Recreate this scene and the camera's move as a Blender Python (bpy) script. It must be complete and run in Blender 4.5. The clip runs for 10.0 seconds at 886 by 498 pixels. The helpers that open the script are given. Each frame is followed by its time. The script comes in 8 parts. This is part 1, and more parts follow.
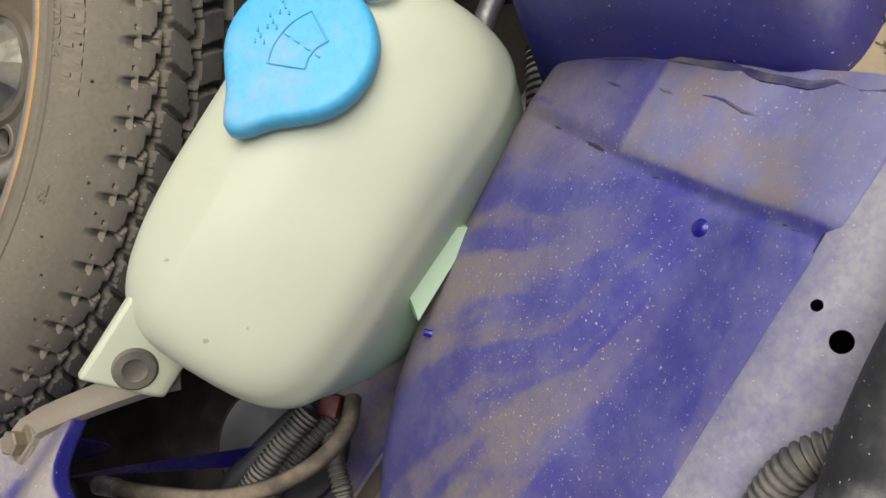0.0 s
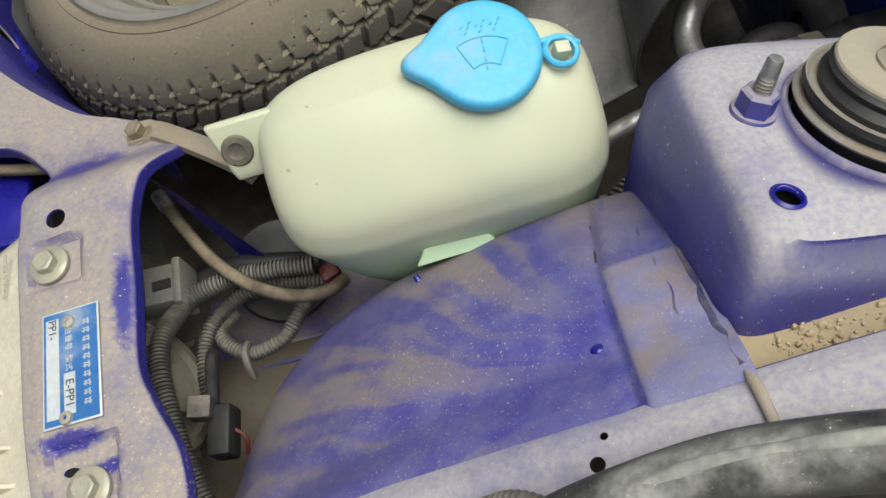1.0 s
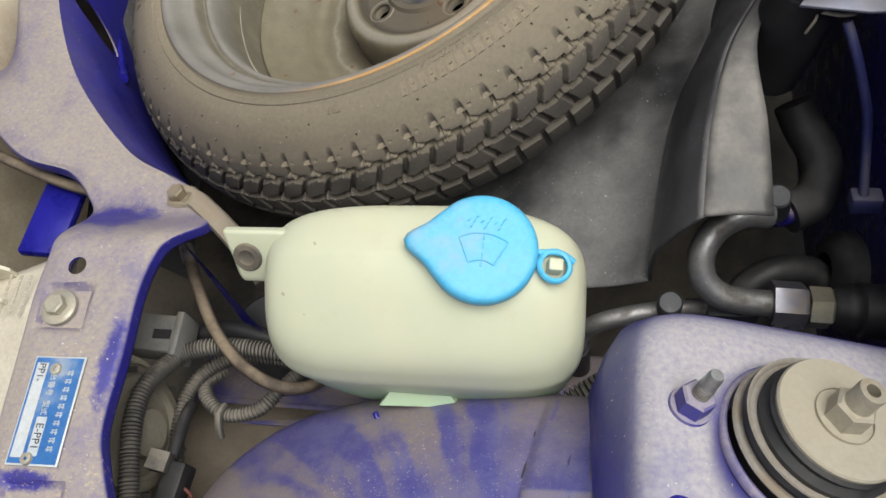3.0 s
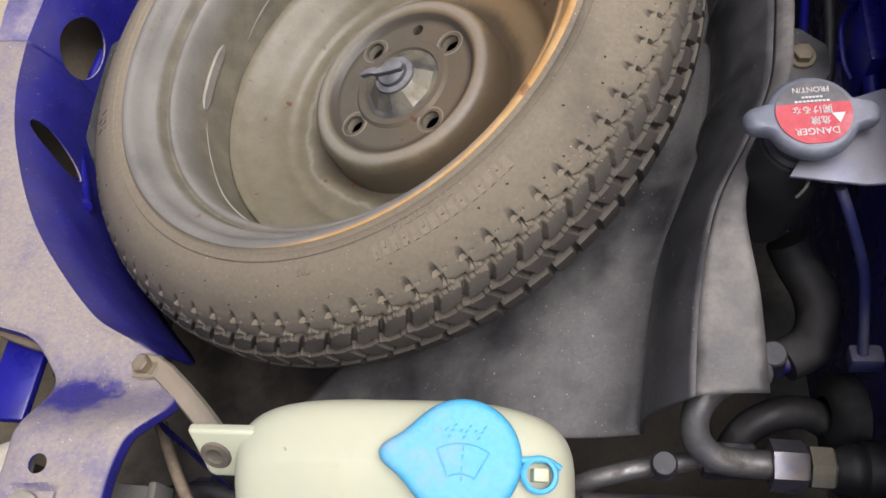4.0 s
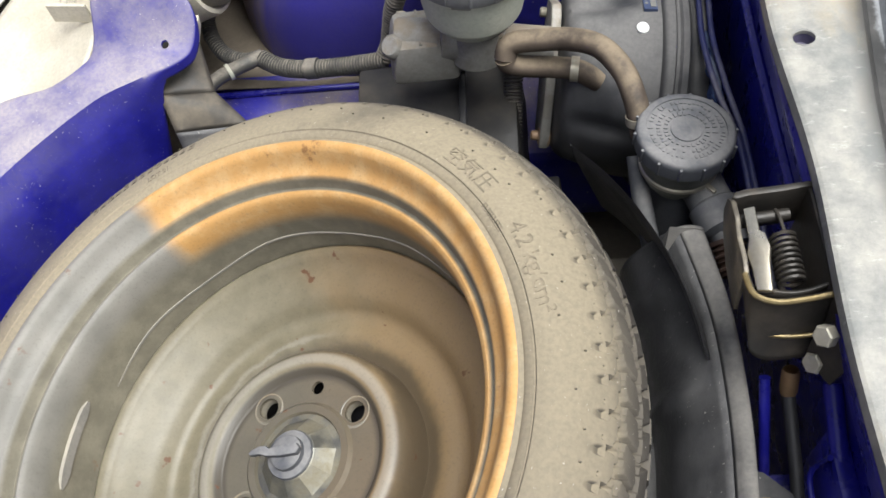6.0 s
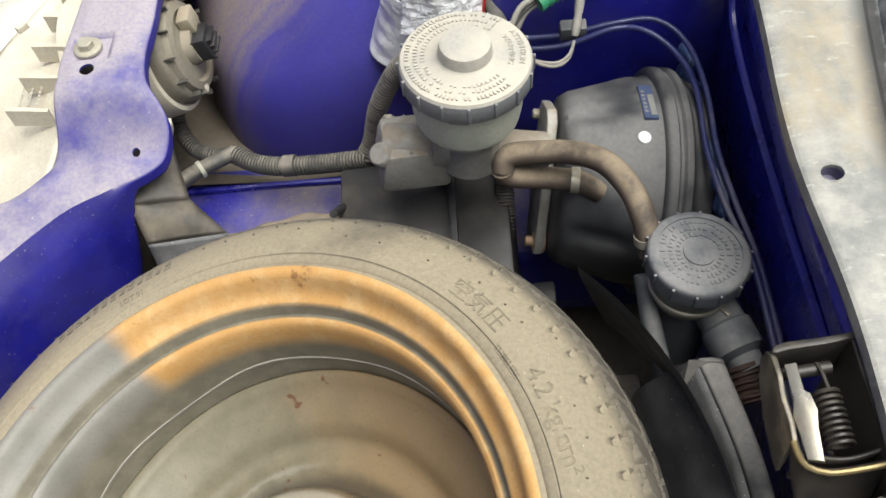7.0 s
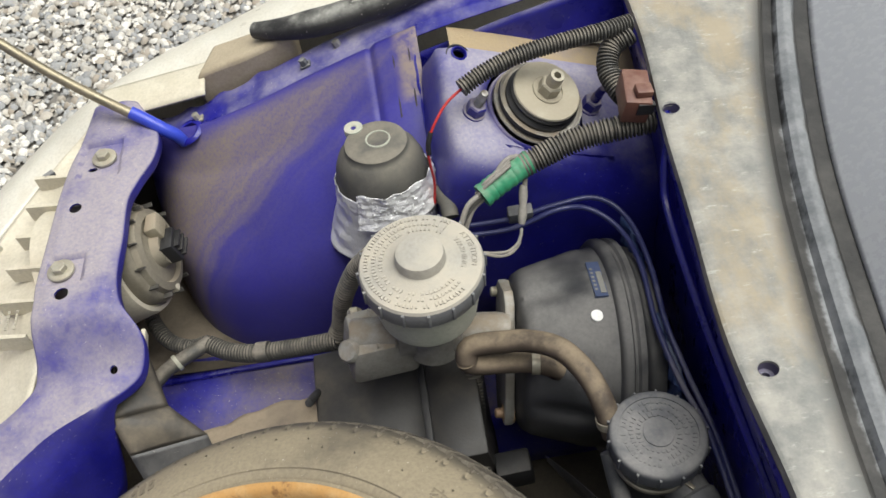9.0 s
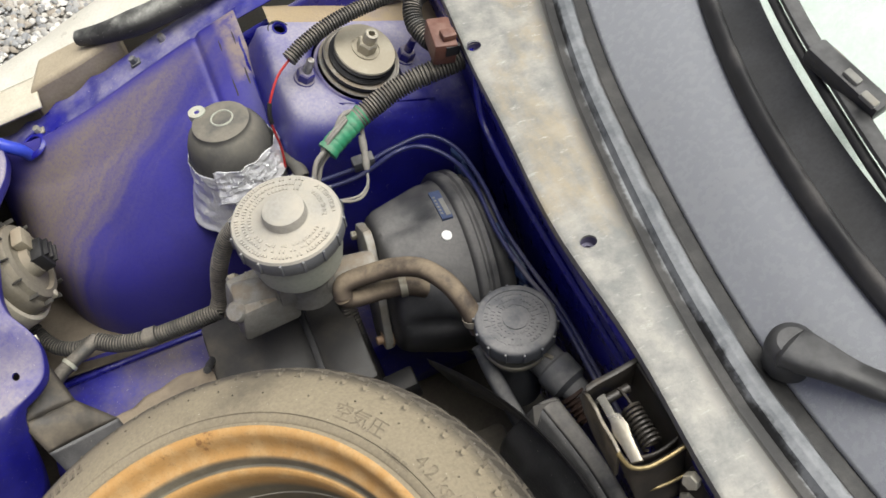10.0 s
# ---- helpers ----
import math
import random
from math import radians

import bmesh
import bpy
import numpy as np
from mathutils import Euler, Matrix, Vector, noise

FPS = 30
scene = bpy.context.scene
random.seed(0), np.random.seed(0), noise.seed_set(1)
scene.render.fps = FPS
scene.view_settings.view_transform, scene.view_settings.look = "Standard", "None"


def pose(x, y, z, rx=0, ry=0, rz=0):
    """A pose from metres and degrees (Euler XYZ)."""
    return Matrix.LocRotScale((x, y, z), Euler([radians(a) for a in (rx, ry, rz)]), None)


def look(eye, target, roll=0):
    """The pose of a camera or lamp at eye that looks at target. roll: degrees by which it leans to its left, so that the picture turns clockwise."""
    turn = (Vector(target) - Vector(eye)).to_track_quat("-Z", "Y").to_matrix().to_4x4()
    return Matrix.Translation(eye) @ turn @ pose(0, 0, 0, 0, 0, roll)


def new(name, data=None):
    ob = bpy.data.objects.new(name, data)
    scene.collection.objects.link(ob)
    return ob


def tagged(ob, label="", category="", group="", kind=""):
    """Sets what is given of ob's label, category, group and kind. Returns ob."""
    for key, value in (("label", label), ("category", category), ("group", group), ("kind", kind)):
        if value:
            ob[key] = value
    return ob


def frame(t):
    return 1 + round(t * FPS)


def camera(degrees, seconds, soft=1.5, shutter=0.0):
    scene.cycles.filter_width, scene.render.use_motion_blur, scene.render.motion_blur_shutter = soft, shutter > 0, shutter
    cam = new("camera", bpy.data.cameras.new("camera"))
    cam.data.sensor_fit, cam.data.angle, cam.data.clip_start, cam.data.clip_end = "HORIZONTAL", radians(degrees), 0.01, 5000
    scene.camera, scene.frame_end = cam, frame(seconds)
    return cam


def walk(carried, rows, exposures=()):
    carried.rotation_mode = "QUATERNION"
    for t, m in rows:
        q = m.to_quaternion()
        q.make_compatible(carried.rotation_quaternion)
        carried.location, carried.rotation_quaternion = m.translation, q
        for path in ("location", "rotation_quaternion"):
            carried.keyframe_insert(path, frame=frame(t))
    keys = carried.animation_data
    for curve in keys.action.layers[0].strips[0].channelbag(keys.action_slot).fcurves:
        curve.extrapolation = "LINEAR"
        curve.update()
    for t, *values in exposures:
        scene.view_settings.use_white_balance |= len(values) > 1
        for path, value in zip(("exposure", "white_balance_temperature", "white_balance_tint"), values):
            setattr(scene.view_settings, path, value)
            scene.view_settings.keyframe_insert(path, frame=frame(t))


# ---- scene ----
cam = camera(53.53, 10.0, soft=1.6)
# seconds, eye, yaw, pitch, roll
PATH = [
    (0, 0.21506, -0.54979, 0.92811, 1.036, -65.267, -58.392),
    (0.5, 0.24100, -0.58564, 0.99048, 13.813, -59.886, -46.162),
    (1, 0.24915, -0.60652, 1.01785, 14.030, -63.094, -27.842),
    (1.5, 0.24672, -0.60713, 1.03174, 17.676, -64.047, -21.864),
    (2, 0.29163, -0.56846, 1.04577, 19.566, -63.139, -20.959),
    (2.2, 0.30268, -0.55819, 1.05267, 20.104, -61.637, -20.013),
    (3.3, 0.31544, -0.51460, 1.07482, 26.325, -62.257, -22.074),
    (3.5, 0.31725, -0.49042, 1.07769, 27.273, -62.775, -23.590),
    (4, 0.31839, -0.42897, 1.09150, 24.533, -62.572, -22.856),
    (4.5, 0.32455, -0.36526, 1.08841, 16.999, -61.859, -17.324),
    (5, 0.32356, -0.30498, 1.09821, 16.230, -60.411, -17.227),
    (5.5, 0.32188, -0.25117, 1.10011, 12.800, -60.206, -14.563),
    (5.7, 0.32376, -0.22820, 1.10234, 12.224, -59.401, -13.592),
    (6.8, 0.28452, -0.14884, 1.10100, 5.245, -56.876, -7.519),
    (7, 0.28464, -0.13142, 1.10486, 3.990, -56.559, -7.324),
    (7.5, 0.29203, -0.10625, 1.12405, 2.087, -56.032, -8.278),
    (8, 0.28843, -0.10485, 1.14181, 1.417, -54.826, -8.850),
    (8.5, 0.29138, -0.09801, 1.16766, 1.715, -52.133, -9.440),
    (9, 0.30414, -0.08627, 1.17526, 0.198, -51.461, -9.539),
    (9.5, 0.30253, -0.09607, 1.19374, -3.477, -52.763, -10.507),
    (10, 0.28416, -0.15429, 1.23092, -15.659, -54.980, -8.232),
]
# seconds, stops, white balance
EXPOSURES = [(0.0, 0.6, 6500, 10), (0.5, 0.43, 6550, 10), (1.0, 0.7, 6600, 5), (2.2, 0.75, 6600, 5), (3.5, 0.7, 6500, 14), (4.0, 0.78, 6400, 18), (4.5, 1.32, 6250, 13), (4.8, 1.48, 6200, 12), (5.7, 1.35, 6250, 10), (7.0, 1.22, 6500, 7), (8.0, 1.12, 6500, 7), (9.0, 0.8, 6600, 7), (10.0, 0.92, 6600, 9)]
walk(cam, [(t, pose(x, y, z, 90 + pitch, 0, yaw) @ pose(0, 0, 0, 0, 0, roll)) for t, x, y, z, yaw, pitch, roll in PATH], EXPOSURES)

# ---- light: bright overcast sky, open above the car ----
world = bpy.data.worlds.new("overcast_sky")
scene.world = world
world.use_nodes = True
wn, wl = world.node_tree.nodes, world.node_tree.links
sky = wn.new("ShaderNodeTexSky")
sky.sky_type, sky.sun_disc = "NISHITA", False
sky.sun_elevation, sky.sun_rotation, sky.dust_density = radians(70), radians(110), 4.0
pale = wn.new("ShaderNodeHueSaturation")
pale.inputs["Saturation"].default_value = 0.25
wl.new(sky.outputs[0], pale.inputs["Color"])
wl.new(pale.outputs[0], wn["Background"].inputs[0])
wn["Background"].inputs[1].default_value = 0.065
sun = new("sun", bpy.data.lights.new("sun", "SUN"))
sun.data.energy, sun.data.angle, sun.data.color = 2.1, radians(50), (1.0, 0.98, 0.94)
sun.matrix_world = look((0.75, -0.25, 3.0), (0.1, 0, 0.6))


# ---- materials ----
def shader(name, rough=0.5, metal=0.0):
    m = bpy.data.materials.new(name)
    m.use_nodes = True
    n, l = m.node_tree.nodes, m.node_tree.links
    b = n["Principled BSDF"]
    b.inputs["Roughness"].default_value, b.inputs["Metallic"].default_value = rough, metal
    return m, n, l, b


def noise_node(n, l, scale, detail=6.0, rough=0.6, coord="Object", stretch=(1, 1, 1)):
    tc, mp, tx = n.new("ShaderNodeTexCoord"), n.new("ShaderNodeMapping"), n.new("ShaderNodeTexNoise")
    mp.inputs["Scale"].default_value = stretch
    tx.inputs["Scale"].default_value, tx.inputs["Detail"].default_value, tx.inputs["Roughness"].default_value = scale, detail, rough
    l.new(tc.outputs[coord], mp.inputs[0])
    l.new(mp.outputs[0], tx.inputs["Vector"])
    return tx.outputs["Fac"]


def ramp(n, l, fac, lo, hi, a=0.0, b=1.0):
    r = n.new("ShaderNodeMapRange")
    r.interpolation_type = "SMOOTHSTEP"
    for k, v in zip((1, 2, 3, 4), (lo, hi, a, b)):
        r.inputs[k].default_value = v
    l.new(fac, r.inputs[0])
    return r.outputs[0]


def mix(n, l, fac, a, b):
    x = n.new("ShaderNodeMix")
    x.data_type = "RGBA"
    for s, v in ((x.inputs[0], fac), (x.inputs[6], a), (x.inputs[7], b)):
        if isinstance(v, (int, float)):
            s.default_value = v
        elif isinstance(v, tuple):
            s.default_value = (*v, 1)
        else:
            l.new(v, s)
    return x.outputs[2]


def mathn(n, l, op, a, b=0.0):
    x = n.new("ShaderNodeMath")
    x.operation = op
    x.use_clamp = op in ("MULTIPLY", "ADD")
    for s, v in zip(x.inputs, (a, b)):
        if isinstance(v, (int, float)):
            s.default_value = v
        else:
            l.new(v, s)
    return x.outputs[0]


def bumped(n, l, b, height, strength=0.2, dist=0.002):
    k = n.new("ShaderNodeBump")
    k.inputs["Strength"].default_value, k.inputs["Distance"].default_value = strength, dist
    l.new(height, k.inputs["Height"])
    l.new(k.outputs[0], b.inputs["Normal"])


def worn(name, base, second, rough=0.5, metal=0.0, scale=40, dust=None, dust_amount=0.3, dust_scale=12, grain=0.15, specks=0.0, dust_up=True, coord="Object", bump_dist=0.001, spec=0.5, y_gain=None, bare=(), sand=None, outer=None):
    """A surface with two tones, a layer of dust that settles where it faces up, fine grain and pale specks."""
    m, n, l, b = shader(name, rough, metal)
    b.inputs["Specular IOR Level"].default_value = spec
    fine = noise_node(n, l, scale * 9, 8, 0.65, coord)
    broad = noise_node(n, l, scale, 5, 0.6, coord)
    col = mix(n, l, ramp(n, l, broad, 0.35, 0.7), base, second)
    col = mix(n, l, mathn(n, l, "MULTIPLY", ramp(n, l, fine, 0.35, 0.75), 0.35), col, tuple(c * 0.55 for c in base))
    ro = ramp(n, l, broad, 0.3, 0.7, max(rough - 0.08, 0.05), min(rough + 0.1, 1))
    if dust:
        d = ramp(n, l, noise_node(n, l, dust_scale, 7, 0.62, coord), 0.62 - dust_amount, 0.92 - dust_amount)
        if dust_up:
            g = n.new("ShaderNodeNewGeometry")
            sep = n.new("ShaderNodeSeparateXYZ")
            l.new(g.outputs["Normal"], sep.inputs[0])
            d = mathn(n, l, "MULTIPLY", d, ramp(n, l, sep.outputs[2], 0.25, 0.92, 0.06, 1.0))
        d = mathn(n, l, "MULTIPLY", d, ramp(n, l, fine, 0.2, 0.7, 0.65, 1.0))
        if y_gain:  # the dust colour changes in strength along y
            tc, sd = n.new("ShaderNodeTexCoord"), n.new("ShaderNodeSeparateXYZ")
            l.new(tc.outputs["Object"], sd.inputs[0])
            d = mathn(n, l, "MULTIPLY", d, ramp(n, l, sd.outputs[1], *y_gain))
        if outer:  # less of the dust colour past a radius round an axis
            to, mo, so, co, vo = n.new("ShaderNodeTexCoord"), n.new("ShaderNodeMapping"), n.new("ShaderNodeSeparateXYZ"), n.new("ShaderNodeCombineXYZ"), n.new("ShaderNodeVectorMath")
            mo.vector_type, vo.operation = "TEXTURE", "LENGTH"
            mo.inputs["Location"].default_value, mo.inputs["Rotation"].default_value = outer[0].translation, outer[0].to_euler()
            l.new(to.outputs["Object"], mo.inputs[0])
            l.new(mo.outputs[0], so.inputs[0])
            l.new(so.outputs[0], co.inputs[0])
            l.new(so.outputs[1], co.inputs[1])
            l.new(co.outputs[0], vo.inputs[0])
            d = mathn(n, l, "MULTIPLY", d, ramp(n, l, vo.outputs["Value"], outer[1], outer[2], 1.0, outer[3]))
        for cx, cy, rx, ry in bare:  # patches down to the paint, with little dust colour
            tb, mb, vb = n.new("ShaderNodeTexCoord"), n.new("ShaderNodeMapping"), n.new("ShaderNodeVectorMath")
            mb.vector_type = "TEXTURE"
            mb.inputs["Location"].default_value, mb.inputs["Scale"].default_value = (cx, cy, 0), (rx, ry, 1000)
            vb.operation = "LENGTH"
            l.new(tb.outputs["Object"], mb.inputs[0])
            l.new(mb.outputs[0], vb.inputs[0])
            edge = n.new("ShaderNodeMath")
            edge.operation = "MULTIPLY_ADD"
            l.new(noise_node(n, l, 90, 5, 0.65, coord), edge.inputs[0])
            edge.inputs[1].default_value = 1.4
            l.new(vb.outputs["Value"], edge.inputs[2])
            d = mathn(n, l, "MULTIPLY", d, ramp(n, l, edge.outputs[0], 1.15, 1.75, 0.12, 1.0))
        col = mix(n, l, d, col, dust)
        mx = n.new("ShaderNodeMix")
        l.new(d, mx.inputs[0])
        l.new(ro, mx.inputs[2])
        mx.inputs[3].default_value = 0.9
        ro = mx.outputs[0]
    if specks:
        s = ramp(n, l, noise_node(n, l, 700, 2, 0.5, coord), 0.74 - specks * 0.1, 0.79 - specks * 0.1)
        col = mix(n, l, s, col, (0.62, 0.58, 0.52))
    if sand:  # grains lying thicker towards one end
        ts, ss = n.new("ShaderNodeTexCoord"), n.new("ShaderNodeSeparateXYZ")
        l.new(ts.outputs["Object"], ss.inputs[0])
        grains = mathn(n, l, "MULTIPLY", ramp(n, l, noise_node(n, l, 420, 3, 0.6, coord), 0.60, 0.66), ramp(n, l, broad, 0.35, 0.6, 0.3, 1.0))
        col = mix(n, l, mathn(n, l, "MULTIPLY", grains, ramp(n, l, ss.outputs[1], *sand)), col, (0.52, 0.43, 0.27))
    l.new(col, b.inputs["Base Color"])
    l.new(ro, b.inputs["Roughness"])
    bumped(n, l, b, fine, grain, bump_dist)
    return m


DUST = (0.30, 0.245, 0.18)
BLUE, BLUE2 = (0.011, 0.011, 0.20), (0.015, 0.014, 0.27)
M_PANEL = worn("blue_paint_dusty", BLUE, BLUE2, 0.35, dust=(0.35, 0.305, 0.25), dust_amount=0.39, dust_scale=9, specks=0.4, spec=0.4, bare=((0.012, -0.4715, 0.024, 0.0065), (0.041, -0.405, 0.007, 0.030), (0.004, -0.303, 0.030, 0.016), (0.030, -0.487, 0.010, 0.005)), sand=(-0.40, -0.50, 0.0, 0.8))
M_PANEL_R = worn("blue_paint_filmed", BLUE, BLUE2, 0.35, dust=(0.36, 0.325, 0.335), dust_amount=0.34, dust_scale=9, specks=0.25, spec=0.4, bare=((0.022, 0.238, 0.020, 0.022), (-0.040, 0.170, 0.032, 0.032), (-0.085, 0.105, 0.028, 0.040), (-0.105, 0.035, 0.028, 0.055), (-0.105, -0.04, 0.03, 0.06)))
M_TOWER_R = worn("blue_paint_thin_film", BLUE, BLUE2, 0.35, dust=(0.38, 0.36, 0.40), dust_amount=0.26, dust_scale=7, specks=0.15, spec=0.4)
M_TOWER_L = worn("blue_paint_pale_film", BLUE, BLUE2, 0.35, dust=(0.41, 0.39, 0.395), dust_amount=0.43, dust_scale=7, specks=0.35, spec=0.4)
M_DEEP = worn("blue_paint_clean", BLUE, BLUE2, 0.3, dust=(0.26, 0.24, 0.28), dust_amount=0.05, dust_scale=14, specks=0.1, spec=0.45)
M_FLANGE_R = worn("blue_paint_edge_film", BLUE, BLUE2, 0.3, dust=(0.34, 0.32, 0.38), dust_amount=0.22, dust_scale=12, specks=0.2, spec=0.5)
M_BLUE = worn("blue_paint", BLUE, BLUE2, 0.3, dust=DUST, dust_amount=0.12, dust_scale=10)
M_CAP = worn("sky_blue_plastic", (0.07, 0.42, 0.68), (0.09, 0.46, 0.70), 0.45, dust=(0.4, 0.45, 0.5), dust_amount=0.12, dust_scale=22, grain=0.06)
M_BLACK = worn("black_plastic", (0.018, 0.017, 0.017), (0.028, 0.026, 0.025), 0.55, dust=(0.16, 0.14, 0.11), dust_amount=0.30, dust_scale=9, grain=0.25)
M_RUBBER = worn("black_rubber", (0.015, 0.015, 0.016), (0.022, 0.022, 0.024), 0.55, dust=(0.085, 0.08, 0.076), dust_amount=0.16, dust_scale=20)
M_ZINC = worn("zinc_plate", (0.42, 0.39, 0.31), (0.5, 0.46, 0.38), 0.42, metal=0.55, dust=DUST, dust_amount=0.2, dust_scale=30)
M_ALU = worn("aluminium", (0.5, 0.5, 0.49), (0.36, 0.35, 0.33), 0.4, metal=0.85, dust=(0.22, 0.19, 0.16), dust_amount=0.22, dust_scale=60)
M_CAST = worn("cast_aluminium", (0.34, 0.33, 0.30), (0.24, 0.23, 0.21), 0.6, metal=0.4, dust=DUST, dust_amount=0.25, dust_scale=40, grain=0.4)
M_GREY = worn("grey_plastic", (0.19, 0.188, 0.172), (0.23, 0.228, 0.21), 0.6, dust=(0.27, 0.25, 0.20), dust_amount=0.22, dust_scale=25)
M_DKGREY = worn("dark_grey_plastic", (0.065, 0.07, 0.082), (0.085, 0.09, 0.1), 0.5, dust=(0.24, 0.235, 0.23), dust_amount=0.32, dust_scale=30)
M_CREAM = worn("cream_plastic", (0.58, 0.535, 0.42), (0.65, 0.605, 0.49), 0.5, dust=(0.42, 0.36, 0.27), dust_amount=0.14, dust_scale=9)


def arch_material():
    """Blue paint under brown dust that water has drawn into streaks: a fan on the left side, broad arcs on the right."""
    m, n, l, b = shader("blue_paint_streaked", 0.4)
    b.inputs["Specular IOR Level"].default_value = 0.35

    def vmath(op, a, c):
        x = n.new("ShaderNodeVectorMath")
        x.operation = op
        for k, v in enumerate((a, c)):
            if isinstance(v, tuple):
                x.inputs[k].default_value = v
            else:
                l.new(v, x.inputs[k])
        return x.outputs[0]

    def madd(a, c, d):
        x = n.new("ShaderNodeMath")
        x.operation = "MULTIPLY_ADD"
        for k, v in enumerate((a, c, d)):
            if isinstance(v, (int, float)):
                x.inputs[k].default_value = v
            else:
                l.new(v, x.inputs[k])
        return x.outputs[0]

    tc = n.new("ShaderNodeTexCoord")
    pos = n.new("ShaderNodeSeparateXYZ")
    l.new(tc.outputs["Object"], pos.inputs[0])
    left = ramp(n, l, pos.outputs[1], -0.1, 0.1, 1.0, 0.0)
    right = ramp(n, l, pos.outputs[1], -0.1, 0.1, 0.0, 1.0)
    tw = n.new("ShaderNodeTexNoise")
    tw.inputs["Scale"].default_value, tw.inputs["Detail"].default_value = 14.0, 3
    l.new(tc.outputs["Object"], tw.inputs["Vector"])
    wob = vmath("MULTIPLY", vmath("SUBTRACT", tw.outputs["Color"], (0.5, 0.5, 0.5)), (0.03, 0.03, 0.0))
    bent = vmath("ADD", tc.outputs["Object"], wob)
    # left: streaks that fan out from beside the strut tower
    fan = n.new("ShaderNodeSeparateXYZ")
    l.new(vmath("SUBTRACT", bent, (0.278, -0.518, 0.0)), fan.inputs[0])
    ang = mathn(n, l, "ARCTAN2", fan.outputs[1], mathn(n, l, "ABSOLUTE", fan.outputs[0]))
    rad = n.new("ShaderNodeVectorMath")
    rad.operation = "LENGTH"
    flat = n.new("ShaderNodeCombineXYZ")
    l.new(fan.outputs[0], flat.inputs[0])
    l.new(fan.outputs[1], flat.inputs[1])
    l.new(flat.outputs[0], rad.inputs[0])
    polar = n.new("ShaderNodeCombineXYZ")
    l.new(ang, polar.inputs[0])
    l.new(madd(rad.outputs["Value"], 0.9, 0.0), polar.inputs[1])

    def along(scale, detail=6, rough=0.6):
        tx = n.new("ShaderNodeTexNoise")
        tx.inputs["Scale"].default_value, tx.inputs["Detail"].default_value, tx.inputs["Roughness"].default_value = scale, detail, rough
        l.new(polar.outputs[0], tx.inputs["Vector"])
        return tx.outputs["Fac"]

    fine, broad, mid = noise_node(n, l, 330, 8, 0.7), noise_node(n, l, 9, 6, 0.65), noise_node(n, l, 38, 7, 0.7)
    streak = ramp(n, l, madd(along(3.6, 3, 0.5), 0.85, madd(mid, 0.12, madd(along(11.0, 4), 0.22, -0.09))), 0.44, 0.56)
    reach = ramp(n, l, madd(broad, 0.10, rad.outputs["Value"]), 0.09, 0.19, 0.12, 1.0)
    d_left = mathn(n, l, "MULTIPLY", mathn(n, l, "MULTIPLY", madd(streak, 0.76, 0.20), reach), left)
    # right: brown towards the nose, thinning along arcs
    run = madd(pos.outputs[1], -2.1, pos.outputs[0])
    lanes = n.new("ShaderNodeCombineXYZ")
    l.new(madd(run, 1.0, madd(broad, 0.10, 0.0)), lanes.inputs[0])
    l.new(madd(pos.outputs[1], 0.16, 0.0), lanes.inputs[1])
    arc = n.new("ShaderNodeTexNoise")
    arc.inputs["Scale"].default_value, arc.inputs["Detail"].default_value = 34.0, 6
    l.new(lanes.outputs[0], arc.inputs["Vector"])
    slope = madd(arc.outputs["Fac"], 0.20, madd(broad, 0.05, run))
    d_right = mathn(n, l, "MULTIPLY", mathn(n, l, "MULTIPLY", ramp(n, l, slope, -0.83, -0.60, 0.95, 0.16), right), ramp(n, l, pos.outputs[1], 0.512, 0.532, 1.0, 0.2))
    d = mathn(n, l, "MULTIPLY", mathn(n, l, "ADD", d_left, d_right), ramp(n, l, fine, 0.25, 0.65, 0.6, 1.0))
    paint = mix(n, l, ramp(n, l, broad, 0.3, 0.7), BLUE, BLUE2)
    film = mathn(n, l, "MULTIPLY", ramp(n, l, mid, 0.35, 0.7, 0.12, 0.36), left)
    pad = mathn(n, l, "MULTIPLY", mathn(n, l, "MULTIPLY", ramp(n, l, pos.outputs[0], 0.2705, 0.2725), left), ramp(n, l, pos.outputs[1], -0.4585, -0.4555, 1.0, 0.0))
    film = mathn(n, l, "ADD", film, mathn(n, l, "MULTIPLY", pad, 0.42))
    paint = mix(n, l, film, paint, (0.30, 0.30, 0.42))
    paint = mix(n, l, mathn(n, l, "MULTIPLY", pad, ramp(n, l, noise_node(n, l, 24, 5, 0.6), 0.45, 0.65, 0.0, 0.6)), paint, (0.30, 0.22, 0.13))
    col = mix(n, l, d, paint, mix(n, l, left, (0.215, 0.175, 0.14), (0.245, 0.205, 0.17)))
    tan = mathn(n, l, "MULTIPLY", mathn(n, l, "MULTIPLY", ramp(n, l, pos.outputs[0], 0.284, 0.298), right), mathn(n, l, "MULTIPLY", ramp(n, l, noise_node(n, l, 26, 5, 0.6), 0.40, 0.58, 0.0, 0.75), ramp(n, l, pos.outputs[1], 0.470, 0.490)))
    col = mix(n, l, tan, col, (0.34, 0.27, 0.18))
    s1 = ramp(n, l, noise_node(n, l, 900, 2, 0.5), 0.66, 0.71)
    col = mix(n, l, mathn(n, l, "MULTIPLY", mathn(n, l, "MULTIPLY", s1, left), ramp(n, l, broad, 0.4, 0.65, 0.25, 1.0)), col, (0.50, 0.44, 0.36))
    l.new(col, b.inputs["Base Color"])
    l.new(mathn(n, l, "ADD", mathn(n, l, "MULTIPLY", d, 0.5), 0.38), b.inputs["Roughness"])
    bumped(n, l, b, fine, 0.2, 0.001)
    return m


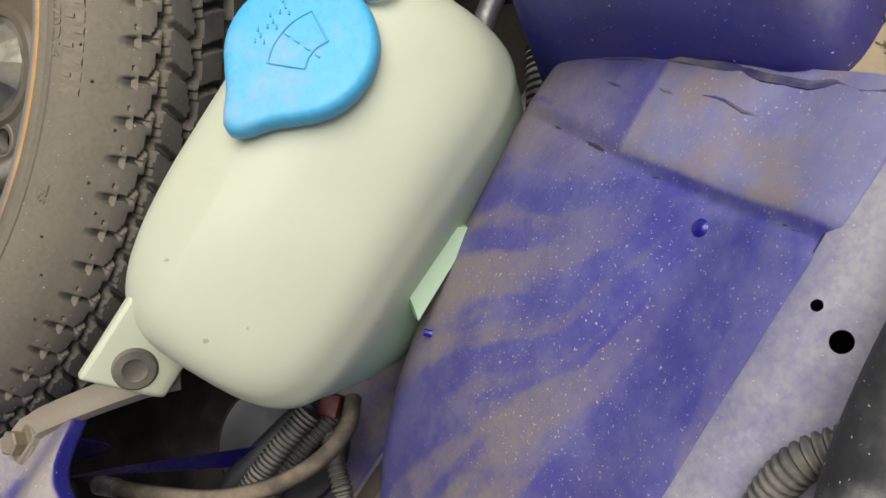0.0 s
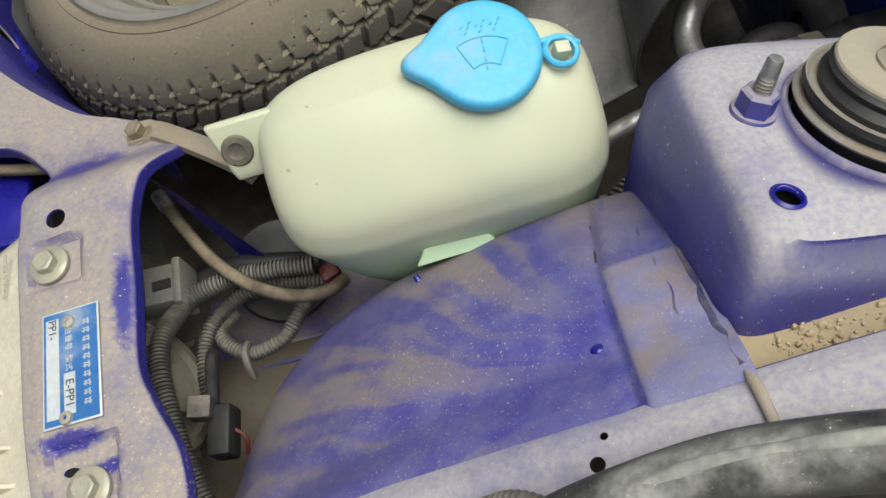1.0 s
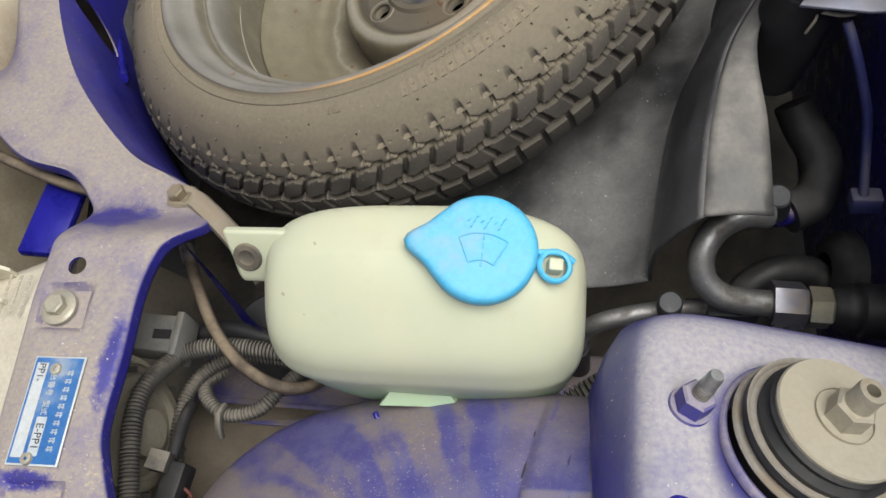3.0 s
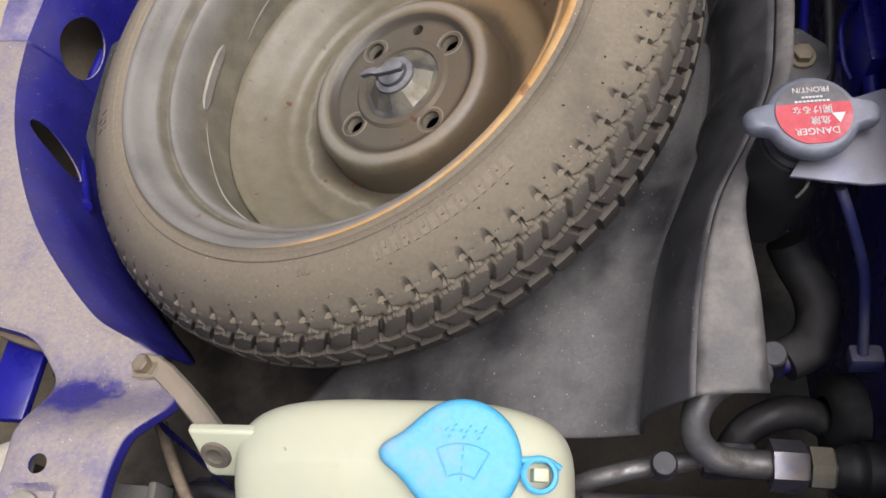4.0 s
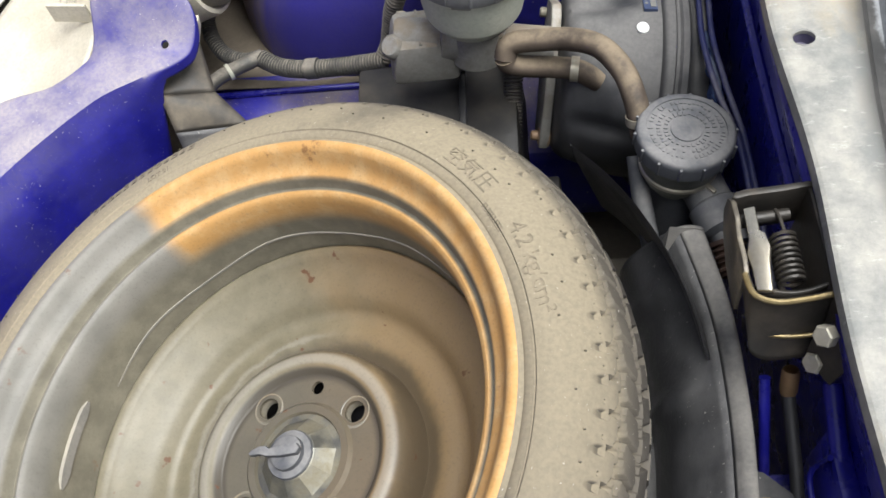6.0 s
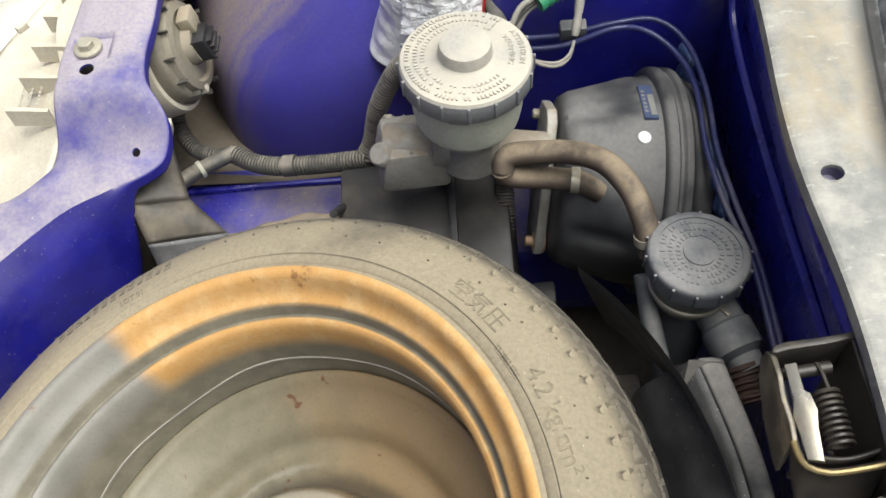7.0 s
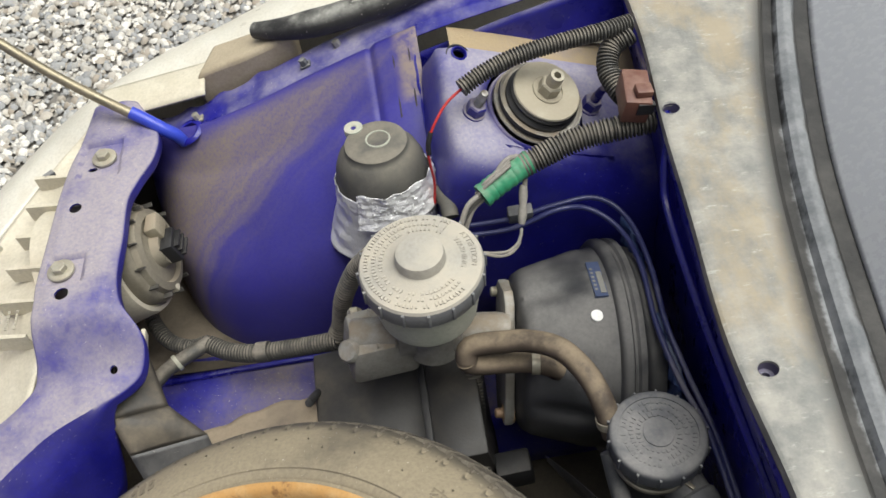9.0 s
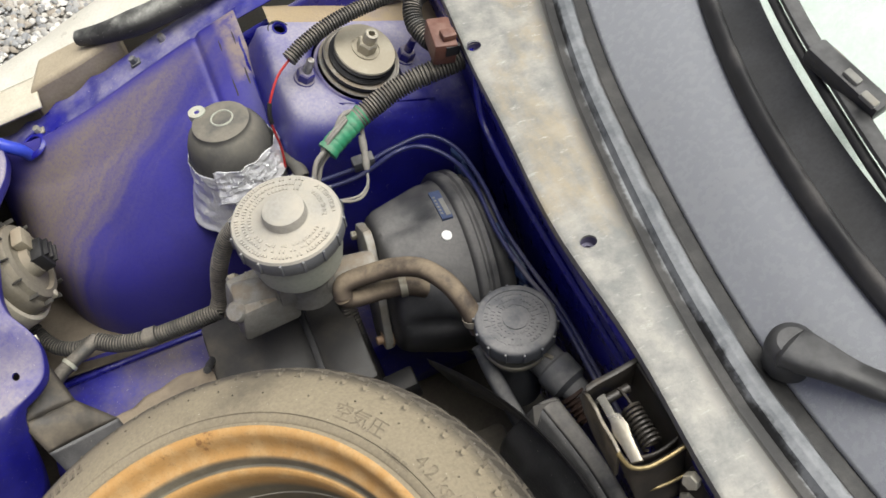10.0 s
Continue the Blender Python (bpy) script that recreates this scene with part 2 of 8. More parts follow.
M_ARCH = arch_material()
M_SOIL = worn("dried_soil", (0.065, 0.055, 0.043), (0.10, 0.083, 0.064), 0.9, dust=(0.17, 0.14, 0.105), dust_amount=0.3, dust_scale=14, grain=0.6)


# ---- building tools ----
def thing(name, label, category, group="", kind=""):
    return tagged(new(name), label, category, group, kind)


def mesh_of(bm, name, material, smooth=True, sharp=40):
    bmesh.ops.remove_doubles(bm, verts=bm.verts, dist=1e-6)
    bmesh.ops.recalc_face_normals(bm, faces=bm.faces)
    if smooth:
        for f in bm.faces:
            f.smooth = True
        lim = radians(sharp)
        for e in bm.edges:
            if len(e.link_faces) == 2 and e.calc_face_angle(0) > lim:
                e.smooth = False
    me = bpy.data.meshes.new(name)
    bm.to_mesh(me)
    bm.free()
    if material:
        me.materials.append(material)
    return me


def part(name, bm, material, parent=None, label="", smooth=True, sharp=40):
    ob = new(name, mesh_of(bm, name, material, smooth, sharp))
    ob.parent = parent
    return tagged(ob, label)


def solo(name, bm, material, label, category, group="", kind="", sharp=40):
    return tagged(part(name, bm, material, None, "", True, sharp), label, category, group, kind)


def thicken(ob, t, bevel=0.0, offset=-1.0, segs=2):
    s = ob.modifiers.new("thickness", "SOLIDIFY")
    s.thickness, s.offset = t, offset
    if bevel:
        rounded(ob, bevel, segs)
    return ob


def rounded(ob, w, segs=2):
    b = ob.modifiers.new("rounded_edges", "BEVEL")
    b.width, b.segments, b.limit_method, b.angle_limit = w, segs, "ANGLE", radians(35)
    return ob


def cut(ob, cutters):
    """Real openings: takes cutter meshes away from ob's mesh."""
    tmp = []
    bpy.context.view_layer.update()
    me = bpy.data.meshes.new_from_object(ob.evaluated_get(bpy.context.evaluated_depsgraph_get()))
    ob.modifiers.clear()
    b0 = bmesh.new()
    b0.from_mesh(me)
    bmesh.ops.recalc_face_normals(b0, faces=b0.faces)
    if b0.calc_volume(signed=True) < 0:
        bmesh.ops.reverse_faces(b0, faces=b0.faces)
    b0.to_mesh(me)
    b0.free()
    ob.data = me
    for k, bm in enumerate(cutters):
        c = new("cutter", mesh_of(bm, "cutter", None, False))
        c.matrix_world = ob.matrix_world
        tmp.append(c)
    whole = len(me.vertices)
    for solver in ("EXACT", "FAST"):
        for c in tmp:
            md = ob.modifiers.new("opening", "BOOLEAN")
            md.operation, md.object, md.solver = "DIFFERENCE", c, solver
        bpy.context.view_layer.update()
        out = bpy.data.meshes.new_from_object(ob.evaluated_get(bpy.context.evaluated_depsgraph_get()))
        ob.modifiers.clear()
        if len(out.vertices) > 0.8 * whole:
            ob.data = out
            break
    for c in tmp:
        bpy.data.objects.remove(c)
    return ob


def loft(rings, closed=True, cap=True, bm=None):
    """A skin over rings of equally many points."""
    bm = bm or bmesh.new()
    vs = [[bm.verts.new(p) for p in r] for r in rings]
    n = len(vs[0])
    for a, b in zip(vs, vs[1:]):
        for i in range(n if closed else n - 1):
            j = (i + 1) % n
            bm.faces.new((a[i], a[j], b[j], b[i]))
    if closed and cap:
        for r in (vs[0], vs[-1]):
            bm.faces.new(r)
    return bm


def lathe(profile, segs=48, m=None, bm=None, arc=1.0):
    """Turns (radius, height) round the z axis of m. Zero radii close it."""
    bm = bm or bmesh.new()
    m = m or Matrix()
    rows = []
    for r, h in profile:
        if r < 1e-6:
            rows.append([bm.verts.new(m @ Vector((0, 0, h)))])
        else:
            rows.append([bm.verts.new(m @ Vector((r * math.cos(2 * math.pi * arc * k / segs), r * math.sin(2 * math.pi * arc * k / segs), h))) for k in range(segs)])
    for a, b in zip(rows, rows[1:]):
        for i in range(segs if arc == 1.0 else segs - 1):
            j = (i + 1) % segs
            if len(a) == 1 and len(b) == 1:
                continue
            if len(a) == 1:
                bm.faces.new((a[0], b[j], b[i]))
            elif len(b) == 1:
                bm.faces.new((a[i], a[j], b[0]))
            else:
                bm.faces.new((a[i], a[j], b[j], b[i]))
    return bm


def spline(pts, step=0.004):
    """A smooth line through points, at even steps."""
    p = [Vector(q) for q in pts]
    p = [2 * p[0] - p[1]] + p + [2 * p[-1] - p[-2]]
    out = []
    for a, b, c, d in zip(p, p[1:], p[2:], p[3:]):
        n = max(2, int((c - b).length / step))
        for k in range(n):
            t = k / n
            out.append(0.5 * (2 * b + (c - a) * t + (2 * a - 5 * b + 4 * c - d) * t * t + (3 * b - a - 3 * c + d) * t ** 3))
    return out + [p[-2]]


def tube(pts, r, segs=12, step=0.004, ribs=0.0, rib=0.0035, smooth_line=True, bm=None, radii=None):
    """A round tube along a line; ribs makes it a corrugated sleeve."""
    line = spline(pts, min(step, rib / 4) if ribs else step) if smooth_line else [Vector(p) for p in pts]
    bm = bm or bmesh.new()
    t0 = (line[1] - line[0]).normalized()
    side = t0.orthogonal().normalized()
    rings, run = [], 0.0
    for i, p in enumerate(line):
        t = (line[min(i + 1, len(line) - 1)] - line[max(i - 1, 0)]).normalized()
        side = (side - t * side.dot(t)).normalized()
        up = t.cross(side)
        run += (p - line[i - 1]).length if i else 0
        rr = r if radii is None else r * float(np.interp(i / (len(line) - 1), [k / (len(radii) - 1) for k in range(len(radii))], radii))
        if ribs:
            rr += ribs * (1 if (run / rib) % 1 < 0.55 else -1)
        rings.append([p + rr * (side * math.cos(2 * math.pi * k / segs) + up * math.sin(2 * math.pi * k / segs)) for k in range(segs)])
    return loft(rings, True, True, bm)


def box(sx, sy, sz, m=None, bm=None, bevel=0.0, segs=2, taper=1.0):
    """A box centred on m, its top narrowed by taper, with rounded edges."""
    b2 = bmesh.new()
    bmesh.ops.create_cube(b2, size=1.0)
    for v in b2.verts:
        k = taper if v.co.z > 0 else 1.0
        v.co = Vector((v.co.x * sx * k, v.co.y * sy * k, v.co.z * sz))
    if bevel:
        bmesh.ops.bevel(b2, geom=b2.edges[:], offset=bevel, segments=segs, profile=0.5, affect="EDGES")
    b2.transform(m or Matrix())
    if bm is None:
        return b2
    me = bpy.data.meshes.new("t")
    b2.to_mesh(me)
    b2.free()
    bm.from_mesh(me)
    bpy.data.meshes.remove(me)
    return bm


def prism(outline, z0, z1, m=None, bm=None, bevel=0.0, segs=2):
    """A flat outline in x, y pulled up from z0 to z1."""
    b2 = bmesh.new()
    f = b2.faces.new([b2.verts.new((x, y, z0)) for x, y in outline])
    ext = bmesh.ops.extrude_face_region(b2, geom=[f])
    top = [e for e in ext["geom"] if isinstance(e, bmesh.types.BMVert)]
    bmesh.ops.translate(b2, vec=(0, 0, z1 - z0), verts=top)
    bmesh.ops.recalc_face_normals(b2, faces=b2.faces)
    if bevel:
        es = [e for e in b2.edges if e.calc_face_angle(0) > 0.3 and abs(e.verts[0].co.z - e.verts[1].co.z) < 1e-6]
        bmesh.ops.bevel(b2, geom=es, offset=bevel, segments=segs, profile=0.5, affect="EDGES")
    b2.transform(m or Matrix())
    if bm is None:
        return b2
    me = bpy.data.meshes.new("t")
    b2.to_mesh(me)
    b2.free()
    bm.from_mesh(me)
    bpy.data.meshes.remove(me)
    return bm


def ring_pts(n, r, r2=None, power=2.0):
    """A rounded outline: round for power 2, boxy above."""
    out = []
    for k in range(n):
        a = 2 * math.pi * k / n
        c, s = math.cos(a), math.sin(a)
        out.append((r * math.copysign(abs(c) ** (2 / power), c), (r2 or r) * math.copysign(abs(s) ** (2 / power), s)))
    return out


def frame_of(origin, normal, toward=(1, 0, 0)):
    """A pose whose z is normal and whose x leans toward a way."""
    z = Vector(normal).normalized()
    x = Vector(toward)
    x = (x - z * x.dot(z)).normalized()
    y = z.cross(x)
    m = Matrix((x, y, z)).transposed().to_4x4()
    m.translation = Vector(origin)
    return m


def hexagon(r, h, m, bm=None, chamfer=0.12):
    """A bolt head."""
    bm = bm or bmesh.new()
    rings = []
    for rr, hh in ((r, 0), (r, h * (1 - chamfer)), (r * 0.86, h)):
        rings.append([m @ Vector((rr * math.cos(math.pi / 3 * k), rr * math.sin(math.pi / 3 * k), hh)) for k in range(6)])
    return loft(rings, True, True, bm)


def surface(fn, nu, nv, bm=None):
    """A sheet of nu by nv cells over fn(u, v), both from 0 to 1."""
    return loft([[fn(i / nu, j / nv) for j in range(nv + 1)] for i in range(nu + 1)], False, False, bm)


def curve_at(pts, t):
    """A point on a smooth line through points, t from 0 to 1."""
    p = [Vector(q) for q in pts]
    n = len(p) - 1
    k = min(int(t * n), n - 1)
    f = t * n - k
    a, b, c, d = p[max(k - 1, 0)], p[k], p[k + 1], p[min(k + 2, n)]
    return 0.5 * (2 * b + (c - a) * f + (2 * a - 5 * b + 4 * c - d) * f * f + (3 * b - a - 3 * c + d) * f ** 3)


# ---- the setting: ground, body shell ----
M_GROUND, gn_, gl_, gb_ = shader("gravel_bed", 0.9)
vor, vtc = gn_.new("ShaderNodeTexVoronoi"), gn_.new("ShaderNodeTexCoord")
vor.inputs["Scale"].default_value = 85
gl_.new(vtc.outputs["Object"], vor.inputs["Vector"])
vsp = gn_.new("ShaderNodeSeparateColor")
gl_.new(vor.outputs["Color"], vsp.inputs[0])
stone = mix(gn_, gl_, ramp(gn_, gl_, vsp.outputs[0], 0.0, 1.0), (0.20, 0.20, 0.20), (0.60, 0.57, 0.51))
gl_.new(mix(gn_, gl_, ramp(gn_, gl_, vor.outputs["Distance"], 0.25, 0.75), stone, (0.17, 0.16, 0.145)), gb_.inputs["Base Color"])
bumped(gn_, gl_, gb_, ramp(gn_, gl_, vor.outputs["Distance"], 0.0, 0.8, 1.0, 0.0), 0.8, 0.006)
ground = part("ground", surface(lambda u, v: ((u - 0.5) * 400, (v - 0.5) * 400, 0), 4, 4), M_GROUND)
tagged(ground, "grey gravel ground round the car", "ground", kind="structure")


def lerp_list(pairs, k):
    k = min(max(k, 0), 1) * (len(pairs) - 1)
    i = min(int(k), len(pairs) - 2)
    return [a + (b - a) * (k - i) for a, b in zip(pairs[i], pairs[i + 1])]


def smooth01(x):
    x = min(max(x, 0), 1)
    return x * x * (3 - 2 * x)


PANEL_Z = 0.65
PADS = ((0.004, 0.374, 0.0165, 0.0155), (0.018, 0.494, 0.020, 0.024))


def panel_height(x, y):
    a = abs(y)
    z = PANEL_Z - 0.036 * smooth01((0.335 - a) / 0.05) - 0.09 * max(0.27 - a, 0)
    for px, py, w, h in PADS:  # pressed recesses round the bolts
        d = max(abs(x - px) - w, abs(a - py) - h)
        z -= 0.0048 * smooth01(-d / 0.004)
    return z


# front and rear edge of the radiator support, from the outer end to the middle
PANEL_FRONT = [(0.006, 0.566), (0.0, 0.522), (-0.007, 0.492), (-0.011, 0.463), (-0.013, 0.438), (-0.015, 0.400), (-0.017, 0.365), (-0.016, 0.345), (-0.016, 0.322), (-0.018, 0.302), (-0.026, 0.285), (-0.050, 0.262), (-0.098, 0.245), (-0.155, 0.190), (-0.198, 0.112), (-0.218, 0.055), (-0.225, 0.0)]
PANEL_REAR = [(0.040, 0.566), (0.062, 0.522), (0.062, 0.490), (0.050, 0.462), (0.043, 0.440), (0.043, 0.400), (0.042, 0.362), (0.047, 0.335), (0.060, 0.312), (0.056, 0.292), (0.045, 0.278), (0.022, 0.264), (-0.016, 0.242), (-0.075, 0.180), (-0.116, 0.112), (-0.138, 0.055), (-0.148, 0.0)]


def panel_sheet(side):
    fr, re_ = [(x, y, 0) for x, y in PANEL_FRONT], [(x, y, 0) for x, y in PANEL_REAR]

    def fn(u, v):
        a, b = curve_at(fr, u), curve_at(re_, u)
        deep = smooth01((u - 0.66) / 0.10)
        fore = smooth01((u - 0.80) / 0.12)
        if v > 0.75:  # the turned-down rear edge
            k = (v - 0.75) / 0.25
            depth = 0.011 + 0.10 * deep
            bend = math.sin(min(k * 3, 1) * 1.57)
            if not deep:
                return (b.x + 0.004 * bend, b.y * side, panel_height(b.x, b.y) - depth * k ** 1.3)
            band, wall = min(k / 0.35, 1), max(k - 0.35, 0) / 0.65  # a slanted band, then the upright wall
            return (b.x + 0.004 * bend + (0.008 * band + 0.008 * wall) * deep, b.y * side - side * 0.005 * band * deep * smooth01((b.y - 0.09) / 0.08), panel_height(b.x, b.y) - (0.032 * band + 0.085 * wall) * deep - 0.014 * (1 - deep) * k ** 1.3)
        if v < 0.12:
            k = 1 - v / 0.12
            return (a.x - 0.004 * math.sin(k * 1.57), a.y * side, panel_height(a.x, a.y) - 0.010 * k * k - 0.085 * fore)
        p = a.lerp(b, (v - 0.12) / 0.63)
        e = min(v - 0.12, 0.75 - v) / 0.63
        fall = 0.085 * fore * smooth01((0.62 - (v - 0.12) / 0.63) / 0.55)
        return (p.x, p.y * side, panel_height(p.x, p.y) + 0.002 * smooth01(e * 6) - fall)
    return surface(fn, 220, 36)


def hole(x, y, z, r, depth=0.03, sx=1.0, m=None):
    """A cutter for a round or long hole."""
    return loft([[(m or Matrix.Translation((x, y, z))) @ Vector((r * sx * math.cos(k * math.pi / 12), r * math.sin(k * math.pi / 12), h)) for k in range(24)] for h in (-depth, depth)])


radiator_support = thing("radiator_support", "dusty blue painted steel radiator support panel with bolt holes", "body panel", kind="structure")
for side in (-1, 1):
    p = part("panel_sheet", panel_sheet(side), M_PANEL if side < 0 else M_PANEL_R, radiator_support)
    thicken(p, 0.0016)
    cuts = [hole(0.005, 0.3485 * side, 0.65, 0.0056), hole(0.011, 0.4855 * side, 0.65, 0.0022, sx=1.9)]
    if side > 0:
        cuts += [hole(0.004, 0.438, 0.65, 0.0052), hole(0.039, 0.293, 0.61, 0.0030)]
    for wy, wz, ry, rz, lean in ((0.026, 0.545, 0.026, 0.024, 0.35), (-0.086, 0.558, 0.015, 0.026, -0.30)):
        cuts.append(loft([[(xx, wy + ry * math.cos(q) - lean * rz * math.sin(q), wz + rz * math.sin(q) + 0.3 * ry * math.cos(q)) for q in (j * math.pi / 14 for j in range(28))] for xx in (-0.17, -0.05)]))
    cut(p, cuts)

part("wall_bead", tube([(-0.134, 0.045, 0.515), (-0.138, 0.0, 0.516), (-0.134, -0.035, 0.518), (-0.117, -0.080, 0.524), (-0.102, -0.108, 0.530), (-0.090, -0.128, 0.540)], 0.0045, 12), M_BLUE, radiator_support, "pressed bead along the wall")

# bolts of the support, left and right, with their washers
M_BOLT = worn("dusty_bolt", (0.40, 0.38, 0.31), (0.46, 0.44, 0.36), 0.45, metal=0.5, dust=(0.42, 0.38, 0.3), dust_amount=0.3, dust_scale=60)


def bolt(m, washer=0.0108, head=0.0062, height=0.0055, material=None, label="pale zinc hex bolt with washer on the panel", group="body bolts"):
    b = thing("bolt", label, "bolt", group)
    if washer:
        part("washer", lathe([(0, 0.0006), (washer * 0.6, 0.0018), (washer * 0.94, 0.0016), (washer, 0.001), (washer, -0.001)], 32, m), material or M_BOLT, b)
    bm = hexagon(head, height, m @ pose(0, 0, 0.0015))
    lathe([(0, height + 0.0012), (head * 0.6, height + 0.0012), (head * 0.62, height + 0.0016), (head * 0.35, height + 0.0010)], 16, m, bm)
    part("head", bm, material or M_BOLT, b)
    return b


for side in (-1, 1):
    bolt(frame_of((0.0, 0.374 * side, 0.6495), (0, 0, 1)))
    bolt(frame_of((0.021, 0.496 * side, 0.6495), (0, 0, 1)))

# inner fenders: a flange along the top, a rounded shoulder and a wall
AR_T = [(0.310, 0.532, 0.679), (0.30, 0.532, 0.676), (0.25, 0.532, 0.660), (0.20, 0.531, 0.643), (0.16, 0.531, 0.628), (0.13, 0.532, 0.618), (0.105, 0.534, 0.610), (0.075, 0.540, 0.604), (0.045, 0.550, 0.600)]
AR_B = [(0.310, 0.383), (0.26, 0.381), (0.19, 0.382), (0.14, 0.387), (0.102, 0.399), (0.072, 0.420), (0.052, 0.447), (0.036, 0.485), (0.022, 0.545)]
AR_P = [(0, 0), (0.14, 0.001), (0.27, 0.005), (0.44, 0.019), (0.64, 0.041), (0.78, 0.059), (0.88, 0.076), (0.95, 0.100), (0.985, 0.132), (1, 0.18)]


def arch_fn(side):
    def fn(u, v):
        a, b = curve_at(AR_T, u), curve_at([(x, y, 0) for x, y in AR_B], u)
        w, d, _ = curve_at([(p, q, 0) for p, q in AR_P], v)
        x, y, z = a.x + (b.x - a.x) * w, a.y + (b.y - a.y) * w, a.z - d
        top = 1 - smooth01((d - 0.06) / 0.03)
        z += 0.0014 * smooth01((x - 0.2705 - 0.12 * max(0.47 - y, 0)) / 0.003) * top - 0.0022 * math.exp(-((x - 0.268 - 0.12 * max(0.47 - y, 0)) / 0.0026) ** 2) * top
        z += (0.026 if side > 0 else 0.021) * (1 - smooth01(w / (0.34 if side > 0 else 0.26)))
        return (x, y * side, z)
    return fn


def arch_sheet(side):
    return surface(arch_fn(side), 260, 90)


fenders = {}
M_RAIL = worn("blue_rail_dusty", BLUE, BLUE2, 0.4, dust=(0.20, 0.17, 0.15), dust_amount=0.24, dust_scale=7, specks=0.3, spec=0.35)
FLG = [(0.60, 0.540, 0.758), (0.50, 0.540, 0.742), (0.40, 0.540, 0.724), (0.32, 0.540, 0.708), (0.25, 0.540, 0.688), (0.20, 0.539, 0.671), (0.15, 0.538, 0.652), (0.10, 0.538, 0.633), (0.07, 0.542, 0.622), (0.055, 0.55, 0.616)]
for side in (-1, 1):
    f = thing("inner_fender", "blue painted inner fender over the wheel arch, streaked with dust", "inner fender", kind="structure")
    fenders[side] = f
    thicken(part("arch", arch_sheet(side), M_ARCH, f), 0.0015, offset=1)

    def flange(u, v, side=side):
        a = curve_at(FLG, u)
        n = Vector((0, 1, 0))
        dy, dz = lerp_list([(-0.012, -0.006), (-0.010, -0.0045), (-0.006, -0.002), (-0.003, -0.0005), (0.002, 0.0), (0.012, 0.001), (0.020, 0.001), (0.026, 0.0), (0.028, -0.004), (0.029, -0.035)], v)
        dent = 0.0
        if side > 0:
            for dx in (0.16, 0.12, 0.085):
                dent += 0.006 * math.exp(-((a.x - dx) / 0.008) ** 2)
        return (a.x, (a.y + dy + dent * smooth01((v - 0.3) * 3)) * side, a.z + dz)
    fl = part("flange", surface(flange, 130, 27), M_TOWER_L if side < 0 else M_FLANGE_R, f)
    thicken(fl, 0.0015)
    if side < 0:
        cut(fl, [hole(0.2475, -0.5455, 0.690, 0.0030), hole(0.2525, -0.536, 0.690, 0.0016)])
    else:
        cut(fl, [hole(0.086, 0.536, 0.625, 0.0095)])
    # rail under the arch
    def rail(u, v, side=side):
        x = 0.50 - 0.50 * u
        y, z = lerp_list([(0.390, 0.470), (0.384, 0.467), (0.380, 0.463), (0.345, 0.458), (0.290 if side > 0 else 0.322, 0.452), (0.285 if side > 0 else 0.318, 0.445), (0.283 if side > 0 else 0.316, 0.36)], v)
        return (x, y * side, z)
    thicken(part("rail", surface(rail, 30, 28), M_ARCH if side < 0 else M_RAIL, f), 0.0015, offset=1)
    # apron floor and front wall round the lamp
    thicken(part("apron", surface(lambda u, v, side=side: (-0.03 + 0.40 * u, (0.376 + 0.20 * v) * side, 0.470 + 0.004 * noise.noise((u * 4, v * 3, 0))), 20, 10), M_SOIL, f), 0.0015)
    part("seam_bead", tube([(0.02, 0.372 * side, 0.466), (0.10, 0.374 * side, 0.4655), (0.20, 0.374 * side, 0.4655), (0.34, 0.374 * side, 0.466)], 0.0032, 8), M_ARCH if side < 0 else M_BLUE, f)

# small domes, clips and specks on the inner fenders
part("dome", lathe([(0, 0.004), (0.0022, 0.0035), (0.0036, 0.0018), (0.0042, -0.001)], 24, frame_of((0.260, -0.497, 0.6635), (-0.2, 0.25, 1))), M_BLUE, fenders[-1])

# strut towers, their faces leaning inward and to the rear
def tower_n(side):
    return Vector((0.348, -0.261 * side, 0.90))


def tower_z(x, y):
    return 0.694 - 0.386 * (x - 0.344) + 0.29 * (abs(y) - 0.42)


MOUNT = (0.394, 0.436)


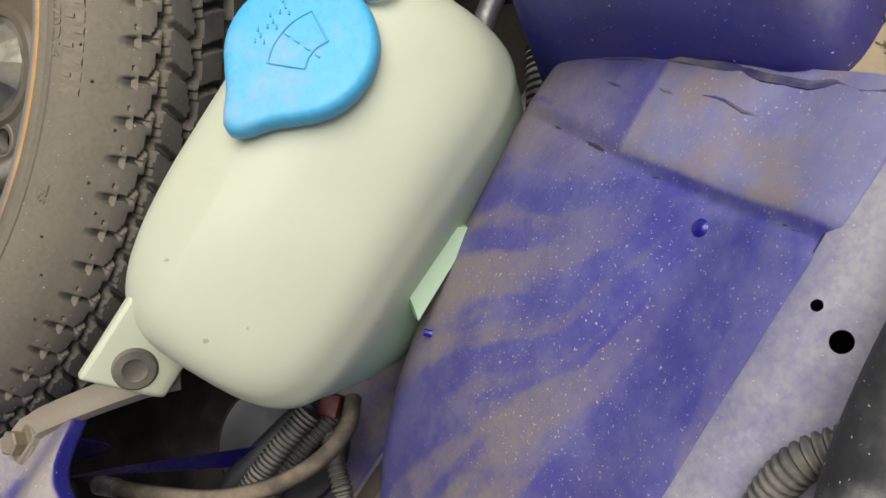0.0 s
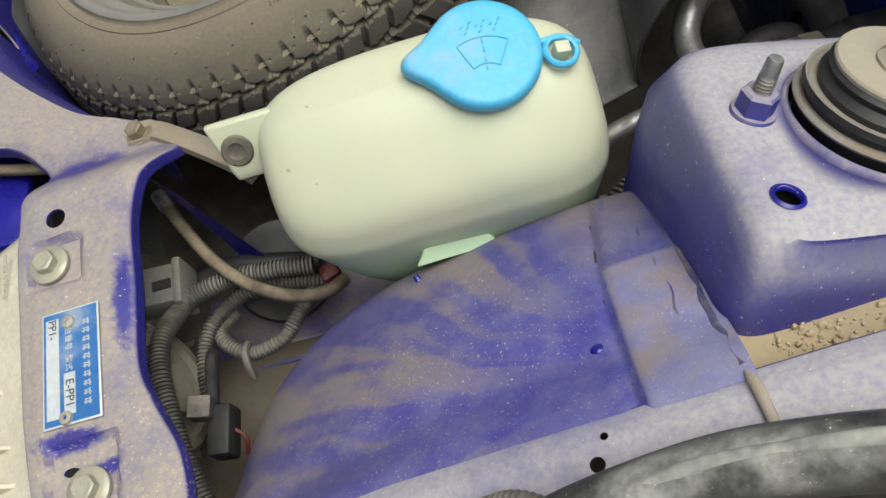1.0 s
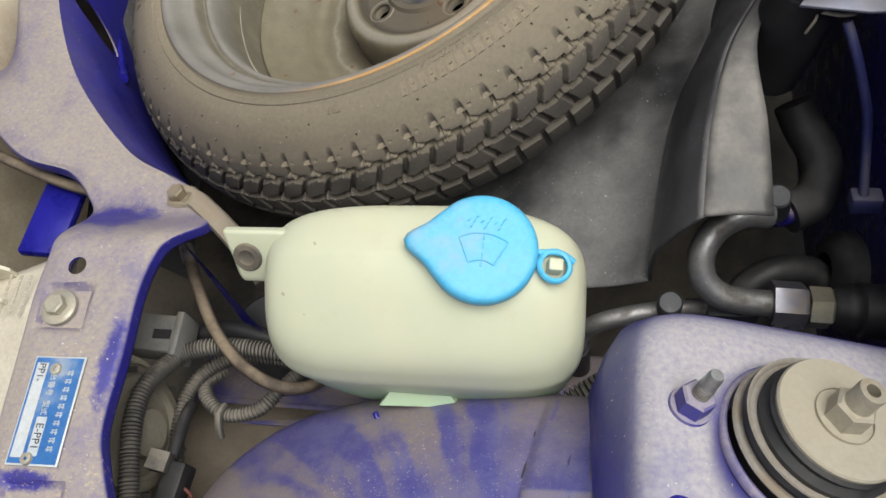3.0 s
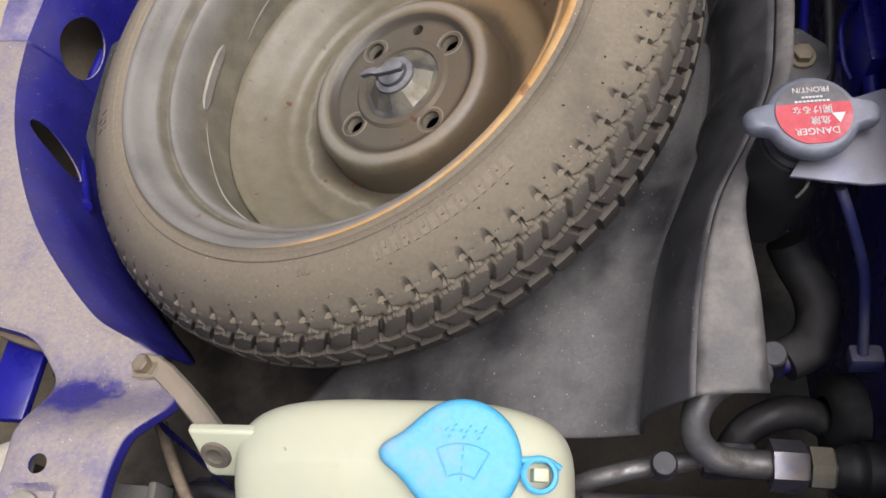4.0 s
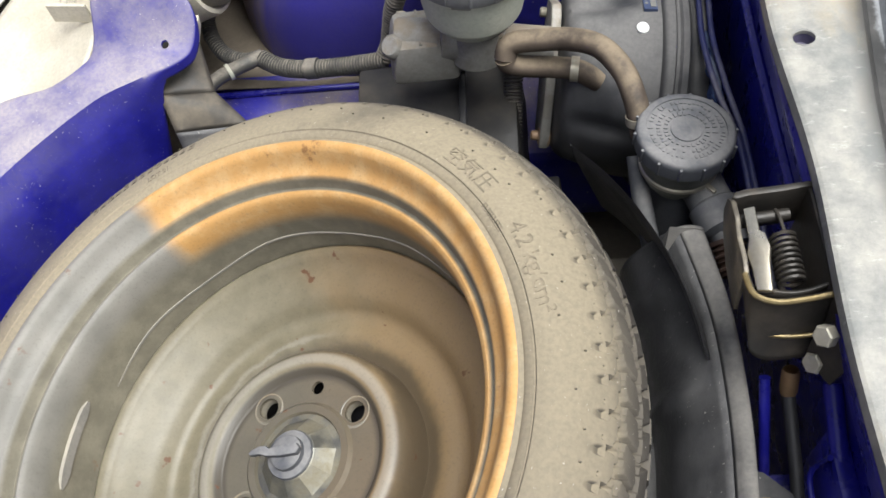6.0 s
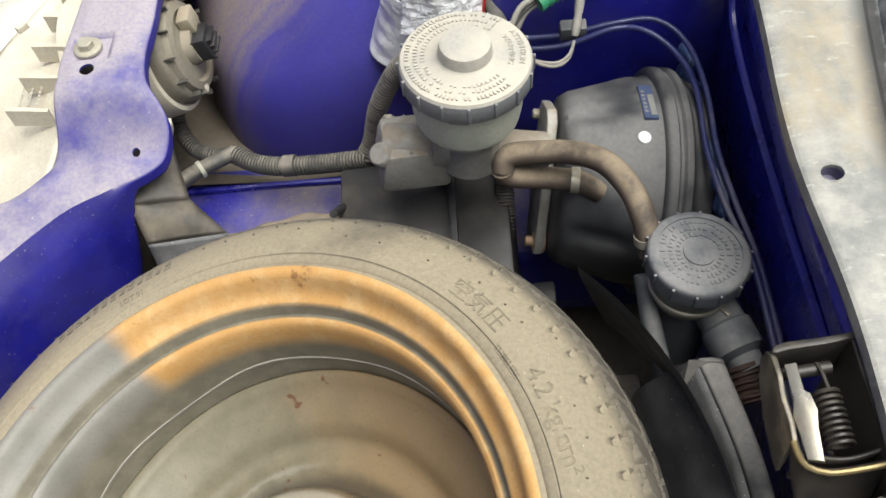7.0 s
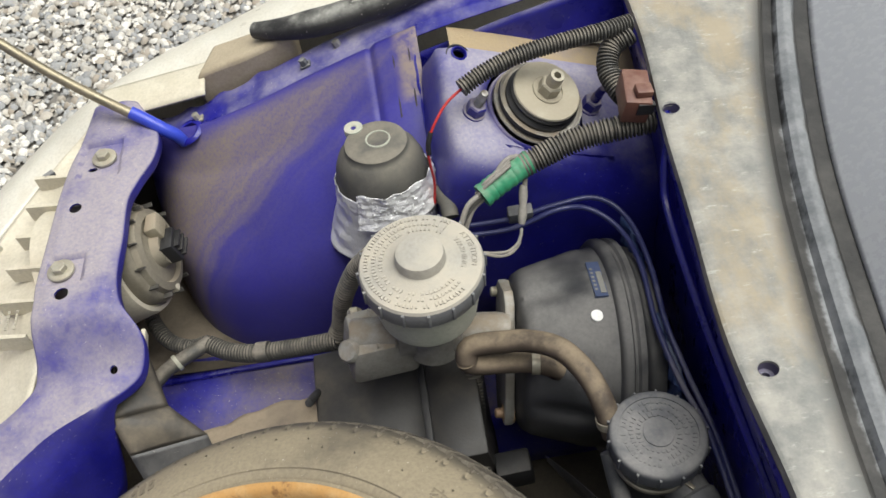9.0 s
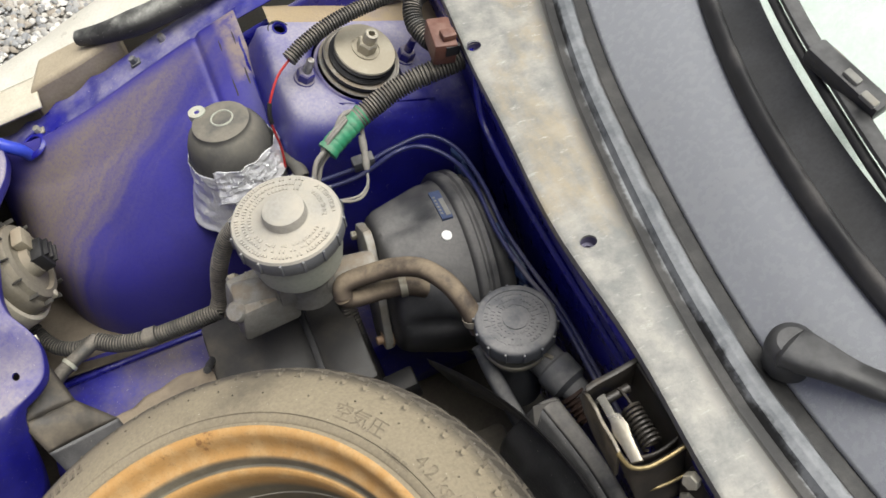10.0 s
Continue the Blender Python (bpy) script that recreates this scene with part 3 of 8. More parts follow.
def tower_sheet(side):
    def ring(grow, drop, p=6.5, gx=0.0):
        out = []
        for k in range(96):
            a = 2 * math.pi * k / 96
            c, s = math.cos(a), math.sin(a)
            q = p + (9 if s > 0 else 0)
            px, py = math.copysign(abs(c) ** (2 / q), c), math.copysign(abs(s) ** (2 / q), s)
            x = 0.411 + (0.091 + grow + (gx if px < 0 else 0)) * px
            y = 0.442 + ((0.071 if side < 0 and py < 0 else 0.061) + grow * (1.7 if py > 0 and grow > -0.01 else 1.0)) * py
            y += 0.030 * smooth01((drop - 0.02) / 0.1) * (py > 0) * abs(py)
            out.append(Vector((x, y * side, tower_z(x, y if y < 0.468 else 0.468 + 0.011 * (1 - math.exp((0.468 - y) / 0.011))) - drop - 0.30 * max(y - 0.480, 0) ** 2 / 0.03)))
        return out
    rings = [ring(0.004, 0.26, gx=0.034), ring(0.004, 0.15, gx=0.022), ring(0.004, 0.06, gx=0.010), ring(0.0035, 0.032, gx=0.005), ring(0.001, 0.018), ring(-0.0025, 0.0085), ring(-0.0070, 0.0034), ring(-0.0125, 0.0009), ring(-0.019, 0), ring(-0.03, 0, 4), ring(-0.045, 0, 3)]
    for k in range(96):  # the round mouth of the mount
        a = 2 * math.pi * k / 96
        x, y = MOUNT[0] + 0.0385 * math.cos(a), MOUNT[1] + 0.0385 * math.sin(a)
        rings[-1][k] = Vector((x, y * side, tower_z(x, y)))
        rings[-2][k] = rings[-1][k].lerp(rings[-3][k], 0.45)
        rings[-2][k].z = tower_z(rings[-2][k].x, rings[-2][k].y)
    return loft(rings, True, False)


M_WASHER = worn("strut_washer", (0.42, 0.39, 0.31), (0.36, 0.33, 0.27), 0.5, metal=0.35, dust=(0.40, 0.36, 0.28), dust_amount=0.35, dust_scale=30)
for side in (-1, 1):
    TN = tower_n(side)
    t = thing("strut_tower", "dusty blue painted suspension strut tower", "strut tower", kind="structure")
    shell = part("tower_shell", tower_sheet(side), M_TOWER_L if side < 0 else M_TOWER_R, t)
    thicken(shell, 0.0016, offset=1)
    hx, hy = (0.340, -0.4725) if side < 0 else (0.341, 0.480)
    cut(shell, [hole(0, 0, 0, 0.0050, m=frame_of((hx, hy, tower_z(hx, hy)), TN))])
    part("hole_lip", lathe([(0.0070, 0.0002), (0.0058, 0.0011), (0.0050, 0.0), (0.0049, -0.0016)], 24, frame_of((hx, hy, tower_z(hx, hy)), TN) @ pose(0, 0, 0.0010)), M_DEEP, t)
    # added black cup under the hole, standing in for the dark tower inside
    part("hole_dark_cup", lathe([(0, -0.014), (0.0085, -0.014), (0.0095, -0.012), (0.0095, -0.001), (0.0105, -0.001), (0.0105, -0.016), (0, -0.016)], 24, frame_of((hx, hy, tower_z(hx, hy)), TN)), M_RUBBER, t, "added black cup in place of the shade inside the tower")
    c0 = frame_of((MOUNT[0], MOUNT[1] * side, tower_z(*MOUNT)), TN)
    part("mount_lip", lathe([(0.0405, -0.0006), (0.0400, 0.0022), (0.0386, 0.0034), (0.0374, 0.0028), (0.0370, -0.012), (0.030, -0.014)], 56, c0), M_PANEL_R, t)
    mount = thing("strut_mount", "rubber strut mount with dusty zinc washer and nut", "strut mount", "strut mounts")
    UP = 0.0030
    part("cup", lathe([(0.0, 0.008 + UP), (0.033, 0.008 + UP), (0.0345, 0.0095 + UP), (0.0352, 0.013 + UP), (0.0342, 0.0128 + UP), (0.033, 0.0115 + UP), (0.0, 0.0115 + UP)][::-1], 56, c0), M_CAST, mount)
    part("cup_wall", lathe([(0.0352, 0.013 + UP), (0.0356, 0.010 + UP), (0.0340, 0.009 + UP), (0.0338, 0.006 + UP), (0.0350, 0.005 + UP), (0.0350, 0.001 + UP), (0.0335, 0.0), (0.0332, -0.014)], 56, c0), M_RUBBER, mount)
    part("rim_ring", lathe([(0.0335, 0.0035 + UP), (0.0372, 0.0040 + UP), (0.0376, 0.0050 + UP), (0.0368, 0.0060 + UP), (0.0335, 0.0064 + UP)], 56, c0), M_CAST, mount, "grey pressed ring")
    part("bushing", lathe([(0.0300, 0.011 + UP), (0.0306, 0.0145 + UP), (0.0278, 0.0175 + UP), (0.0290, 0.0205 + UP), (0.0270, 0.0225 + UP)], 48, c0), M_RUBBER, mount)
    part("washer", lathe([(0, 0.0245 + UP), (0.022, 0.0250 + UP), (0.0272, 0.0248 + UP), (0.0279, 0.0238 + UP), (0.0277, 0.0222 + UP), (0.0, 0.0222 + UP)], 56, c0), M_WASHER, mount)
    bm = hexagon(0.0090, 0.0105, c0 @ pose(0, 0, 0.025 + UP, 0, 0, 12))
    lathe([(0.0125, 0.0262 + UP), (0.0125, 0.025 + UP), (0, 0.025 + UP)], 24, c0, bm)
    part("nut", bm, M_WASHER, mount)
    part("rod", lathe([(0.0028, 0.038 + UP), (0.0030, 0.0455 + UP), (0.0056, 0.0455 + UP), (0.0060, 0.0443 + UP), (0.0060, 0.034 + UP)], 20, c0), M_ZINC, mount)
    for sx, sy in ((0.344, 0.4265), (0.441, 0.4445)):
        m = frame_of((sx, sy * side, tower_z(sx, sy)), TN) @ pose(0, 0, 0.001)
        st = thing("stud_nut", "blue painted nut on a threaded stud", "nut", "strut stud nuts")
        bm = lathe([(0, 0.002), (0.0092, 0.002), (0.0095, 0.0008), (0.0095, -0.002)], 28, m)
        hexagon(0.0080, 0.0095, m @ pose(0, 0, 0.0018, 0, 0, 20 * side), bm)
        part("nut", bm, M_PANEL_R, st)
        th = [(0.0036, 0.0)]
        for k in range(5):
            th += [(0.0040, 0.0115 + 0.0016 * k), (0.0035, 0.0123 + 0.0016 * k)]
        th += [(0.0036, 0.0200), (0.0034, 0.0255), (0.0028, 0.0268), (0, 0.0270)]
        part("stud", lathe(th, 20, m), M_ALU if sx < 0.4 else M_BLUE, st)

# sealant beads where tower and arch meet, and the wall above the gutter
def arch_line(side, pts, lift):
    """Points of the plan laid on the arch."""
    fn = arch_fn(side)
    grid = [fn(i / 130, j / 90) for i in range(46) for j in range(91)]
    out = []
    for x, y in pts:
        q = min(grid, key=lambda g: (g[0] - x) ** 2 + (abs(g[1]) - y) ** 2)
        out.append((x, y * side, q[2] + lift))
    return out


M_DIRT = worn("seam_grime", (0.035, 0.030, 0.045), (0.06, 0.05, 0.05), 0.8, grain=0.5)
M_BEAD = worn("dusty_sealant", (0.05, 0.05, 0.16), (0.10, 0.09, 0.14), 0.6, dust=(0.27, 0.22, 0.17), dust_amount=0.20, dust_scale=40, grain=0.4)
for side in (-1, 1):
    rnd = random.Random(12)
    for off, w in (((0.0, 0.0022), (-0.011, 0.0011)) if side < 0 else ((0.0, 0.0018),)):
        pts = arch_line(side, [(0.3045 + off + rnd.uniform(-0.0010, 0.0010) + 0.02 * (yy - 0.45), yy) for yy in np.linspace(0.405, 0.526, 18)], 0.0006)
        part("seam_bead", tube(pts, w * 0.8, 8), M_BEAD if side < 0 else M_DEEP, fenders[side], "wavy sealant bead")
    seam = arch_line(side, [(0.2685 + 0.12 * max(0.47 - yy, 0), yy) for yy in np.linspace(0.402, 0.526, 18)], 0.0002)
    part("seam_dirt", tube(seam, 0.0011, 8), M_DIRT, fenders[side], "dark dirt caught in the panel seam")
    thicken(part("upper_wall", surface(lambda u, v, side=side: (0.302 + 0.30 * u, (0.529 - 0.006 * v * v) * side, curve_at(FLG, 0.47 - 0.47 * u).z - 0.004 - 0.052 * v), 30, 6), M_TOWER_L if side < 0 else M_FLANGE_R, fenders[side]), 0.0015)

# dirt-filled ledge behind the towers
for side in (-1, 1):
    tagged(part("gutter", surface(lambda u, v: (0.31 + 0.2 * u, (0.497 + 0.04 * v) * side, 0.676 - 0.014 * u + 0.004 * math.sin(3 * v)) if side < 0 else (0.336 + 0.165 * u, 0.489 + 0.040 * v, tower_z(0.345 + 0.145 * u, 0.479) - 0.012 + 0.005 * v * v), 16, 6), worn("dirty_gutter", (0.30, 0.24, 0.15), (0.2, 0.18, 0.2), 0.9, dust=(0.36, 0.28, 0.17), dust_amount=0.4, grain=0.6)), "dirt-filled blue gutter beside the strut tower", "gutter", kind="structure")

# cowl top, firewall, scuttle, windscreen
def cowl_rear(y):
    return 0.492 + 0.02 * abs(y) + y * y * (0.45 - 0.09 * smooth01((abs(y) - 0.1) / 0.2))


def cowl(u, v):
    y = -0.62 + 1.24 * u
    xe = 0.457 + 0.030 * smooth01((abs(y) - 0.12) / 0.5) + 0.0025 * math.sin(26 * y) * math.sin(7 * y + 1)
    xr = cowl_rear(y)
    k, dx, dz = lerp_list([(0, 0.0, -0.010), (0, 0.0, -0.001), (0, 0.002, 0.0), (0.5, 0, 0.0005), (0.9, 0, 0.0), (1, -0.001, 0.0), (1, 0.004, -0.006), (1, 0.011, -0.007), (1, 0.014, -0.001), (1, 0.019, 0.001), (1, 0.025, 0.0), (1, 0.029, -0.006), (1, 0.046, -0.009)], v)
    x = xe + (xr - xe) * k + dx
    scoop = 0.006 * math.exp(-((y - 0.40) / 0.035) ** 2 - ((x - 0.535) / 0.02) ** 2)
    return (x, y, 0.733 + dz - scoop)


def cowl_material():
    m, n, l, b = shader("weathered_cowl", 0.5)
    tc = n.new("ShaderNodeTexCoord")
    sp = n.new("ShaderNodeSeparateXYZ")
    l.new(tc.outputs["Object"], sp.inputs[0])
    y2 = mathn(n, l, "ABSOLUTE", sp.outputs[1])
    # distance behind the rear edge of the flat strip
    q = n.new("ShaderNodeMath")
    q.operation = "MULTIPLY_ADD"
    sq = n.new("ShaderNodeMath")
    sq.operation = "POWER"
    l.new(y2, sq.inputs[0])
    sq.inputs[1].default_value = 2
    l.new(sq.outputs[0], q.inputs[0])
    q.inputs[1].default_value, q.inputs[2].default_value = 0.40, 0.494
    d = n.new("ShaderNodeMath")
    d.operation = "SUBTRACT"
    l.new(sp.outputs[0], d.inputs[0])
    l.new(q.outputs[0], d.inputs[1])
    big, mid, fine = noise_node(n, l, 9, 7, 0.65, stretch=(1.6, 0.8, 1)), noise_node(n, l, 26, 10, 0.72), noise_node(n, l, 420, 4, 0.6)
    pale = mix(n, l, ramp(n, l, mid, 0.35, 0.68), (0.185, 0.19, 0.18), (0.37, 0.355, 0.315))
    pale = mix(n, l, mathn(n, l, "MULTIPLY", ramp(n, l, big, 0.50, 0.66), 0.75), pale, (0.35, 0.29, 0.195))
    pale = mix(n, l, mathn(n, l, "MULTIPLY", ramp(n, l, fine, 0.55, 0.75), 0.4), pale, (0.25, 0.25, 0.25))
    pale = mix(n, l, mathn(n, l, "MULTIPLY", ramp(n, l, noise_node(n, l, 60, 9, 0.75, stretch=(1, 3, 1)), 0.56, 0.68), 0.55), pale, (0.56, 0.55, 0.50))
    pale = mix(n, l, mathn(n, l, "MULTIPLY", ramp(n, l, noise_node(n, l, 34, 9, 0.78), 0.58, 0.70), 0.5), pale, (0.10, 0.10, 0.095))
    dark = mix(n, l, ramp(n, l, mid, 0.4, 0.7), (0.022, 0.022, 0.022), (0.06, 0.058, 0.055))
    ridge = mix(n, l, ramp(n, l, mid, 0.3, 0.7), (0.10, 0.11, 0.12), (0.26, 0.27, 0.28))
    wob = n.new("ShaderNodeMath")
    wob.operation = "MULTIPLY_ADD"
    l.new(mid, wob.inputs[0])
    wob.inputs[1].default_value, wob.inputs[2].default_value = 0.018, -0.009
    dd = n.new("ShaderNodeMath")
    dd.operation = "ADD"
    l.new(d.outputs[0], dd.inputs[0])
    l.new(wob.outputs[0], dd.inputs[1])
    col = mix(n, l, ramp(n, l, dd.outputs[0], -0.013, 0.004), pale, dark)
    col = mix(n, l, mathn(n, l, "MULTIPLY", ramp(n, l, dd.outputs[0], 0.010, 0.014), ramp(n, l, dd.outputs[0], 0.024, 0.028, 1, 0)), col, ridge)
    l.new(col, b.inputs["Base Color"])
    b.inputs["Roughness"].default_value = 0.55
    bumped(n, l, b, fine, 0.25, 0.001)
    return m


cowl_panel = tagged(part("cowl_panel", surface(cowl, 160, 60), cowl_material()), "weathered black plastic cowl panel with chalky pale and tan stains", "cowl panel", kind="structure")
thicken(cowl_panel, 0.0025)
cut(cowl_panel, [hole(0.4785, 0.358, 0.732, 0.0052, sx=1.15), hole(0.471, 0.144, 0.732, 0.0052, sx=1.15)])
for hy, hx in ((0.358, 0.4785), (0.144, 0.471)):
    part("hole_collar", lathe([(0.0062, 0.0005), (0.0058, -0.003), (0.0052, -0.0085), (0.0028, -0.009), (0.0028, -0.014)], 28, frame_of((hx, hy, 0.733), (0, 0, 1))), worn("dark_collar", (0.10, 0.09, 0.16), (0.16, 0.15, 0.22), 0.4), cowl_panel)


def fw(u, v):
    y = -0.60 + 1.2 * v
    x, z = lerp_list([(0.462, 0.727), (0.458, 0.715), (0.463, 0.69), (0.4705, 0.67), (0.472, 0.55), (0.475, 0.33)], u)
    return (x + 0.03 * smooth01((abs(y) - 0.12) / 0.5), y, z)


firewall = tagged(part("firewall", surface(fw, 30, 60), M_BLUE), "deep blue painted firewall under the cowl edge", "firewall", kind="structure")
thicken(firewall, 0.004, offset=1)
part("bead", tube([(0.4745, 0.345, 0.722), (0.4685, 0.33, 0.703), (0.4665, 0.305, 0.682), (0.4655, 0.21, 0.674), (0.4655, 0.08, 0.676), (0.4655, -0.02, 0.676)], 0.0030, 8), M_BLUE, firewall)
M_SCUT = worn("satin_scuttle", (0.30, 0.31, 0.335), (0.31, 0.32, 0.34), 0.24, scale=160, dust=(0.3, 0.3, 0.3), dust_amount=0.05, dust_scale=6, grain=0.0)


def scuttle_fn(u, v):
    y = -0.66 + 1.32 * v
    x0 = cowl_rear(y) + 0.040
    x1 = 0.585 + 0.66 * y * y
    return (x0 + (x1 - x0) * u, y, 0.726 + 0.044 * u + 0.004 * math.sin(3.1 * u))


scuttle = tagged(part("windscreen_scuttle", surface(scuttle_fn, 24, 90), M_SCUT), "smooth satin grey scuttle panel below the windscreen", "scuttle", kind="structure")
thicken(scuttle, 0.003)


def screen_fn(off, wide, lift):
    def fn(u, v):
        y = -0.66 + 1.32 * v
        return (0.585 + 0.66 * y * y + off + wide * u, y, 0.770 + lift + 0.5 * (off + wide * u))
    return fn


seal_w = tagged(part("windscreen_seal", surface(lambda u, v: (0.583 + 0.66 * (-0.66 + 1.32 * v) ** 2 + 0.012 * u, -0.66 + 1.32 * v, 0.772 + 0.006 * math.sin(u * 3.14) + 0.008 * u), 10, 90), M_RUBBER), "black rubber windscreen seal", "seal", kind="structure")
thicken(seal_w, 0.002)
screen = thing("window_1", "sloping windscreen glass with black border and pale sky reflections", "windscreen", kind="structure")
M_BORDER = worn("glass_border", (0.05, 0.05, 0.05), (0.06, 0.06, 0.062), 0.15, grain=0.01)
part("border", surface(screen_fn(0.008, 0.028, 0.002), 6, 90), M_BORDER, screen)
gm, gn, gl, gb = shader("windscreen_glass", 0.02)
gb.inputs["Base Color"].default_value, gb.inputs["Transmission Weight"].default_value, gb.inputs["IOR"].default_value = (0.8, 0.9, 0.86, 1), 1.0, 1.45
pane = part("pane", surface(screen_fn(0.036, 0.5, 0.002), 6, 90), gm, screen)
pane.visible_shadow = False
# added pale sheet under the glass, its colour standing for the sky's reflection
M_SKY_SHEET = worn("pale_sky_sheet", (0.62, 0.66, 0.63), (0.7, 0.73, 0.7), 0.6, grain=0.1)
sunshade = solo("sunshade", surface(screen_fn(0.034, 0.5, -0.02), 40, 60), M_SKY_SHEET, "added pale sheet behind the windscreen glass in place of reflected sky", "sunshade")
thicken(sunshade, 0.004)

# dark tray under everything
under = part("underbody", box(0.86, 1.14, 0.02, pose(0.08, 0, 0.30)), M_BLACK)
tagged(under, "dark grimy underbody tray", "underbody", kind="structure")
for side in (-1, 1):
    tagged(part("wheel_house", box(0.56, 0.03, 0.28, pose(0.25, 0.572 * side, 0.45)), M_BLACK), "dark wheel house wall behind the inner fender", "wheel house", kind="structure")


# ---- spare wheel ----
WHEEL = frame_of((0.154, -0.0167, 0.5263), (-0.2775, 0.004, 0.9607))
spare = thing("spare_wheel", "dusty compact spare wheel on a steel rim, strapped down flat", "wheel")
TREADS = 80
M_TYRE = worn("tyre_rubber", (0.048, 0.043, 0.038), (0.075, 0.066, 0.056), 0.7, dust=(0.31, 0.262, 0.178), dust_amount=0.44, dust_scale=8, grain=0.25, specks=0.12, y_gain=(-0.22, 0.22, 0.60, 1.0), outer=(WHEEL, 0.231, 0.243, 0.22))


# the tyre's section, (radius, height over the hub face): bead and sidewall, shoulder and tread, lower side
SIDE = [(0.1870, 0.0850), (0.1880, 0.1000), (0.1890, 0.1062), (0.1905, 0.1076), (0.1925, 0.1056), (0.1938, 0.1052), (0.1952, 0.1062), (0.1985, 0.1064), (0.1998, 0.1066), (0.2004, 0.1059), (0.2012, 0.1066), (0.2060, 0.1062), (0.2105, 0.1048), (0.2165, 0.1018), (0.2220, 0.0985), (0.2265, 0.0953), (0.2305, 0.0916)]
SHOULDER = [(0.2305, 0.0916), (0.2342, 0.0882), (0.2376, 0.0844), (0.2407, 0.0802), (0.2434, 0.0758), (0.2457, 0.0712), (0.2476, 0.0664), (0.2491, 0.0615), (0.2502, 0.0565), (0.2509, 0.0515), (0.2512, 0.0465), (0.2510, 0.0415), (0.2504, 0.0365), (0.2494, 0.0316), (0.2480, 0.0268), (0.2458, 0.0212), (0.2425, 0.0158)]
LOWER = [(0.2360, 0.0090), (0.2270, 0.0030), (0.2150, -0.0010), (0.2000, 0.0), (0.1780, 0.0100)]


def side_height(r):
    """Height of the sidewall at a radius."""
    return float(np.interp(r, [q[0] for q in SIDE + SHOULDER], [q[1] for q in SIDE + SHOULDER]))


def slack(r):
    """The soft tyre hangs a little off the rim's centre."""
    k = smooth01((r - 0.195) / 0.045)
    return -0.0052 * k, 0.0046 * k


def flanged(r):
    """Radius of the lip and of the bead beside it."""
    return r - 0.0055 * smooth01((r - 0.165) / 0.025)


def tread_depth(ph, s):
    """How far the tread is cut at phase ph of a block and s millimetres out over the shoulder."""
    d = 0.0

    def slit(centre, width, deep):
        k = abs((ph - centre + 0.5) % 1.0 - 0.5)
        return deep * smooth01((width - k) / (0.45 * width))
    if 0 <= s <= 9:  # notches that deepen outwards and end abruptly
        d = slit(0.24, 0.10 + 0.05 * min(s / 4, 1), 0.0002 + 0.0030 * (s / 9) ** 1.3)
    if 6.4 <= s <= 7.6:  # wear pinholes between them
        d = max(d, slit(0.62, 0.05, 0.0012))
    if 10 <= s < 16.5:  # hooked sipes: straight out, then across to the groove
        d = max(d, slit(0.36 - 0.004 * (s - 10), 0.075, 0.0042))
    if 14.5 <= s < 19:
        run = 0.36 + 0.42 * (s - 14.5) / 4.5
        d = max(d, slit(run, 0.12, 0.0044))
    bend = 1.6 * abs(((ph + 0.15) % 1.0) * 2 - 1)
    if abs(s - 20.0 - bend) < 1.5:  # zigzag groove
        d = max(d, 0.0048)
    if abs(s - 20.5) < 3.2:  # the groove widens to a pit where the sipes meet it
        d = max(d, slit(0.86, 0.20, 0.0060))
    if 22 <= s < 34:
        d = max(d, slit(0.86 - 0.030 * (s - 22), 0.11, 0.0045))
    if abs(s - 35.0 - 1.5 * bend) < 2.0:
        d = max(d, 0.0055)
    if 39 <= s < 52:
        d = max(d, slit(0.30 + 0.020 * (s - 39), 0.12, 0.0045))
    if 52 <= s < 57:
        d = max(d, 0.0050)
    if s >= 57:
        d = max(d, slit(0.1, 0.12, 0.0040))
    return d


def tyre_mesh():
    shoulder = [Vector((r, h, 0)) for r, h in SHOULDER]
    along = [0.0]
    for p, q in zip(shoulder, shoulder[1:]):
        along.append(along[-1] + (q - p).length * 1000)
    tread = []
    s = 0.8
    while s < along[-1]:
        i = max(k for k, v in enumerate(along) if v <= s)
        p = shoulder[i].lerp(shoulder[i + 1], (s - along[i]) / (along[i + 1] - along[i]))
        tread.append((p.x, p.y, s))
        s += 1.1 if s < 44 else 2.5
    cells = 22
    n = TREADS * cells
    prof = [(r, h, None) for r, h in SIDE] + tread + [(r, h, None) for r, h in LOWER]
    m = len(prof)
    co = np.zeros((n, m, 3))
    for k in range(cells):
        cut_in = np.array([0.0 if q is None else tread_depth(k / cells, q - 1.0) for r, h, q in prof])
        rad = np.array([q[0] for q in prof]) - cut_in
        ox, oy = (np.array([slack(q[0])[i] for q in prof]) for i in (0, 1))
        for b in range(TREADS):
            a = 2 * math.pi * (b * cells + k) / n
            co[b * cells + k, :, 0], co[b * cells + k, :, 1], co[b * cells + k, :, 2] = rad * math.cos(a) + ox, rad * math.sin(a) + oy, [q[1] for q in prof]
    me = bpy.data.meshes.new("tyre")
    idx = lambda k, j: (k % n) * m + j
    faces = [(idx(k, j), idx(k + 1, j), idx(k + 1, j + 1), idx(k, j + 1)) for k in range(n) for j in range(m - 1)]
    me.from_pydata(co.reshape(-1, 3).tolist(), [], faces)
    bm = bmesh.new()
    bm.from_mesh(me)
    bpy.data.meshes.remove(me)
    bm.transform(WHEEL)
    return bm


M_MARK = worn("tyre_marks", (0.048, 0.043, 0.038), (0.075, 0.066, 0.056), 0.7, dust=(0.245, 0.205, 0.142), dust_amount=0.44, dust_scale=8, grain=0.25)
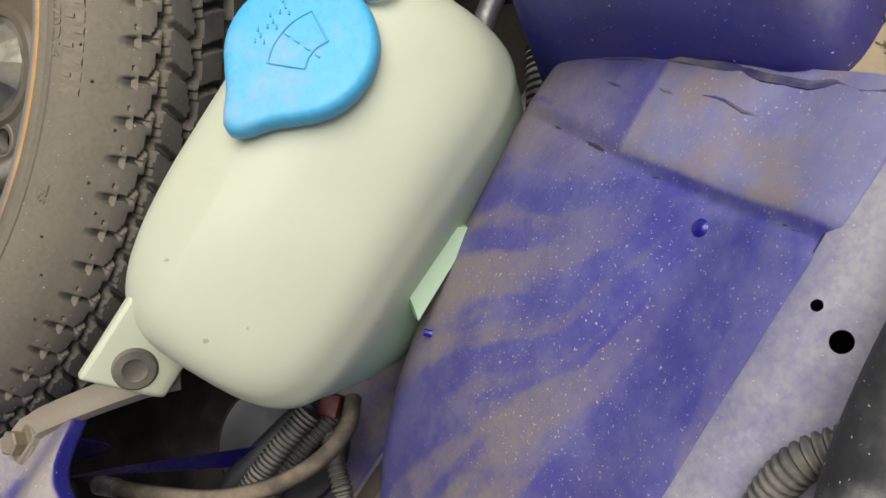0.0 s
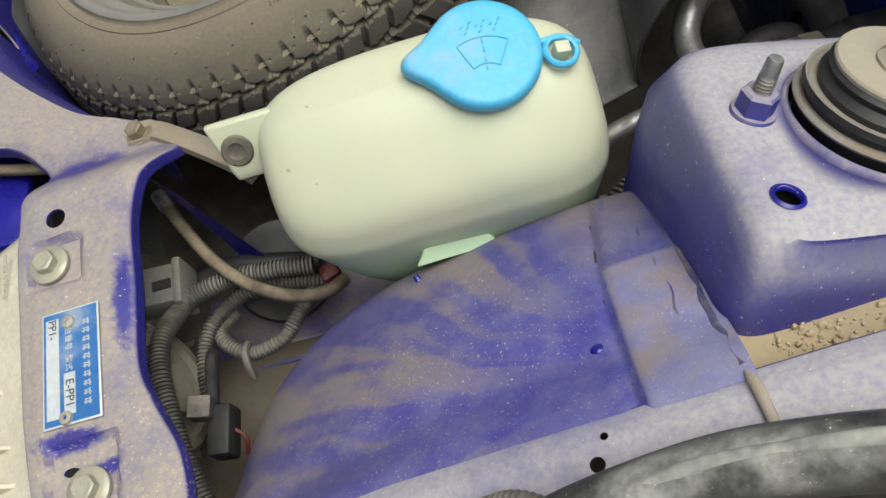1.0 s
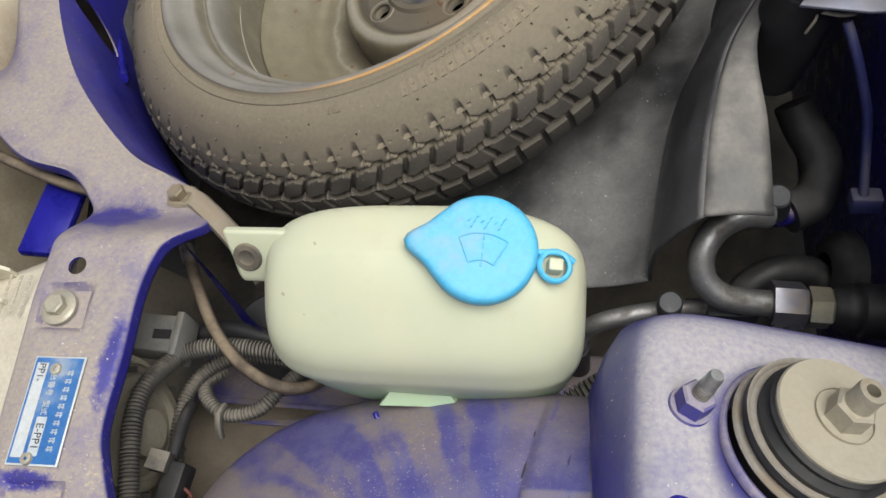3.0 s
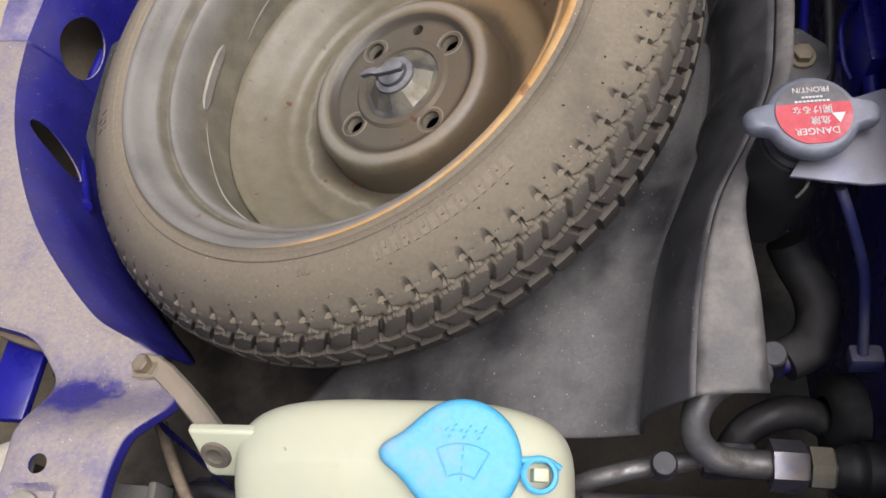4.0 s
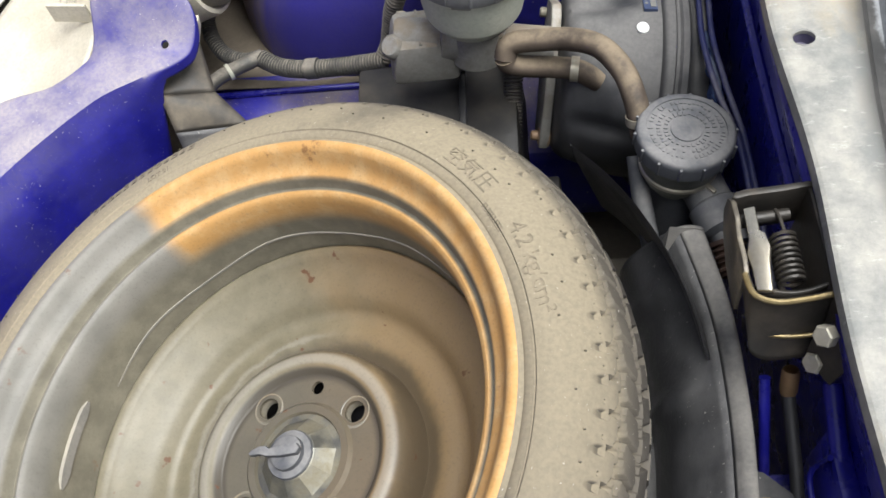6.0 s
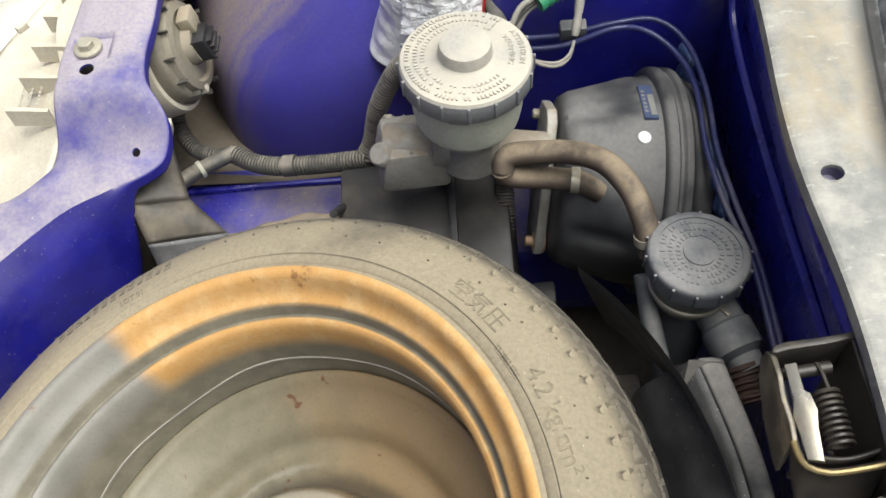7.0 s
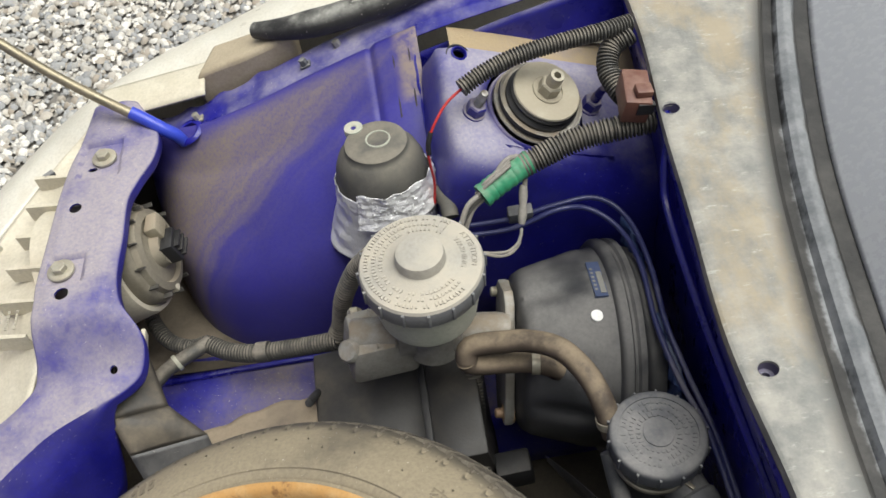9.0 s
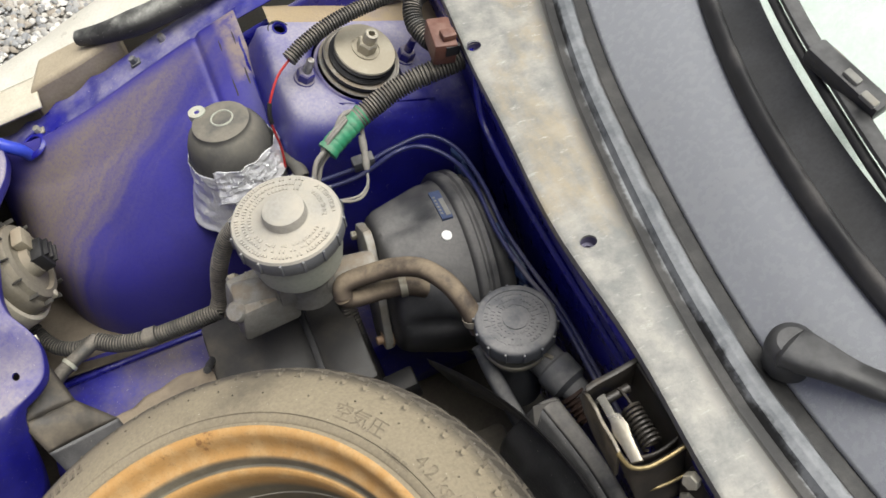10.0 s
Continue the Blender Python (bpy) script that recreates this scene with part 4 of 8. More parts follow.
tyre = part("tyre", tyre_mesh(), M_TYRE, spare, "worn dusty black rubber tyre", sharp=38)


def rim_material():
    """Grey steel dulled by dust, with old orange paint over part of its round."""
    m, n, l, b = shader("rim_paint", 0.45)
    tc = n.new("ShaderNodeTexCoord")
    sp = n.new("ShaderNodeSeparateXYZ")
    l.new(tc.outputs["Object"], sp.inputs[0])
    at = n.new("ShaderNodeMath")
    at.operation = "ARCTAN2"
    l.new(sp.outputs[1], at.inputs[0])
    l.new(sp.outputs[0], at.inputs[1])
    ang = at.outputs[0]
    wob = n.new("ShaderNodeMath")
    wob.operation = "MULTIPLY_ADD"
    edge = noise_node(n, l, 30, 5, 0.6)
    l.new(edge, wob.inputs[0])
    wob.inputs[1].default_value = 0.08
    l.new(ang, wob.inputs[2])
    orange = mathn(n, l, "MULTIPLY", ramp(n, l, wob.outputs[0], 2.04, 2.15, 1, 0), ramp(n, l, wob.outputs[0], -1.75, -1.35))
    flank = ramp(n, l, wob.outputs[0], -1.10, -0.50)
    rad = n.new("ShaderNodeVectorMath")
    rad.operation = "LENGTH"
    fl = n.new("ShaderNodeCombineXYZ")
    l.new(sp.outputs[0], fl.inputs[0])
    l.new(sp.outputs[1], fl.inputs[1])
    l.new(fl.outputs[0], rad.inputs[0])
    r = rad.outputs["Value"]
    edge_only = mathn(n, l, "ADD", flank, ramp(n, l, r, 0.1885, 0.1905))
    orange = mathn(n, l, "MULTIPLY", orange, edge_only)
    # outside these bands the rim is darker: dirt, and shade painted into the groove
    bands = mathn(n, l, "ADD", ramp(n, l, r, 0.1712, 0.1740), mathn(n, l, "MULTIPLY", ramp(n, l, sp.outputs[2], 0.052, 0.070), ramp(n, l, r, 0.1662, 0.1685, 1, 0)))
    big, mid, fine = noise_node(n, l, 9, 5, 0.6), noise_node(n, l, 60, 6, 0.65), noise_node(n, l, 500, 4, 0.6)
    grey = mix(n, l, ramp(n, l, big, 0.35, 0.7), (0.165, 0.158, 0.138), (0.235, 0.225, 0.195))
    film = mix(n, l, ramp(n, l, mid, 0.35, 0.7), (0.14, 0.128, 0.095), (0.20, 0.183, 0.135))
    org = mix(n, l, ramp(n, l, mid, 0.4, 0.72), (0.50, 0.280, 0.095), (0.56, 0.36, 0.16))
    body = mix(n, l, orange, mix(n, l, ramp(n, l, big, 0.4, 0.65), grey, (0.23, 0.217, 0.19)), org)
    col = mix(n, l, bands, film, body)
    col = mix(n, l, mathn(n, l, "MULTIPLY", ramp(n, l, noise_node(n, l, 24, 8, 0.7), 0.64, 0.70), 0.7), col, (0.16, 0.07, 0.03))
    col = mix(n, l, mathn(n, l, "MULTIPLY", ramp(n, l, fine, 0.5, 0.75), 0.25), col, (0.08, 0.07, 0.05))
    l.new(col, b.inputs["Base Color"])
    l.new(ramp(n, l, mid, 0.3, 0.7, 0.52, 0.64), b.inputs["Roughness"])
    bumped(n, l, b, fine, 0.12, 0.0008)
    return m


def disc_material():
    m, n, l, b = shader("disc_film", 0.5)
    tc = n.new("ShaderNodeTexCoord")
    sp = n.new("ShaderNodeSeparateXYZ")
    l.new(tc.outputs["Object"], sp.inputs[0])
    big, mid, fine = noise_node(n, l, 11, 5, 0.6), noise_node(n, l, 60, 7, 0.65), noise_node(n, l, 450, 4, 0.6)
    col = mix(n, l, ramp(n, l, mid, 0.3, 0.72), (0.148, 0.132, 0.088), (0.188, 0.166, 0.112))
    # a rusty tint on the rear half
    lean = n.new("ShaderNodeMath")
    lean.operation = "MULTIPLY_ADD"
    l.new(big, lean.inputs[0])
    lean.inputs[1].default_value = 0.16
    l.new(sp.outputs[0], lean.inputs[2])
    col = mix(n, l, mathn(n, l, "MULTIPLY", ramp(n, l, lean.outputs[0], 0.04, 0.17), 0.62), col, (0.31, 0.195, 0.085))
    fl = n.new("ShaderNodeCombineXYZ")
    l.new(sp.outputs[0], fl.inputs[0])
    l.new(sp.outputs[1], fl.inputs[1])
    ln = n.new("ShaderNodeVectorMath")
    ln.operation = "LENGTH"
    l.new(fl.outputs[0], ln.inputs[0])
    rw = n.new("ShaderNodeMath")
    rw.operation = "MULTIPLY_ADD"
    l.new(noise_node(n, l, 22, 6, 0.65), rw.inputs[0])
    rw.inputs[1].default_value = 0.022
    l.new(ln.outputs["Value"], rw.inputs[2])
    r = rw.outputs[0]
    # shade painted dark into the trough round the hub, with a pale line outside it
    trough_shade = mathn(n, l, "MULTIPLY", ramp(n, l, r, 0.084, 0.092), ramp(n, l, r, 0.100, 0.112, 1, 0))
    col = mix(n, l, mathn(n, l, "MULTIPLY", trough_shade, 0.75), col, (0.075, 0.062, 0.045))
    pale_line = mathn(n, l, "MULTIPLY", ramp(n, l, r, 0.109, 0.112), ramp(n, l, r, 0.112, 0.116, 1, 0))
    col = mix(n, l, mathn(n, l, "MULTIPLY", mathn(n, l, "MULTIPLY", pale_line, ramp(n, l, sp.outputs[0], -0.02, 0.02, 1, 0)), 0.3), col, (0.36, 0.34, 0.30))
    # bare worn ridge of the hub, darker face inside it and darkest ring in the hollow
    r = ln.outputs["Value"]
    ridge = mathn(n, l, "MULTIPLY", ramp(n, l, r, 0.067, 0.070), ramp(n, l, r, 0.074, 0.078, 1, 0))
    col = mix(n, l, mathn(n, l, "MULTIPLY", ridge, 0.55), col, (0.32, 0.30, 0.255))
    hub = ramp(n, l, r, 0.064, 0.068, 1, 0)
    col = mix(n, l, mathn(n, l, "MULTIPLY", hub, 0.65), col, (0.085, 0.076, 0.062))
    hollow_dark = mathn(n, l, "MULTIPLY", ramp(n, l, r, 0.056, 0.061), ramp(n, l, r, 0.064, 0.067, 1, 0))
    col = mix(n, l, mathn(n, l, "MULTIPLY", hollow_dark, 0.75), col, (0.055, 0.047, 0.036))
    col = mix(n, l, mathn(n, l, "MULTIPLY", ramp(n, l, noise_node(n, l, 16, 9, 0.72), 0.60, 0.68), 0.1), col, (0.26, 0.25, 0.22))
    col = mix(n, l, mathn(n, l, "MULTIPLY", ramp(n, l, noise_node(n, l, 70, 3, 0.5), 0.69, 0.73), 0.8), col, (0.11, 0.04, 0.015))
    col = mix(n, l, mathn(n, l, "MULTIPLY", ramp(n, l, fine, 0.5, 0.75), 0.25), col, (0.06, 0.055, 0.045))
    l.new(col, b.inputs["Base Color"])
    l.new(ramp(n, l, big, 0.3, 0.7, 0.36, 0.46), b.inputs["Roughness"])
    bumped(n, l, b, fine, 0.15, 0.0008)
    return m


def wheel_part(name, bm, material, parent, label="", sharp=40):
    ob = part(name, bm, material, parent, label, True, sharp)
    ob.matrix_world = WHEEL
    return ob


M_RIM, M_DISC = rim_material(), disc_material()
RIM = [(0.1930, 0.1075), (0.1955, 0.1080), (0.1968, 0.1095), (0.1965, 0.1115), (0.1945, 0.1122), (0.1915, 0.1115), (0.1890, 0.1085), (0.1868, 0.1030), (0.1835, 0.0985), (0.1800, 0.0965), (0.1768, 0.0955), (0.1745, 0.0945), (0.1728, 0.0915), (0.1714, 0.0868), (0.1702, 0.0846), (0.1688, 0.0842), (0.1674, 0.0852), (0.1658, 0.0856), (0.1640, 0.0846), (0.1626, 0.0815), (0.1614, 0.0765), (0.1608, 0.0680), (0.1602, 0.055), (0.1592, 0.035), (0.158, 0.018)]
rim = wheel_part("rim", lathe([(flanged(r), h - 0.004 * smooth01((h - 0.05) / 0.05)) for r, h in RIM], 160), M_RIM, spare, "grey steel rim with worn orange paint")
DISC = [(0.158, 0.020), (0.153, 0.012), (0.146, 0.007), (0.138, 0.002), (0.131, -0.002), (0.127, -0.006), (0.1235, -0.012), (0.120, -0.0165), (0.115, -0.0185), (0.110, -0.0185), (0.105, -0.0175), (0.100, -0.0180), (0.094, -0.0215), (0.088, -0.0255), (0.0850, -0.0265), (0.0828, -0.0255), (0.0812, -0.020), (0.0798, -0.010), (0.0785, -0.001), (0.0765, 0.0045), (0.0735, 0.0068), (0.070, 0.0070), (0.0665, 0.0050), (0.0645, 0.0018), (0.0625, 0.0002), (0.060, 0.0), (0.0400, 0.0), (0.0375, 0.0028), (0.0352, 0.0028), (0.0335, -0.001), (0.028, -0.001)]
disc = wheel_part("disc", lathe(DISC, 120), M_DISC, spare, "dusty steel wheel disc stained with rust")
thicken(disc, 0.003)
holes = [(0.05 * math.cos(radians(a)), 0.05 * math.sin(radians(a)), 0.0078) for a in (35.5, 125.5, 215.5, 305.5)] + [(0.0100, 0.0510, 0.0048)]
cut(disc, [hole(x, y, 0, r) for x, y, r in holes])
M_PAD = worn("hub_pad", (0.19, 0.175, 0.14), (0.25, 0.215, 0.15), 0.5, dust=(0.30, 0.22, 0.12), dust_amount=0.2, dust_scale=40, grain=0.2)
for x, y, r in holes[:4]:
    wheel_part("hole_rim", lathe([(r + 0.0075, -0.0006), (r + 0.0058, 0.0022), (r + 0.0030, 0.0032), (r + 0.0008, 0.0020), (r - 0.0003, -0.0005), (r - 0.0003, -0.006)], 28, pose(x, y, 0)), M_PAD, disc, "pressed seat round a bolt hole")


def weight(a0, a1, r, h, w, t, wig=0.0):
    """A strip that follows the rim from angle a0 to a1."""
    rings = []
    k = max(6, int((a1 - a0) / 2))
    for i in range(k + 1):
        a = radians(a0 + (a1 - a0) * i / k)
        e = min(1, 0.3 + 6 * min(i, k - i) / k)
        hh = h + wig * math.sin(5 * a) * math.cos(3 * a + 1)
        rings.append([(rr * math.cos(a), rr * math.sin(a), hz) for rr, hz in ((r + t, hh - w * e), (r - t * e, hh - w * e * 0.8), (r - t * e, hh + w * e * 0.8), (r + t, hh + w * e))])
    return loft(rings)


M_LEAD = worn("lead_strip", (0.22, 0.21, 0.19), (0.30, 0.28, 0.25), 0.5, metal=0.2, dust=(0.4, 0.37, 0.3), dust_amount=0.3)
wheel_part("balance_weight", weight(163, 186, 0.1595, 0.050, 0.0045, 0.0018), M_LEAD, rim, "old grey stick-on balance weight")
wheel_part("seam", weight(38, 160, 0.1594, 0.036, 0.0011, 0.0009, 0.005), M_LEAD, rim, "pale lifted weld seam")
wheel_part("seam", weight(190, 250, 0.1598, 0.046, 0.0010, 0.0009, 0.004), M_LEAD, rim, "pale lifted weld seam")

# added black disc so that the bolt holes read as shaded
wheel_part("hole_dark_disc", lathe([(0, -0.028), (0.075, -0.028), (0.076, -0.030)], 40), M_RUBBER, spare, "added dark disc in place of the shade behind the bolt holes")

# the clamp in the hub
clamp = thing("wheel_clamp", "dark steel hold-down clamp screwed into the wheel hub", "clamp")
M_CLAMP = worn("clamp_plate", (0.15, 0.15, 0.135), (0.26, 0.25, 0.2), 0.38, metal=0.6, dust=(0.25, 0.22, 0.15), dust_amount=0.2, dust_scale=40)
wheel_part("plate", lathe([(0.0, 0.0145), (0.0165, 0.0145), (0.0185, 0.0135), (0.0275, 0.0045), (0.0290, 0.0035), (0.0345, 0.0028), (0.0352, 0.0018), (0.0350, 0.0)], 10, pose(0, 0, 0, 0, 0, 9)), M_CLAMP, clamp, "faceted steel plate", sharp=15)
wheel_part("collar", lathe([(0.0, 0.0215), (0.0105, 0.0215), (0.0118, 0.0205), (0.0122, 0.017), (0.0165, 0.0162), (0.0172, 0.0150), (0.017, 0.0135)], 36), M_DKGREY, clamp)
wing = prism([(0.011, -0.0035), (0.0135, 0.0), (0.011, 0.0035), (0.0, 0.0040), (-0.010, 0.0022), (-0.013, 0.0045), (-0.0175, 0.0046), (-0.0235, 0.0025), (-0.0260, 0.0005), (-0.0245, -0.0012), (-0.0165, -0.0012), (-0.012, -0.0030), (0.0, -0.004)], 0.0215, 0.0262, bevel=0.001)
wheel_part("wing", wing, M_DKGREY, clamp, "bent wing of the screw")


# raised marks on the sidewall; names of makers are left as plain bars
def wrap(bm, radius, ang, top_out=True):
    """Bends flat lettering in x, y round the sidewall."""
    for v in bm.verts:
        r = radius + (v.co.y if top_out else -v.co.y)
        a = ang - (v.co.x if top_out else -v.co.x) / radius
        ox, oy = slack(r)
        v.co = Vector((r * math.cos(a) + ox, r * math.sin(a) + oy, side_height(r) + v.co.z))
    return bm


def letters(text, size):
    cu = bpy.data.curves.new("letters", "FONT")
    cu.body, cu.size, cu.extrude, cu.align_x, cu.align_y = text, size, 0.0004, "CENTER", "CENTER"
    ob = new("letters", cu)
    bpy.context.view_layer.update()
    me = bpy.data.meshes.new_from_object(ob.evaluated_get(bpy.context.evaluated_depsgraph_get()))
    bpy.data.objects.remove(ob)
    bm = bmesh.new()
    bm.from_mesh(me)
    bpy.data.meshes.remove(me)
    return bm


def bars(n, w, h, gap, seed=1):
    rnd = random.Random(seed)
    bm = bmesh.new()
    for i in range(n):
        box(w * rnd.uniform(0.7, 1.0), h, 0.0008, pose((i - n / 2 + 0.5) * (w + gap), 0, 0), bm)
        box(w * 0.35, h * 0.5, 0.0008, pose((i - n / 2 + 0.5) * (w + gap), h * 0.25 * (-1) ** i, 0.0004), bm)
    return bm


for text, size, rr, ang in (("4.2 kg/cm²", 0.0150, 0.2105, 15), ("TUBELESS", 0.0056, 0.2010, 27), ("空気圧", 0.0150, 0.2110, 38), ("T115/70D14", 0.0082, 0.2025, -64), ("TRS", 0.006, 0.2105, -87), ("LOT 01", 0.006, 0.2060, 112)):
    wheel_part("lettering", wrap(letters(text, size), rr, radians(ang)), M_MARK, tyre, "raised rubber lettering", sharp=80)
for nb, w, h, rr, ang in ((15, 0.0052, 0.0095, 0.2130, -61), (13, 0.0060, 0.0085, 0.2200, 116), (4, 0.004, 0.012, 0.2150, 194)):
    tagged(wheel_part("raised_print", wrap(bars(nb, w, h, 0.0014, nb), rr, radians(ang)), M_MARK, tyre, "raised unreadable sidewall marks"), kind="stuff")
rnd = random.Random(5)
bm = bmesh.new()
for k in range(70):  # moulding nibs
    a = 2 * math.pi * (k + rnd.uniform(-0.2, 0.2)) / 70
    r = rnd.choice((0.2165, 0.2225, 0.2280, 0.2330))
    ox, oy = slack(r)
    lathe([(0.0008, -0.0005), (0.0006, 0.0012), (0, 0.0015)], 5, pose(r * math.cos(a) + ox, r * math.sin(a) + oy, side_height(r)), bm)
nibs = wheel_part("moulding_flash", bm, M_MARK, tyre, "small rubber moulding nibs")
tagged(nibs, kind="stuff")


# ---- washer tank ----
def plastic_translucent():
    m, n, l, b = shader("tank_plastic", 0.42)
    big, mid, fine = noise_node(n, l, 8, 4, 0.55), noise_node(n, l, 40, 6, 0.65), noise_node(n, l, 420, 3, 0.6)
    tc = n.new("ShaderNodeTexCoord")
    sp = n.new("ShaderNodeSeparateXYZ")
    l.new(tc.outputs["Object"], sp.inputs[0])
    col = mix(n, l, ramp(n, l, big, 0.35, 0.65), (0.51, 0.54, 0.395), (0.57, 0.57, 0.415))
    # the fluid shows green through the lower wall
    col = mix(n, l, ramp(n, l, sp.outputs[2], 0.63, 0.585), col, (0.38, 0.54, 0.37))
    col = mix(n, l, mathn(n, l, "MULTIPLY", ramp(n, l, mid, 0.55, 0.8), 0.4), col, (0.50, 0.46, 0.33))
    spot = ramp(n, l, noise_node(n, l, 130, 2, 0.5), 0.76, 0.79)
    col = mix(n, l, mathn(n, l, "MULTIPLY", spot, 0.6), col, (0.25, 0.22, 0.15))
    l.new(col, b.inputs["Base Color"])
    b.inputs["Subsurface Weight"].default_value = 0.35
    b.inputs["Subsurface Radius"].default_value = (0.012, 0.012, 0.008)
    bumped(n, l, b, fine, 0.05, 0.0005)
    return m


M_TANK = plastic_translucent()
M_KNOB_T = worn("grommet_rubber", (0.06, 0.055, 0.045), (0.09, 0.08, 0.065), 0.6, dust=(0.2, 0.17, 0.12), dust_amount=0.3, dust_scale=60)
tank = thing("washer_tank", "pale translucent washer fluid tank with a sky blue cap", "washer tank")
TANK_Z = [(0.6745, 0.30, 0.20), (0.6745, 0.58, 0.48), (0.6732, 0.75, 0.69), (0.6700, 0.865, 0.83), (0.6645, 0.94, 0.92), (0.6570, 0.98, 0.97), (0.6470, 1.0, 1.0), (0.6300, 1.0, 1.0), (0.6120, 0.99, 0.99), (0.5920, 0.965, 0.95), (0.5650, 0.91, 0.86), (0.5400, 0.82, 0.74), (0.5100, 0.70, 0.60), (0.4980, 0.5, 0.4)]


def tank_mesh():
    rings = []
    zs = [Vector(q) for q in TANK_Z]
    for i in range(65):
        z, kx, ky = curve_at(zs, i / 64)
        low = max(0.62 - z, 0)
        ring = []
        for k in range(96):
            a = 2 * math.pi * k / 96
            c, s = math.cos(a), math.sin(a)
            p = 4.0
            x = 0.2080 + 0.0890 * kx * math.copysign(abs(c) ** (2 / p), c)
            y = -0.3545 + 0.0455 * ky * math.copysign(abs(s) ** (2 / p), s)
            x += (0.16 * low if c < 0 else -0.05 * low) * abs(c)
            top = smooth01((z - 0.60) / 0.06)
            dz = -top * (0.005 * smooth01((0.20 - x) / 0.09) + 0.008 * smooth01((x - 0.235) / 0.06) + 0.030 * smooth01((-0.340 - y) / 0.064))
            seam = 0.0008 * math.exp(-((y + 0.346) / 0.0013) ** 2) * top * (x < 0.21)
            ring.append((x, y, z + dz + seam))
        rings.append(ring)
    return loft(rings)


part("tank_body", tank_mesh(), M_TANK, tank, "pale greenish translucent plastic body", sharp=70)
# mounting ear with its grommet
rounded(part("ear", loft([[(x0, -0.3265, 0.6635), (x0 + 0.0008, -0.3315, 0.6670), (x1, -0.3485, 0.6445), (x1, -0.3490, 0.6375), (x0 + 0.001, -0.3290, 0.6375)] for x0, x1 in ((0.0965, 0.1030), (0.1060, 0.1110), (0.1340, 0.1370))]), M_TANK, tank, "pale plastic mounting ear"), 0.0018, 3)
part("grommet", lathe([(0.0, 0.0010), (0.0040, 0.0010), (0.0048, 0.0016), (0.0078, 0.0014), (0.0088, 0.0004), (0.0088, -0.003)], 32, frame_of((0.1100, -0.3410, 0.6540), (-0.05, -0.78, 0.62))), M_KNOB_T, tank, "dusty dark rubber grommet")
# foot tab that hooks into the fender
part("foot_tab", loft([[(0.190, -0.3965, 0.604), (0.220, -0.3955, 0.603), (0.220, -0.392, 0.60), (0.190, -0.393, 0.60)], [(0.186, -0.4015, 0.600), (0.224, -0.3995, 0.598), (0.224, -0.396, 0.596), (0.186, -0.398, 0.598)], [(0.182, -0.4055, 0.597), (0.227, -0.4035, 0.595), (0.227, -0.400, 0.592), (0.182, -0.402, 0.594)]]), M_TANK, tank, "pale plastic foot tab")
CAP = frame_of((0.2455, -0.3430, 0.6725), (0.17, -0.20, 0.96), (1, -0.06, 0))


def drop_outline(r, tip, n=40):
    """A disc drawn out to a rounded tip on one side."""
    out = []
    for k in range(n):
        a = 2 * math.pi * k / n
        d = abs((a - math.pi))
        q = r + tip * math.exp(-(d / 0.20) ** 2) + tip * 0.55 * max(0, 1 - d / 0.75) ** 1.6 * (1 - math.exp(-(d / 0.20) ** 2))
        out.append((q * math.cos(a), q * math.sin(a)))
    return out


cap_rings = []
for grow, h in ((-0.030, 0.0075), (-0.006, 0.0075), (-0.0030, 0.0073), (-0.0016, 0.0067), (-0.0006, 0.0056), (0, 0.0038), (0, -0.0002), (-0.0008, -0.0016)):
    base = drop_outline(0.0284, 0.0120, 72)
    cap_rings.append([CAP @ Vector((x * (1 + grow / 0.0305), y * (1 + grow / 0.0305), h)) for x, y in base])
cap = part("cap", loft(cap_rings), M_CAP, tank, "sky blue plastic cap")
part("cap_skirt", lathe([(0.0262, 0.001), (0.0258, -0.006), (0.0245, -0.0075), (0.0225, -0.016), (0.0, -0.016)], 56, CAP @ pose(0.001, 0, 0)), M_CAP, tank, "blue lower skirt of the cap")
# the raised wiper sign
sign = bmesh.new()


def raised(pts, w=0.00042, z=0.0078):
    tube([CAP @ Vector((x, y, z)) for x, y in pts], w, 6, 0.0015, bm=sign)


raised([(-0.0125, 0.004), (-0.0065, 0.0066), (0.0, 0.0074), (0.0065, 0.0066), (0.0125, 0.004)])
raised([(-0.0065, -0.0085), (-0.003, -0.0070), (0.0, -0.0066), (0.003, -0.0070), (0.0065, -0.0085)])
raised([(-0.0125, 0.004), (-0.0065, -0.0085)])
raised([(0.0125, 0.004), (0.0065, -0.0085)])
for y0, y1 in ((0.0065, 0.004), (0.002, -0.0005), (-0.003, -0.0055), (-0.008, -0.010)):
    raised([(0, y0), (0, y1)])
for dx in (-0.007, 0.0, 0.007):
    for px, py in ((0, 0.0098), (0.0012, 0.0125), (0.0025, 0.0150), (-0.0016, 0.0128)):
        raised([(dx + px - 0.0006, py), (dx + px + 0.0006, py + 0.0012)], 0.0004)
part("wiper_sign", sign, M_CAP, tank, "raised wiper and spray sign")
# tether with its ring round a peg
part("tether", tube([CAP @ Vector(p) for p in ((0.0275, 0.002, 0.003), (0.034, 0.003, 0.003), (0.041, 0.0030, 0.002), (0.0470, 0.0, 0.0))], 0.0016, 10), M_CAP, tank, "blue tether strap")
PEG = frame_of((0.2815, -0.3480, 0.6655), (0.30, -0.15, 1))
part("tether_ring", lathe([(0.0062, 0.0), (0.0066, 0.0018), (0.0082, 0.0022), (0.0092, 0.0012), (0.0092, -0.0006), (0.0062, -0.0006), (0.0062, 0.0)], 32, PEG @ pose(0, 0, 0.002)), M_CAP, tank, "blue ring of the tether")
